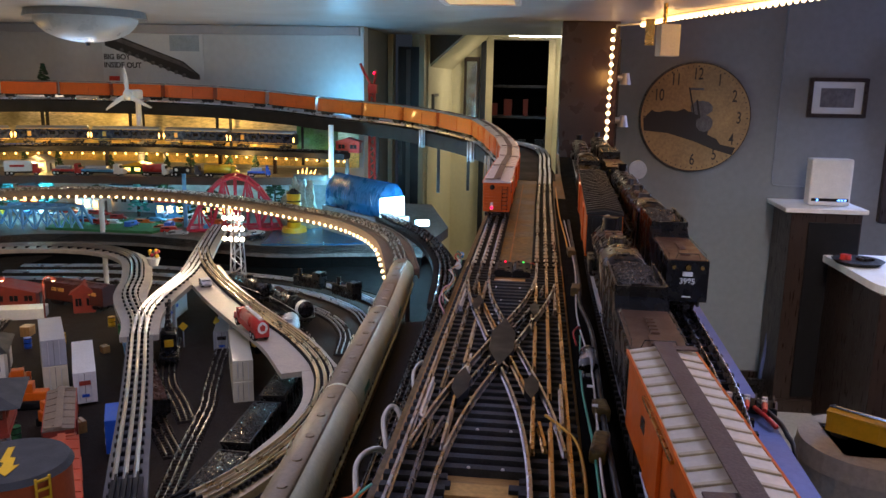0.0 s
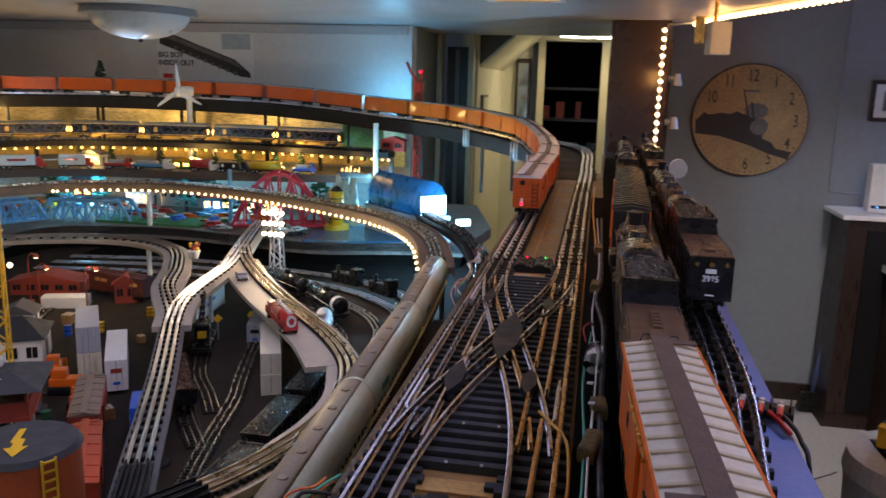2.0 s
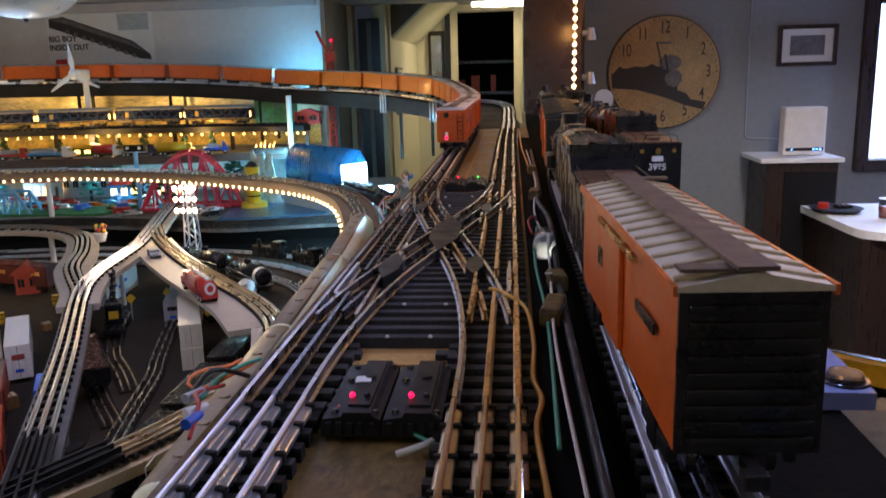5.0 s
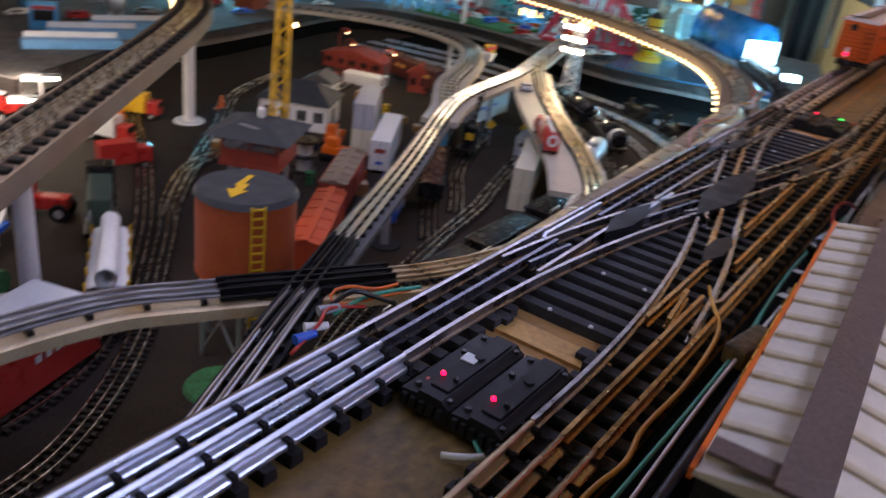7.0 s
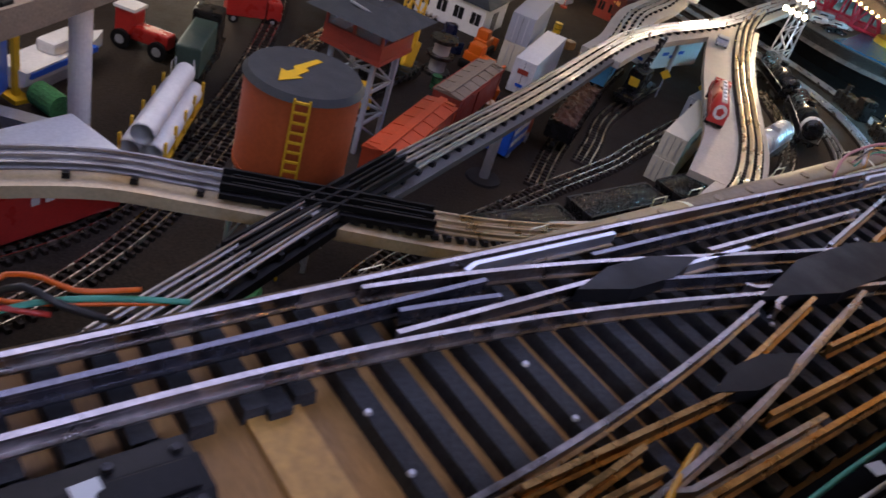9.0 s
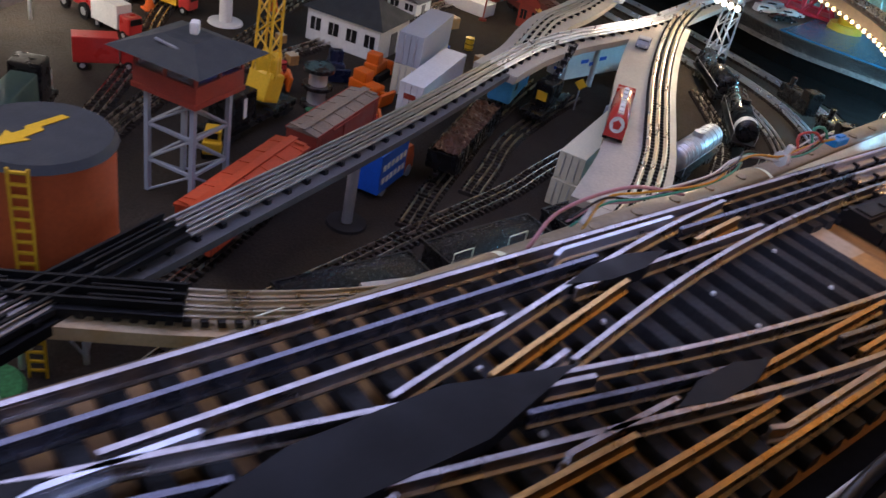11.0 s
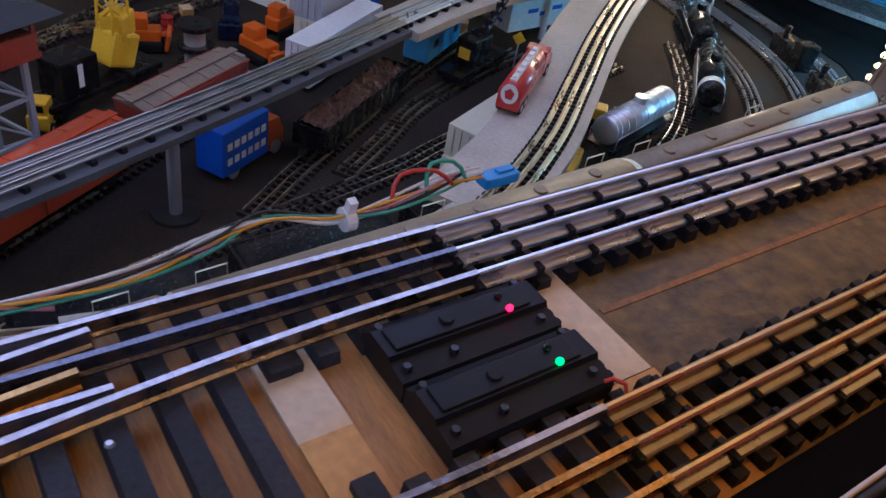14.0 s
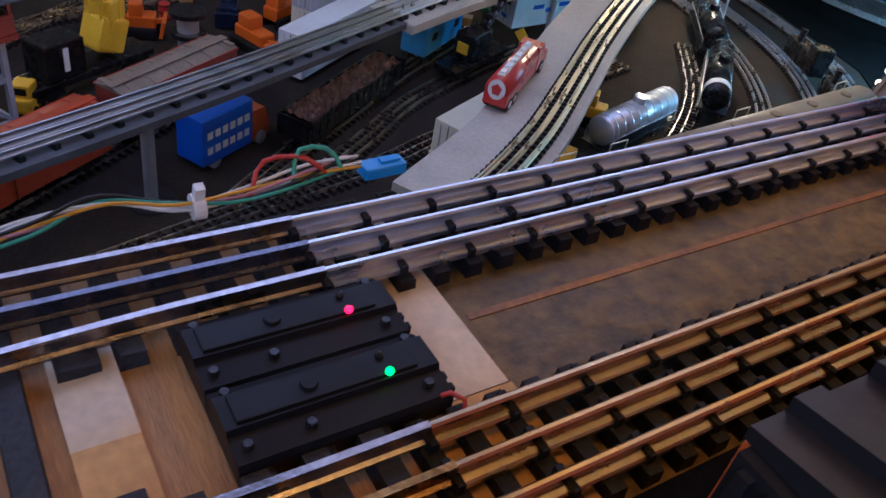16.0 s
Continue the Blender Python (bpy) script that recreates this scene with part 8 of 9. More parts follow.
setting("road_shelf_fascia", bm, mat("brown_fascia", (0.10, 0.055, 0.04), 0.5, 0, 0.15, 12, 0.15), "brown wooden edge of the vehicle shelf")
# shelf of the passenger train
PASS = [Vector(p) for p in ((-2.50, 1.7, 1.378), (-2.80, 2.27, 1.378), (-3.0, 2.69, 1.378), (-3.16, 3.30, 1.378), (-3.10, 3.85, 1.378), (-2.75, 4.28, 1.378), (-2.08, 4.44, 1.378), (-1.55, 4.42, 1.378), (-1.17, 4.37, 1.378), (-0.93, 4.34, 1.378))]
ps_ = thing("train_shelf", "dark narrow shelf carrying the passenger train", "shelf", kind="structure")
bm = BM()
sweep(bm, spline(PASS, 0.05), [(-0.05, -0.0005), (0.05, -0.0005), (0.05, -0.03), (-0.05, -0.03)])
part("shelf_board", bm, "darkfascia", ps_)
for p in spline(PASS, 0.33):
    part("shelf_post", box(BM(), p.x, p.y, 1.2995, 0.018, 0.018, 0.098), "darkwood", ps_)
track("shelf_track", "dark three-rail track on the passenger shelf", PASS, rail="darkrail", profile=RAIL_LOW, tie_pitch=0.03)
amber_bulb = bpy.data.meshes.new("bulb")
b_ = ball(BM(), 0, 0, 0, 0.0062, n=5)
b_.to_mesh(amber_bulb)
b_.free()
amber_bulb.materials.append(M["bulb_y"])
string_light("amber string lights under the passenger shelf", PASS, 0.06, amber_bulb, -0.045, -0.036)
dense_p = spline(PASS, 0.01)
n_p = len(dense_p)
pc = None
for k in range(12):
    i = n_p - 30 - 20 - int(k * 40.5)
    if i < 20:
        break
    a, b = dense_p[i - 13], dense_p[i + 13]
    c = (a + b) / 2
    m = pose(c.x, c.y, 1.378 + 0.0132, 0, 0, heading([a, b], 0))
    pc = passenger_car("navy passenger car with gold stripes and amber lamps", m) if pc is None else (copy_thing(pc, m) and pc)


def tree(label, m, h, crown="foliage", cone=True):
    t = thing("model_tree", label, "model tree", m, "model trees")
    part("trunk", cyl(BM(), (0, 0, 0), (0, 0, h * 0.85), h * 0.045, h * 0.015, 7), "darkwood", t)
    bm = BM()
    for k in range(70):
        f = rnd.random()
        r = h * 0.28 * (1.05 - f) if cone else h * 0.30 * math.sqrt(max(0.05, 1 - (2 * f - 1) ** 2))
        a = rnd.uniform(0, 6.283)
        z = h * (0.14 + 0.86 * f)
        x, y = r * math.cos(a) * rnd.uniform(0.6, 1), r * math.sin(a) * rnd.uniform(0.6, 1)
        bmesh.ops.create_icosphere(bm, subdivisions=1, radius=h * 0.055 * rnd.uniform(0.6, 1.3), matrix=Matrix.Translation((x, y, z)) @ Matrix.Diagonal((1.4, 1.4, 0.7, 1)))
    part("crown", bm, crown, t)
    return t


fir = tree("dark green model fir tree on the shelf", pose(-2.6, 4.35, 1.25), 0.10)
teal = tree("teal frosted model fir tree in the low town", pose(-2.56, 4.16, ZTOWN), 0.23, "teal")
round_tree = tree("dark bushy model tree in the low town", pose(-1.72, 4.05, ZTOWN), 0.16, "foliage", False)
for x, y in ((-2.3, 4.38), (-2.05, 4.30), (-1.95, 4.34), (-1.85, 4.42), (-3.2, 4.0), (-3.25, 3.4), (-3.2, 2.9), (-1.45, 4.36), (-3.1, 2.5), (-2.85, 4.42), (-1.62, 4.40)):
    copy_thing(fir, pose(x, y, 1.25, 0, 0, rnd.uniform(0, 360)) @ Matrix.Scale(rnd.uniform(0.8, 1.25), 4))
for x, y in ((-2.05, 4.18), (-2.77, 4.14), (-3.25, 3.3)):
    copy_thing(teal, pose(x, y, ZTOWN, 0, 0, rnd.uniform(0, 360)) @ Matrix.Scale(rnd.uniform(0.85, 1.0), 4))
for x, y in ((-1.55, 3.98), (-1.95, 4.3), (-2.9, 4.2), (-2.4, 4.38), (-3.3, 2.8), (-1.35, 4.38), (-0.92, 4.45)):
    copy_thing(round_tree, pose(x, y, ZTOWN, 0, 0, rnd.uniform(0, 360)) @ Matrix.Scale(rnd.uniform(0.8, 1.2), 4))
copy_thing(fir, pose(-3.0, 4.90, 1.66) @ Matrix.Scale(1.7, 4))
tagged(part("wall_ledge", box(BM(), -3.0, 4.93, 1.652, 0.3, 0.14, 0.015), "ceiling"), "small white wall ledge with a fir tree", "ledge", kind="structure")


def toy_truck(label, m, cab, load, L=0.20, kind="box"):
    t = thing("toy_truck", label, "toy truck", m, "shelf trucks")
    bm = BM()
    prism(bm, [(L * 0.28, 0.012), (L * 0.5, 0.012), (L * 0.49, 0.032), (L * 0.42, 0.036), (L * 0.39, 0.060), (L * 0.28, 0.062)], -0.024, 0.024)
    c = part("cab", bm, cab, t)
    part("windscreen", box(BM(), L * 0.408, 0, 0.048, 0.002, 0.038, 0.016, 0, -14), "blackplastic", c)
    part("chassis", box(BM(), -L * 0.1, 0, 0.016, L * 0.8, 0.036, 0.008), "blackmetal", t)
    if kind == "tank":
        smooth(part("tank", cyl(BM(), (-L * 0.5, 0, 0.043), (L * 0.25, 0, 0.043), 0.023, n=20), load, t))
    elif kind == "flat":
        part("bed", box(BM(), -L * 0.13, 0, 0.026, L * 0.76, 0.046, 0.012, bev=0.002), load, t)
        part("cargo", box(BM(), -L * 0.13, 0, 0.041, L * 0.5, 0.036, 0.018, bev=0.006), "palegrey", t)
    else:
        part("cargo_box", box(BM(), -L * 0.12, 0, 0.048, L * 0.76, 0.05, 0.054, bev=0.002), load, t)
        for s in (-1, 1):
            part("lettering_bar", box(BM(), -L * 0.14, s * 0.0253, 0.050, L * 0.4, 0.0008, 0.012), cab if cab != load else "white", t)
    wheels(t, (-L * 0.42, -L * 0.30, L * 0.38), 0.023, 0.012)
    return t


sd_ = spline(SHELF, 0.01)
kinds = [("white", "lightblue", "flat", 0.24), ("red", "white", "box", 0.22), ("navy", "palegrey", "flat", 0.17), ("red", "red", "flat", 0.15), ("blue", "blue", "flat", 0.12), ("white", "red", "tank", 0.13), ("red", "white", "box", 0.17), ("yellow", "yellow", "tank", 0.18)]
colour_word = {"white": "white", "red": "red", "navy": "dark blue", "blue": "blue", "yellow": "yellow", "lightblue": "light blue", "palegrey": "grey", "green": "green", "orange": "orange"}
at = 40
k = 0
while at < len(sd_) - 40:
    cab, load, kd, L = kinds[(k * 5 + k // 8) % 8]
    p, s = sd_[at], sides(sd_)[at]
    q = p + s * 0.055
    toy_truck("%s toy truck with a %s %s on the shelf" % (colour_word[cab], colour_word[load], {"box": "box body", "flat": "flat bed", "tank": "round tank"}[kd]), pose(q.x, q.y, 1.25, 0, 0, heading(sd_, at) + rnd.uniform(-3, 3)), cab, load, L, kd)
    at += int((L + rnd.uniform(0.02, 0.05)) * 100)
    k += 1
at = 50
while at < len(sd_) - 60:
    c = rnd.choice(("white", "red", "blue", "yellow", "navy", "palegrey", "orange"))
    p, s = sd_[at], sides(sd_)[at]
    q = p + s * rnd.uniform(0.13, 0.16)
    toy_car("small %s toy car behind the trucks" % colour_word[c], pose(q.x, q.y, 1.25, 0, 0, heading(sd_, at) + rnd.choice((0, 180, 8))), c, rnd.uniform(0.08, 0.11), rnd.random() < 0.5)
    at += rnd.randint(17, 26)


# buildings of the low town and the shelf
def town_house(label, x, y, a, w, d, h, wall, roof, lit=True, z=ZTOWN):
    return house("town_house", label, pose(x, y, z, 0, 0, a), w, d, h, wall, roof, min(w, d) * 0.35, False, lit, "town buildings")


town_house("red brick model house with lit windows", -2.74, 4.3, 5, 0.12, 0.09, 0.14, "brick", "tanktop")
town_house("white model shop with lit windows", -2.35, 4.25, -8, 0.16, 0.10, 0.10, "white", "red")
town_house("pale blue model store with a red roof", -1.86, 4.20, 4, 0.16, 0.10, 0.09, "lightblue", "red")
town_house("white model diner with a red roof", -1.62, 4.25, 10, 0.18, 0.09, 0.08, "white", "red")
town_house("grey model mill with dark roof", -2.15, 4.36, 0, 0.26, 0.10, 0.15, "palegrey", "tanktop", False)
town_house("white model house on the shelf with lit windows", -2.62, 4.22, 0, 0.11, 0.08, 0.06, "white", "greyboard", True, 1.25)
town_house("green model station on the shelf", -2.05, 4.22, 2, 0.16, 0.06, 0.045, "green", "yellow", True, 1.25)
town_house("orange model engine house beside the girder", -2.62, 2.93, 100, 0.18, 0.10, 0.13, "tankorange", "brick", False)
town_house("white model house in the side town", -3.2, 2.5, 90, 0.14, 0.10, 0.10, "white", "tanktop")
town_house("pale model warehouse in the side town", -3.25, 2.15, 95, 0.2, 0.12, 0.13, "beige", "greyboard")
town_house("small red model building on the shelf end", -0.935, 4.40, 0, 0.13, 0.06, 0.06, "red", "red", False, 1.379)
for x, y, a, c, vn in ((-1.30, 3.70, 60, "white", True), (-1.22, 3.68, 60, "blackpaint", False), (-1.26, 3.80, 60, "white", False), (-1.33, 3.80, 60, "palegrey", True), (-1.68, 3.78, 20, "red", True), (-1.75, 3.85, 10, "orange", False), (-1.62, 3.72, 15, "palegrey", False), (-2.05, 3.90, 5, "white", True), (-2.2, 3.92, 0, "red", False), (-1.9, 3.95, 8, "orange", True), (-2.5, 2.75, 80, "blue", False), (-2.55, 2.52, 85, "white", True), (-2.62, 2.36, 60, "palegrey", False), (-2.7, 2.75, 90, "red", True), (-2.45, 2.35, 70, "lightblue", True)):
    toy_car("small %s toy %s in the low town" % ({"blackpaint": "black"}.get(c) or colour_word[c], "van" if vn else "car"), pose(x, y, ZTOWN, 0, 0, a), c, 0.10, vn)
bus = thing("toy_bus", "red and white toy bus in the side town", "toy bus", pose(-3.05, 2.95, ZTOWN, 0, 0, 70))
part("body", box(BM(), 0, 0, 0.035, 0.22, 0.05, 0.046, bev=0.006), "white", bus)
part("roof", box(BM(), 0, 0, 0.062, 0.216, 0.046, 0.010, bev=0.004), "red", bus)
for s in (-1, 1):
    part("window_band", box(BM(), 0, s * 0.0252, 0.043, 0.20, 0.001, 0.014), "blackplastic", bus)
wheels(bus, (-0.07, 0.07), 0.025, 0.012)
for i, (x, y, r) in enumerate(((-2.72, 2.62, 0.05), (-2.60, 2.20, 0.04))):
    t = thing("chrome_tank", "round chrome storage tank in the side town", "model tank", pose(x, y, ZTOWN), "chrome tanks")
    smooth(part("dome", ball(BM(), 0, 0, r + 0.02, r, n=16), "steel", t))
    for k in range(4):
        a = math.pi / 2 * k + 0.4
        part("leg", cyl(BM(), (r * 0.8 * math.cos(a), r * 0.8 * math.sin(a), 0), (r * 0.8 * math.cos(a), r * 0.8 * math.sin(a), r + 0.02), 0.004, n=6), "steel", t)
for i, (x, y, a) in enumerate(((-2.32, 1.92, 66), (-2.22, 1.78, 66), (-2.38, 2.12, 72))):
    t = thing("dock_platform", "pale blue lit platform at the town edge", "model platform", pose(x, y, ZTOWN, 0, 0, a), "dock platforms")
    part("slab", box(BM(), 0, 0, 0.016, 0.30, 0.05, 0.03, bev=0.004), "paleblue", t)
    part("rail", box(BM(), 0, 0.02, 0.04, 0.28, 0.004, 0.018), "white", t)
bm = BM()
prism(bm, [(-2.3, 3.72), (-1.75, 3.72), (-1.7, 3.95), (-1.9, 4.05), (-2.35, 4.0)], ZTOWN, ZTOWN + 0.012, "z")
tagged(part("grass_field", bm, "green"), "bright green grass field in the low town", "grass", kind="structure")
bm = BM()
prism(bm, [(-1.15, 3.56), (-0.82, 3.635), (-0.70, 3.70), (-0.78, 4.15), (-1.05, 4.10), (-1.22, 3.95), (-1.17, 3.72)], ZTOWN, ZTOWN + 0.006, "z")
tagged(part("pond", bm, "water"), "rippled bright blue pond in the low town", "pond", kind="structure")


# bridges
def truss_bridge(label, m, L, H, material, arch=False, W=0.11):
    t = thing("truss_bridge", label, "model bridge", m, "truss bridges")
    n = 8
    for s in (-1, 1):
        y = s * W / 2

        def top(k):
            f = k / n
            return H * (1 - (2 * f - 1) ** 2) * 1.0 + 0.012 if arch else (H if 0 < k < n else 0.012)
        for k in range(n):
            x0, x1 = -L / 2 + L * k / n, -L / 2 + L * (k + 1) / n
            part("top_chord", cyl(BM(), (x0, y, top(k)), (x1, y, top(k + 1)), 0.0085, n=6), material, t)
            if 0 < k:
                part("upright", cyl(BM(), (x0, y, 0.012), (x0, y, top(k)), 0.005, n=6), material, t)
            if 0 < k < n - 1 or arch:
                part("brace", cyl(BM(), (x0, y, top(k)) if k % 2 else (x0, y, 0.012), (x1, y, 0.012) if k % 2 else (x1, y, top(k + 1)), 0.0045, n=6), material, t)
        part("bottom_chord", cyl(BM(), (-L / 2, y, 0.012), (L / 2, y, 0.012), 0.0075, n=6), material, t)
    for k in range(2, n - 1):
        x0 = -L / 2 + L * k / n
        z = H * (1 - (2 * k / n - 1) ** 2) + 0.012 if arch else H
        part("cross_beam", cyl(BM(), (x0, -W / 2, z), (x0, W / 2, z), 0.005, n=6), material, t)
    part("deck", box(BM(), 0, 0, 0.006, L, W - 0.01, 0.01), material, t)
    return t


truss_bridge("crimson steel arch bridge with lattice sides", pose(-1.40, 3.92, ZTOWN, 0, 0, 18), 0.46, 0.26, "crimson", True, 0.14)
truss_bridge("pale blue steel truss bridge in the low town", pose(-2.36, 3.78, ZTOWN - 0.02, 0, 0, 3), 0.50, 0.125, "paleblue")
truss_bridge("pale blue steel truss bridge at the town corner", pose(-2.72, 3.55, ZTOWN - 0.01, 0, 0, 60), 0.44, 0.11, "paleblue")

# silo in a rock pool
rk = thing("rock_arch", "pale painted rock arch beside the pond", "model rock", pose(-1.10, 4.03, ZTOWN))
bm = BM()
bmesh.ops.create_icosphere(bm, subdivisions=4, radius=0.13)
for v in bm.verts:
    n_ = 0.75 + 0.22 * math.sin(9 * v.co.x / 0.13 + 4 * v.co.z / 0.13) * math.cos(7 * v.co.y / 0.13) + rnd.uniform(-0.05, 0.05)
    v.co = Vector((v.co.x * n_, v.co.y * n_ * 0.6, max(0, v.co.z) * n_ * 2.2))
part("rock", bm, mat("pale_rock", (0.34, 0.36, 0.30), 0.9, 0, 0.4, 20, 1.0, 0.5, (0.12, 0.15, 0.10)), rk)
si = thing("yellow_silo", "yellow cylindrical silo with black bands at the pond", "model silo", pose(-1.095, 3.90, ZTOWN + 0.006))
smooth(part("shell", cyl(BM(), (0, 0, 0), (0, 0, 0.19), 0.034, n=28), "yellow", si))
for z in (0.0, 0.05, 0.10, 0.15):
    part("band", cyl(BM(), (0, 0, z), (0, 0, z + 0.006), 0.0352, n=28), "blackpaint", si)
part("cap", cyl(BM(), (0, 0, 0.19), (0, 0, 0.215), 0.036, 0.008, 28), "graphite", si)
part("foot", cyl(BM(), (0, 0, 0), (0, 0, 0.022), 0.062, 0.058, 28), "yellow", si)

# hut with its lit end
hu = thing("quonset_hut", "ribbed blue half-round hut with a brightly lit end", "model building", pose(-0.737, 3.875, 1.150, 0, 0, -45.4))
prof = [(0.072 * math.cos(math.pi * k / 16), 0.05 + 0.105 * math.sin(math.pi * k / 16)) for k in range(17)]
bm = BM()
prism(bm, [(0.072, 0)] + prof + [(-0.072, 0)], -0.245, 0.24, "x")
smooth(part("vault", bm, "hutblue", hu))
for k in range(24):
    bm = BM()
    x = -0.24 + 0.0205 * k
    prism(bm, [(a * 1.03, 0.05 + (b - 0.05) * 1.03) for a, b in prof] + [(-0.070, 0.05), (0.070, 0.05)], x, x + 0.005, "x")
    part("rib", bm, "hutblue", hu)
bm = BM()
prism(bm, [(0.067, 0.004), (0.067, 0.092), (-0.067, 0.092), (-0.067, 0.004)], 0.2405, 0.244, "x")
part("lit_end", bm, "litblue", hu, "bright white lit end")
pl_ = thing("concrete_ramp", "grey concrete retaining wall under the hut", "model wall", pose(-0.737, 3.875, ZTOWN, 0, 0, -45.4))
part("wall", box(BM(), 0, 0, 0.0645, 0.52, 0.17, 0.129, bev=0.003), "palegrey", pl_)
lb_ = thing("flood_lamp", "glaring blue-white flood lamp beside the hut", "model lamp", pose(-0.415, 3.63, 1.10))
part("head", box(BM(), 0, 0, 0.04, 0.06, 0.03, 0.026, 30, bev=0.004), "litblue", lb_, "glaring lamp head")
part("stem", cyl(BM(), (0, 0.02, -0.08), (0, 0.02, 0.03), 0.005, n=8), "graphite", lb_)

# wind turbine
wt_ = thing("wind_turbine", "white model wind turbine with three blades", "model wind turbine", pose(-2.17, 4.43, 1.25))
part("tower", cyl(BM(), (0, 0.05, 0), (0, 0.05, 0.41), 0.020, 0.014, 16), "white", wt_)
part("nacelle", box(BM(), 0, 0.0, 0.415, 0.06, 0.12, 0.055, bev=0.014), "white", wt_)
smooth(part("hub", ball(BM(), 0, -0.065, 0.415, 0.026, n=12), "white", wt_))
for a in (94, 214, 334):
    bm = BM()
    prism(bm, [(0.015, -0.012), (0.06, -0.016), (0.15, -0.006), (0.155, 0.002), (0.06, 0.008), (0.015, 0.008)], -0.003, 0.003)
    bm.transform(Matrix.Translation((0, -0.07, 0.415)) @ Matrix.Rotation(math.radians(-a), 4, "Y"))
    part("blade", bm, "white", wt_)

# red tower crane, white post, signal gantry
tc = thing("tower_crane", "red lattice model tower crane with a beacon", "model crane", pose(-0.83, 4.52, ZTOWN))
bm = BM()
for a in (-1, 1):
    for b in (-1, 1):
        cyl(bm, (a * 0.018, b * 0.018, 0), (a * 0.014, b * 0.014, 0.68), 0.004, n=6)
for k in range(20):
    z = 0.034 * k
    s = 1 if k % 2 else -1
    for b in (-1, 1):
        cyl(bm, (s * 0.017, b * 0.017, z), (-s * 0.017, b * 0.017, z + 0.034), 0.0025, n=5)
        cyl(bm, (b * 0.017, s * 0.017, z), (b * 0.017, -s * 0.017, z + 0.034), 0.0025, n=5)
part("mast", bm, "red", tc)
part("cab", box(BM(), 0.004, 0, 0.70, 0.05, 0.045, 0.05, bev=0.004), "red", tc)
part("jib", pipe(BM(), [(-0.005, 0, 0.72), (-0.04, 0, 0.78), (-0.065, 0, 0.835)], 0.008), "red", tc)
part("counter_mast", pipe(BM(), [(0.01, 0, 0.72), (0.025, 0, 0.80)], 0.007), "red", tc)
part("beacon", ball(BM(), 0.012, 0, 0.785, 0.008, n=6), "led_r", tc, "lit red beacon")
post("plain white post beside the hill picture", -1.007, 4.30, 1.25, 1.53, 0.014, "white")
sgn = thing("signal_gantry", "black signal gantry on a pale lattice mast", "model signal", pose(-1.67, 3.93, ZTOWN))
part("mast", cyl(BM(), (0, 0, 0), (0, 0, 0.28), 0.011, n=8), "paleblue", sgn)
part("head", box(BM(), 0, 0, 0.29, 0.10, 0.03, 0.032, bev=0.003), "blackplastic", sgn)
for x in (-0.03, 0.03):
    part("lens", cyl(BM(), (x, -0.0155, 0.292), (x, -0.018, 0.292), 0.008, n=12), "white", sgn)
# flames of a model fire
fl = thing("model_bonfire", "glowing amber model fire near the shelf end", "model fire", pose(-1.09, 4.19, 1.25))
for k in range(5):
    part("flame", cyl(BM(), (-0.07 + 0.022 * k, 0.01 * (k % 2), 0.03), (-0.066 + 0.024 * k, 0, 0.048 + 0.008 * (k % 3) + (0.025 if k > 4 else 0)), 0.005, 0.001, 8), "bulb_y", fl)
part("hearth", box(BM(), 0, 0, 0.015, 0.18, 0.05, 0.03, bev=0.01), "rock", fl)

# yellow hut where the girder turns
yh = thing("girder_hut", "orange-yellow wooden hut with a grey gable roof", "model building", pose(-2.24, 2.40, 1.215, 0, 0, 35))
part("wall", box(BM(), 0, 0, 0.05, 0.12, 0.11, 0.10), "tankorange", yh)
bm = BM()
prism(bm, [(-0.075, 0.095), (0.075, 0.095), (0.0, 0.155)], -0.07, 0.07)
part("roof", bm, "greyboard", yh, "grey gable roof")
part("window", box(BM(), 0, -0.0555, 0.06, 0.035, 0.002, 0.035), "blackplastic", yh)
tagged(part("hut_bracket", box(BM(), -2.24, 2.40, 1.2, 0.12, 0.11, 0.028, 35), "girder"), "weathered bracket under the yellow hut", "bracket")

# floodlight tower of the yard with three rows of lamps
ft = thing("floodlight_tower", "steel lattice tower with rows of glaring floodlights", "model lamp", pose(-1.085, 3.11, ZY))
bm = BM()
for a in (-1, 1):
    for b in (-1, 1):
        cyl(bm, (a * 0.026, b * 0.026, 0), (a * 0.014, b * 0.014, 0.33), 0.003, n=6)
for k in range(8):
    s = 1 if k % 2 else -1
    w = 0.026 - 0.0015 * k
    for b in (-1, 1):
        cyl(bm, (s * w, b * w, 0.04 * k), (-s * w, b * w, 0.04 * k + 0.04), 0.002, n=5)
        cyl(bm, (b * w, s * w, 0.04 * k), (b * w, -s * w, 0.04 * k + 0.04), 0.002, n=5)
part("lattice", bm, "steel", ft)
for r in range(3):
    part("lamp_bar", box(BM(), 0, -0.018, 0.225 + 0.042 * r, 0.09, 0.008, 0.008), "graphite", ft)
    for c in range(4):
        h = part("lamp_head", cyl(BM(), (-0.036 + 0.024 * c, -0.018, 0.235 + 0.042 * r), (-0.036 + 0.024 * c, -0.036, 0.232 + 0.042 * r), 0.006, 0.0105, 12), "graphite", ft)
        part("bulb", ball(BM(), -0.036 + 0.024 * c, -0.036, 0.232 + 0.042 * r, 0.0088, n=6), "bulb_f", h)
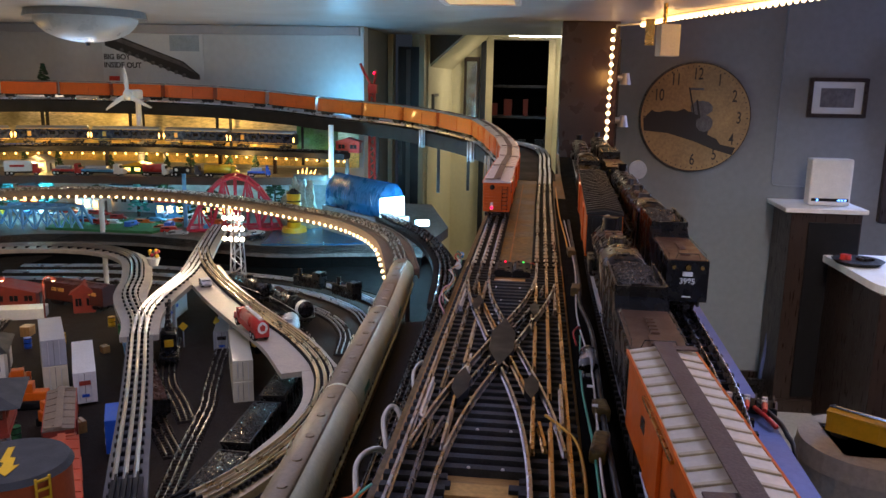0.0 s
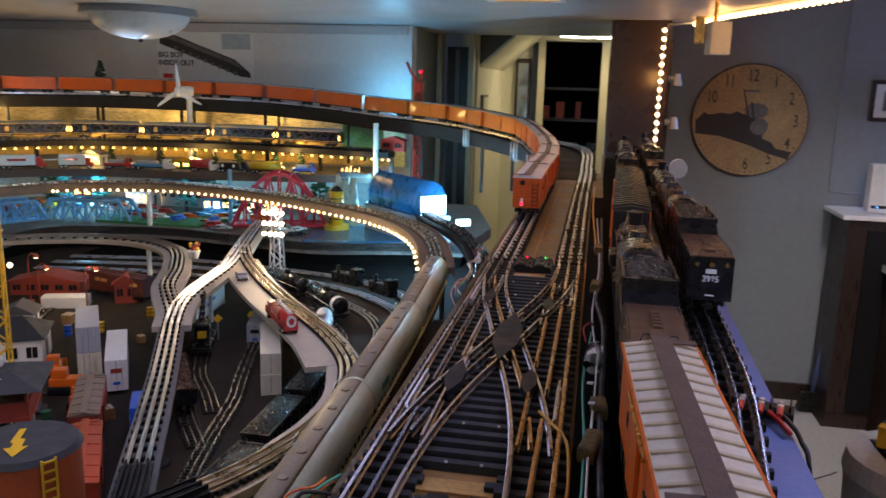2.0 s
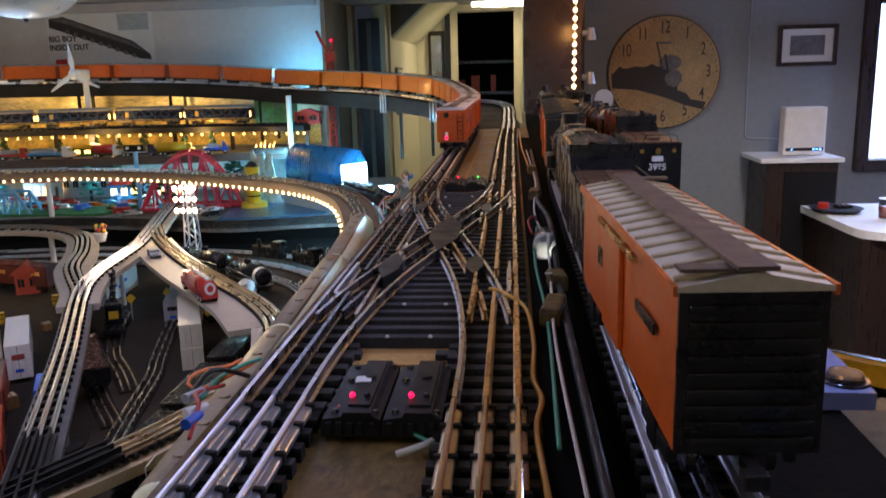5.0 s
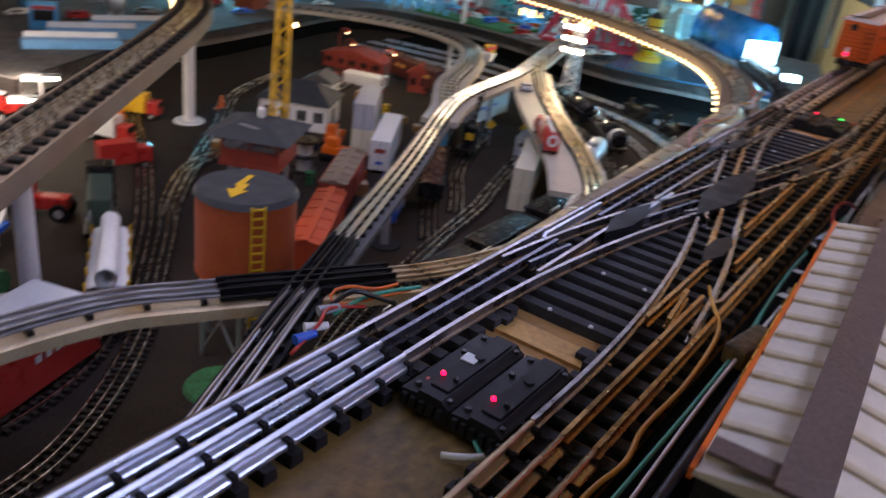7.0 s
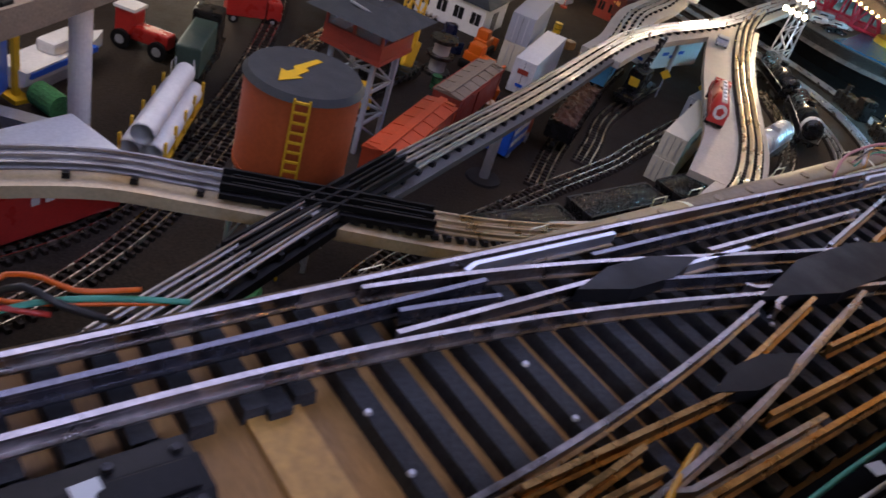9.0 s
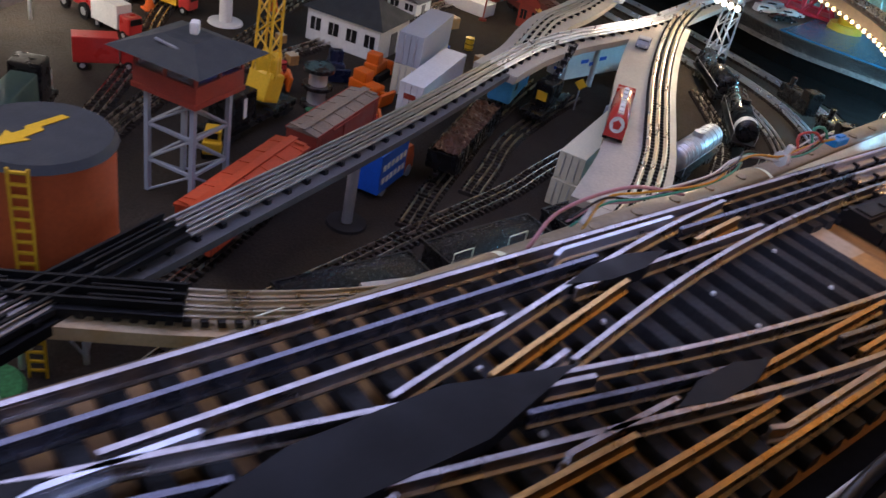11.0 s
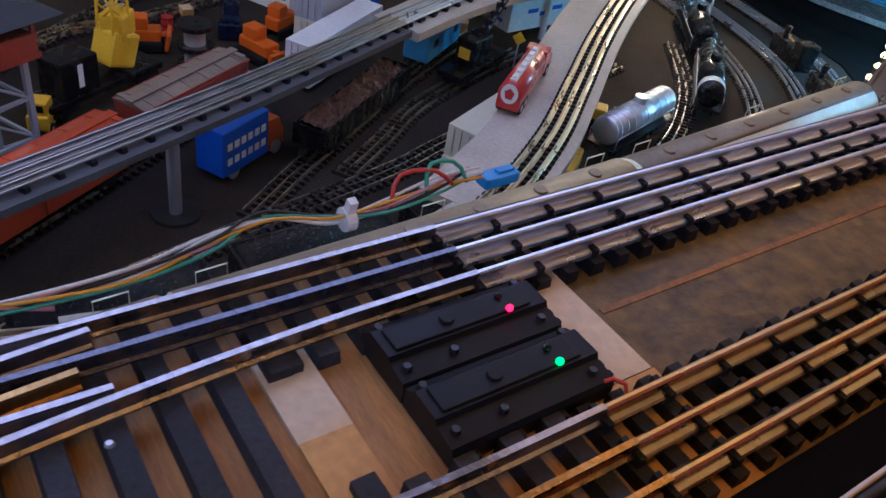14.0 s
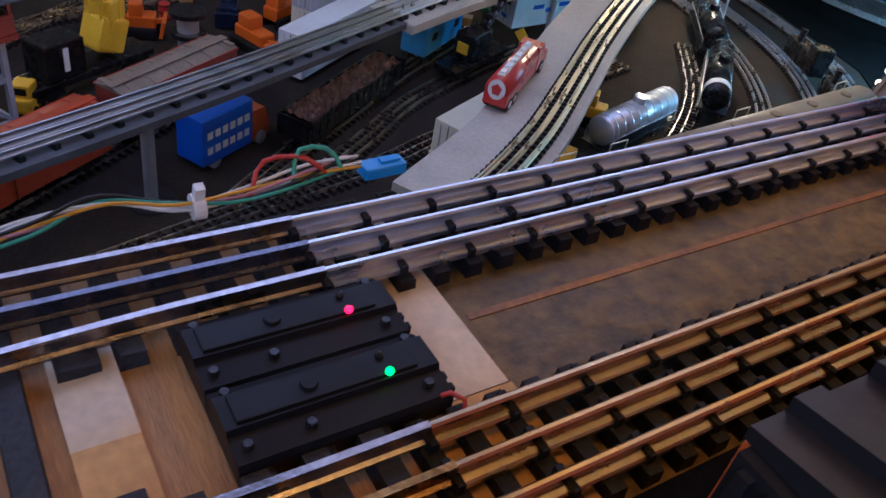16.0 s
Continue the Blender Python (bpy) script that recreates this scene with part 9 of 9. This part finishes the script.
# bird figure stand and flowers at the tip of the curve
fw = thing("flower_pot", "white pot of red and yellow flowers at the curve", "flower pot", pose(-1.335, 2.90, 1.069))
part("pot", cyl(BM(), (0, 0, 0), (0, 0, 0.03), 0.016, 0.026, 14), "white", fw)
for k in range(14):
    a = rnd.uniform(0, 6.28)
    r = rnd.uniform(0, 0.022)
    part("bloom", ball(BM(), r * math.cos(a), r * math.sin(a), 0.036 + rnd.uniform(0, 0.02), 0.008, n=4), ("red", "yellow", "foliage", "brick")[k % 4], fw)
# small engines waiting on the low tracks
for x, y, a in ((-0.62, 3.02, 140), (-0.80, 3.14, 155)):
    gt2 = thing("small_locomotive", "dark small locomotive with green lit lamps", "locomotive", yard_pose(x, y, a, YT), "small locomotives")
    part("body", box(BM(), 0, 0, 0.045, 0.14, 0.044, 0.045, bev=0.006), "blackpaint", gt2)
    part("cab", box(BM(), -0.05, 0, 0.075, 0.04, 0.046, 0.03, bev=0.004), "graphite", gt2)
    part("chimney", cyl(BM(), (0.05, 0, 0.066), (0.05, 0, 0.09), 0.007, 0.009, 10), "graphite", gt2)
    part("lamp", ball(BM(), 0.071, 0, 0.06, 0.004, n=5), "led_g", gt2)

# crowd of small vehicles and lots on the town ground
lots = [(-2.9 + 0.17 * i + rnd.uniform(-0.03, 0.03), 3.84 + 0.13 * j + rnd.uniform(-0.03, 0.03)) for i in range(9) for j in range(3)]
for x, y in lots:
    if -2.62 < x < -2.08 and y < 3.9 or rnd.random() < 0.15:
        continue
    c = rnd.choice(("white", "red", "blue", "yellow", "palegrey", "orange", "lightblue", "white"))
    toy_car("%s toy %s parked in the crowded low town" % (colour_word[c], "car"), pose(x, y, ZTOWN + 0.0125, 0, 0, rnd.choice((0, 15, 90, 180, 100, -20))), c, rnd.uniform(0.08, 0.12), rnd.random() < 0.4)
side = [(-3.15, 2.0), (-2.98, 2.15), (-2.85, 2.02), (-2.72, 1.9), (-2.6, 2.05), (-3.1, 2.32), (-2.95, 2.4), (-2.86, 2.3), (-2.5, 1.85), (-3.2, 2.75), (-2.88, 2.55), (-3.05, 3.3), (-2.9, 3.45), (-2.8, 3.25), (-2.62, 3.1), (-2.55, 3.3), (-2.75, 2.95)]
for i, (x, y) in enumerate(side):
    c = ("white", "palegrey", "lightblue", "white", "red", "beige")[i % 6]
    if i % 3 == 2:
        t = thing("store_block", "small pale model store with a flat roof", "model building", pose(x, y, ZTOWN, 0, 0, rnd.uniform(40, 110)), "side town blocks")
        w, d, h = rnd.uniform(0.08, 0.13), rnd.uniform(0.05, 0.08), rnd.uniform(0.05, 0.10)
        part("wall", box(BM(), 0, 0, h / 2, w, d, h), c, t)
        part("roof", box(BM(), 0, 0, h + 0.003, w + 0.008, d + 0.008, 0.006), "tanktop", t)
        part("window", box(BM(), 0, -d / 2 - 0.0006, h * 0.5, w * 0.7, 0.0012, h * 0.35), "bulb_y" if i % 2 else "blackplastic", t)
        part("awning", box(BM(), 0, -d / 2 - 0.008, h * 0.78, w * 0.8, 0.018, 0.003, 0, 0, 20), "red", t)
    else:
        toy_car("small %s toy car in the side town" % colour_word.get(c, "beige"), pose(x, y, ZTOWN, 0, 0, rnd.uniform(50, 110)), c, rnd.uniform(0.09, 0.14), i % 2 == 0)
# crates and drums between the yard tracks
for i in range(16):
    x, y = ((-1.42, 1.86), (-1.36, 1.80), (-1.45, 1.72), (-1.38, 2.30), (-1.32, 2.38), (-1.42, 2.42), (-1.22, 2.45), (-1.28, 2.54), (-1.55, 1.90), (-1.05, 1.86), (-1.0, 1.80), (-1.50, 2.36), (-1.58, 2.48), (-1.36, 2.62), (-1.24, 2.36), (-1.12, 1.74))[i]
    if i % 2:
        t = thing("toy_drum", "small %s toy drum in the yard" % ("red", "blue", "yellow", "green")[i // 2 % 4], "toy barrel", yard_pose(x, y, 0), "yard drums")
        part("drum", cyl(BM(), (0, 0, 0), (0, 0, 0.034), 0.012, n=16), ("red", "blue", "yellow", "green")[i // 2 % 4], t)
        for z in (0.002, 0.016, 0.031):
            part("hoop", cyl(BM(), (0, 0, z), (0, 0, z + 0.002), 0.0128, n=16), "graphite", t)
    else:
        t = thing("toy_crate", "small brown slatted toy crate in the yard", "toy crate", yard_pose(x, y, 23 * i), "yard crates")
        s = rnd.uniform(0.024, 0.040)
        part("body", box(BM(), 0, 0, s * 0.4, s, s * 0.8, s * 0.8), "tan", t)
        for k in (-1, 0, 1):
            part("slat", box(BM(), k * s * 0.33, 0, s * 0.82, s * 0.2, s * 0.84, s * 0.06), "cream_strip", t)
# ---- wires and small things on the deck ----
def wire(label, points, material, r=0.0012, name="wire"):
    return tagged(part(name, pipe(BM(), spline([Vector(p) for p in points], 0.006), r), material), label, "wire")


ZW = ZD + 0.012
wire("white flat cable looped over the lower track", [(-0.130, 1.04, 1.235), (-0.138, 1.08, 1.256), (-0.128, 1.11, 1.262), (-0.110, 1.135, 1.25), (-0.098, 1.15, 1.19)], "wire_w", 0.0042, "cable")
wire("white flat cable standing in a loop", [(-0.098, 1.14, 1.17), (-0.118, 1.19, 1.235), (-0.128, 1.225, 1.262), (-0.118, 1.25, 1.272), (-0.104, 1.24, 1.25), (-0.100, 1.22, 1.17)], "wire_w", 0.0042, "cable")
wire("cream cable curled beside the deck", [(-0.094, 1.38, 1.19), (-0.115, 1.44, 1.235), (-0.120, 1.49, 1.245), (-0.107, 1.53, 1.245), (-0.094, 1.56, 1.19)], "wire_w", 0.0034, "cable")
# loose ends beside the near joint
wire("orange wire looped beside the near joint", [(-0.040, 0.662, ZW), (-0.041, 0.64, ZW + 0.004), (-0.051, 0.628, ZW + 0.006), (-0.056, 0.617, ZW + 0.004), (-0.050, 0.613, ZW), (-0.044, 0.63, ZW - 0.002), (-0.036, 0.672, ZW - 0.006)], "orange", 0.0011)
wire("red wire with a bared end beside the near joint", [(-0.033, 0.560, ZW - 0.004), (-0.035, 0.575, ZW), (-0.038, 0.588, ZW + 0.003), (-0.046, 0.604, ZW + 0.002), (-0.040, 0.63, ZW - 0.004)], "wire_r", 0.0012)
wire("dark green wire bundle at the deck edge", [(-0.045, 0.607, ZW - 0.003), (-0.043, 0.63, ZW), (-0.039, 0.655, ZW - 0.002), (-0.034, 0.68, ZW - 0.006)], "wire_g", 0.0013)
wire("black wire among the loose ends", [(-0.052, 0.61, ZW - 0.002), (-0.044, 0.622, ZW + 0.008), (-0.036, 0.632, ZW + 0.004), (-0.032, 0.65, ZW - 0.006)], "wire_k", 0.0016)
for x, y, c, a in ((-0.039, 0.586, "white", 60), (-0.048, 0.606, "palegrey", 70), (-0.036, 0.574, "blue", 80)):
    t = thing("wire_connector", "small %s wire connector at the deck edge" % ("blue" if c == "blue" else "pale"), "connector", pose(x, y, ZW, 0, 0, a), "wire connectors")
    part("sleeve", cyl(BM(), (-0.007, 0, 0), (0.007, 0, 0), 0.0032, 0.0022, 10), c, t)
# harness along the edge of the crossover up to the blue plug
H0 = [(-0.034, 1.235, ZW - 0.004), (-0.043, 1.268, ZW), (-0.039, 1.30, ZW - 0.002), (-0.036, 1.36, ZW), (-0.042, 1.40, ZW + 0.002), (-0.048, 1.427, ZW + 0.003), (-0.042, 1.452, ZW), (-0.040, 1.48, ZW), (-0.041, 1.51, ZW + 0.004), (-0.043, 1.535, ZW + 0.006)]
for k, (m_, w_) in enumerate((("wire_g", "green"), ("wire_w", "white"), ("wire_p", "pink"), ("wire_y", "yellow"), ("wire_k", "black"), ("wire_w", "second white"))):
    o = 0.0016
    wire("thin %s wire of the harness along the crossover" % w_, [(x - o * (k % 3) + 0.003 * math.sin(3.1 * k + 60 * y), y + 0.004 * (k % 2), z + o * (k // 3) + 0.002 * math.sin(40 * y + 2 * k)) for x, y, z in H0], m_, 0.0008)
wire("pink wire sagging over the deck edge", [(-0.034, 1.20, ZW - 0.01), (-0.046, 1.235, ZW), (-0.044, 1.29, ZW + 0.006), (-0.036, 1.34, ZW - 0.004)], "wire_p", 0.0012)
wire("red wire loop near the blue plug", [(-0.040, 1.486, ZW), (-0.050, 1.495, ZW + 0.010), (-0.046, 1.512, ZW + 0.012), (-0.042, 1.522, ZW + 0.004)], "wire_r", 0.0011)
wire("green wire loop near the blue plug", [(-0.040, 1.506, ZW), (-0.048, 1.510, ZW + 0.014), (-0.046, 1.524, ZW + 0.014), (-0.042, 1.53, ZW + 0.004)], "wire_g", 0.0011)
pg = thing("plug_connector", "bright blue plastic wire plug", "connector", pose(-0.0435, 1.551, ZW + 0.001, 0, 0, 92) @ Matrix.Diagonal((0.85, 0.85, 0.62, 1)))
part("shell", box(BM(), 0, 0, 0, 0.026, 0.011, 0.010, bev=0.002), "wire_b", pg)
part("latch", box(BM(), 0.004, 0, 0.006, 0.012, 0.004, 0.002), "wire_b", pg)
zt = thing("zip_tie", "white cable tie round the harness", "cable tie", pose(-0.041, 1.464, ZW))
part("band", cyl(BM(), (0, -0.0025, 0), (0, 0.0025, 0), 0.0058, n=14), "white", zt)
part("tail", box(BM(), 0.002, 0, 0.008, 0.004, 0.004, 0.008, 0, 15), "white", zt)
# wires of the switch machines
wire("red wire at the far switch machine", [(0.083, 1.500, ZD + 0.008), (0.088, 1.513, ZD + 0.013), (0.095, 1.512, ZD + 0.008), (0.099, 1.508, ZD + 0.004), (0.112, 1.520, ZD + 0.004), (0.128, 1.535, ZD + 0.004)], "wire_r", 0.0010)
wire("red wire twisted at the near switch machine", [(0.030, 0.588, ZD + 0.004), (0.036, 0.592, ZD + 0.012), (0.041, 0.584, ZD + 0.008), (0.046, 0.588, ZD + 0.002)], "wire_r", 0.0014)
wire("green wire at the near switch machine", [(0.066, 0.584, ZD + 0.006), (0.075, 0.578, ZD + 0.006), (0.082, 0.572, ZD + 0.004), (0.092, 0.566, ZD + 0.003)], "wire_g", 0.0012)
wire("cream wire end beside the near switch machine", [(0.072, 0.556, ZD + 0.003), (0.080, 0.560, ZD + 0.004), (0.088, 0.568, ZD + 0.004), (0.094, 0.580, ZD + 0.003)], "wire_w", 0.0018)
# gap beside the outer track
ZG = ZD + 0.010
wire("yellow wire snaking beside the outer track", [(0.110, 0.835, ZD + 0.010), (0.122, 0.80, ZG + 0.006), (0.138, 0.765, ZG + 0.004), (0.142, 0.70, ZG), (0.140, 0.64, ZG), (0.144, 0.608, ZG), (0.140, 0.57, ZG), (0.143, 0.50, ZG), (0.146, 0.38, ZG)], "wire_y", 0.0016)
# yellow light on this cable is put in as wire colour
wire("yellow-lit cable lying in the gap", [(0.157, 1.62, ZG), (0.157, 1.75, ZG), (0.150, 2.1, ZG), (0.150, 2.6, ZG)], "wire_y", 0.0016, "cable")
wire("white wire lying in the gap", [(0.160, 0.45, ZG), (0.156, 0.7, ZG + 0.002), (0.162, 0.95, ZG + 0.006), (0.156, 1.2, ZG), (0.165, 1.5, ZG), (0.160, 2.0, ZG)], "wire_w", 0.0012)
wire("black cable bundle in the gap", [(0.168, 0.40, ZG), (0.166, 0.80, ZG + 0.002), (0.170, 1.08, ZG + 0.008), (0.160, 1.22, ZG + 0.012), (0.168, 1.4, ZG), (0.170, 2.0, ZG)], "wire_k", 0.0030, "cable")
wire("red wire curled in the gap", [(0.150, 1.06, ZG), (0.146, 1.08, ZG + 0.01), (0.153, 1.10, ZG + 0.012), (0.158, 1.13, ZG)], "wire_r", 0.0013)
wire("green wire in the gap", [(0.150, 0.55, ZG), (0.153, 0.75, ZG), (0.149, 0.92, ZG + 0.004), (0.156, 1.1, ZG)], "wire_g", 0.0013)
tbp = thing("plastic_tube", "clear plastic tube with rounded ends in the gap", "plastic tube", pose(0.160, 0.985, ZG + 0.006, 0, 0, 88))
smooth(part("tube", cyl(BM(), (-0.030, 0, 0), (0.026, 0, 0), 0.0115, 0.0105, 20), "clear", tbp))
smooth(part("rounded_end", ball(BM(), 0.028, 0, 0, 0.0105, n=10), "clear", tbp))
part("screw_inside", cyl(BM(), (0.0, 0, -0.004), (0.014, 0, -0.004), 0.003, n=8), "steel", tbp)
for x, y, a, w in ((0.158, 0.765, 80, 0.045), (0.165, 0.85, 95, 0.03), (0.160, 1.33, 85, 0.035), (0.163, 1.62, 92, 0.04)):
    t = thing("wood_block", "small worn brown wooden block in the gap", "wood block", pose(x, y, ZD + 0.006, 0, 0, a), "wood blocks")
    part("block", box(BM(), 0, 0, 0.007, w, 0.015, 0.014, bev=0.003), "deckwood", t)
for x, y in ((0.158, 0.84), (0.156, 0.892)):
    t = thing("paper_tag", "small pale paper tag in the gap", "tag", pose(x, y, ZD + 0.0215, 0, 12, 85), "paper tags")
    part("paper_square", box(BM(), 0, 0, 0, 0.014, 0.006, 0.0008), "paper", t)
# terminal block on the blue board
tmb = thing("terminal_block", "black terminal block with red wire lugs and screws", "terminal block", pose(0.326, 0.928, ZB, 0, 0, 165))
part("base", box(BM(), 0, 0, 0.006, 0.062, 0.026, 0.009, bev=0.0015), "blackplastic", tmb)
for k in range(4):
    part("divider", box(BM(), -0.027 + 0.018 * k, 0, 0.014, 0.002, 0.022, 0.006), "blackplastic", tmb)
for k in range(3):
    for s in (-1, 1):
        part("screw", cyl(BM(), (-0.018 + 0.018 * k, s * 0.005, 0.012), (-0.018 + 0.018 * k, s * 0.005, 0.0155), 0.0034, 0.003, 12), "steel", tmb)
for k in range(3):
    part("wire_lug", cyl(BM(), (-0.018 + 0.018 * k, 0.010, 0.013), (-0.018 + 0.018 * k, 0.026, 0.012), 0.0032, 0.0028, 10), "red", tmb, "red wire lug")
wire("red wire running from the terminal block", [(0.306, 0.950, ZB + 0.010), (0.300, 0.970, ZB + 0.010), (0.296, 0.995, ZB + 0.004), (0.292, 1.03, ZB + 0.003)], "wire_r", 0.0018)
wire("red sleeved cable leaving the terminal block", [(0.330, 0.912, ZB + 0.010), (0.337, 0.892, ZB + 0.008), (0.342, 0.872, ZB + 0.006)], "red", 0.0026, "cable")
wire("black cable curving from the terminal block to the floor", [(0.336, 0.925, ZB + 0.010), (0.345, 0.895, ZB + 0.008), (0.350, 0.865, ZB + 0.003), (0.356, 0.845, ZB - 0.03), (0.362, 0.84, 1.2), (0.40, 0.95, 0.6), (0.55, 1.6, 0.05), (0.8, 2.9, 0.012), (1.05, 3.6, 0.012), (1.35, 3.9, 0.012)], "wire_k", 0.0026, "cable")
kn = thing("round_control", "black round control with a bright skirt on the blue board", "control", pose(0.300, 0.690, ZB))
part("knob", cyl(BM(), (0, 0, 0), (0, 0, 0.016), 0.0125, 0.011, 24), "blackplastic", kn)
part("skirt", cyl(BM(), (0, 0, 0), (0, 0, 0.004), 0.017, 0.016, 24), "steel", kn, "bright metal skirt")
cpx = thing("plastic_dish", "small clear plastic dish lying on the blue board", "plastic dish", pose(0.332, 0.685, ZB))
part("cap", cyl(BM(), (0, 0, 0), (0, 0, 0.006), 0.012, 0.010, 24), "clear", cpx)
part("rim", cyl(BM(), (0, 0, 0), (0, 0, 0.0015), 0.0145, 0.014, 24), "clear", cpx)
dv = thing("control_box", "dark control box with a blue status light", "control box", pose(0.27, 0.40, ZB, 0, 0, 92))
part("case", box(BM(), 0, 0, 0.010, 0.09, 0.055, 0.02, bev=0.003), "blackplastic", dv)
part("status_light", ball(BM(), 0.028, 0.010, 0.0205, 0.0022, n=6), "led_b", dv, "lit blue light")
# fold of black cloth with sewing and wires along the lower line
wire("cream wire along the lower line", [(-0.075, 0.5, ZL + 0.012), (-0.085, 0.9, ZL + 0.014), (-0.080, 1.3, ZL + 0.013), (-0.090, 1.7, ZL + 0.015), (-0.086, 2.2, ZL + 0.03)], "wire_y", 0.0014)
for x, y, a in ((-1.02, 2.45, 30), (-0.94, 2.52, 70)):
    t = thing("rail_sign", "small yellow crossing sign on a thin pole", "model sign", yard_pose(x, y, a), "model signs")
    part("pole", cyl(BM(), (0, 0, 0), (0, 0, 0.07), 0.002, n=8), "steel", t)
    part("plate", box(BM(), 0, -0.003, 0.07, 0.022, 0.002, 0.022, 0, 45), "yellow", t)
tl = thing("yellow_truck", "small yellow toy truck under the road board", "toy truck", yard_pose(-0.62, 2.26, 125))
part("body", box(BM(), -0.01, 0, 0.032, 0.07, 0.034, 0.030, bev=0.003), "yellow", tl)
part("cab", box(BM(), 0.036, 0, 0.030, 0.03, 0.032, 0.036, bev=0.004), "yellow", tl)
part("window", box(BM(), 0.0515, 0, 0.038, 0.001, 0.024, 0.012), "blackplastic", tl)
wheels(tl, (-0.03, 0.034), 0.017, 0.010)
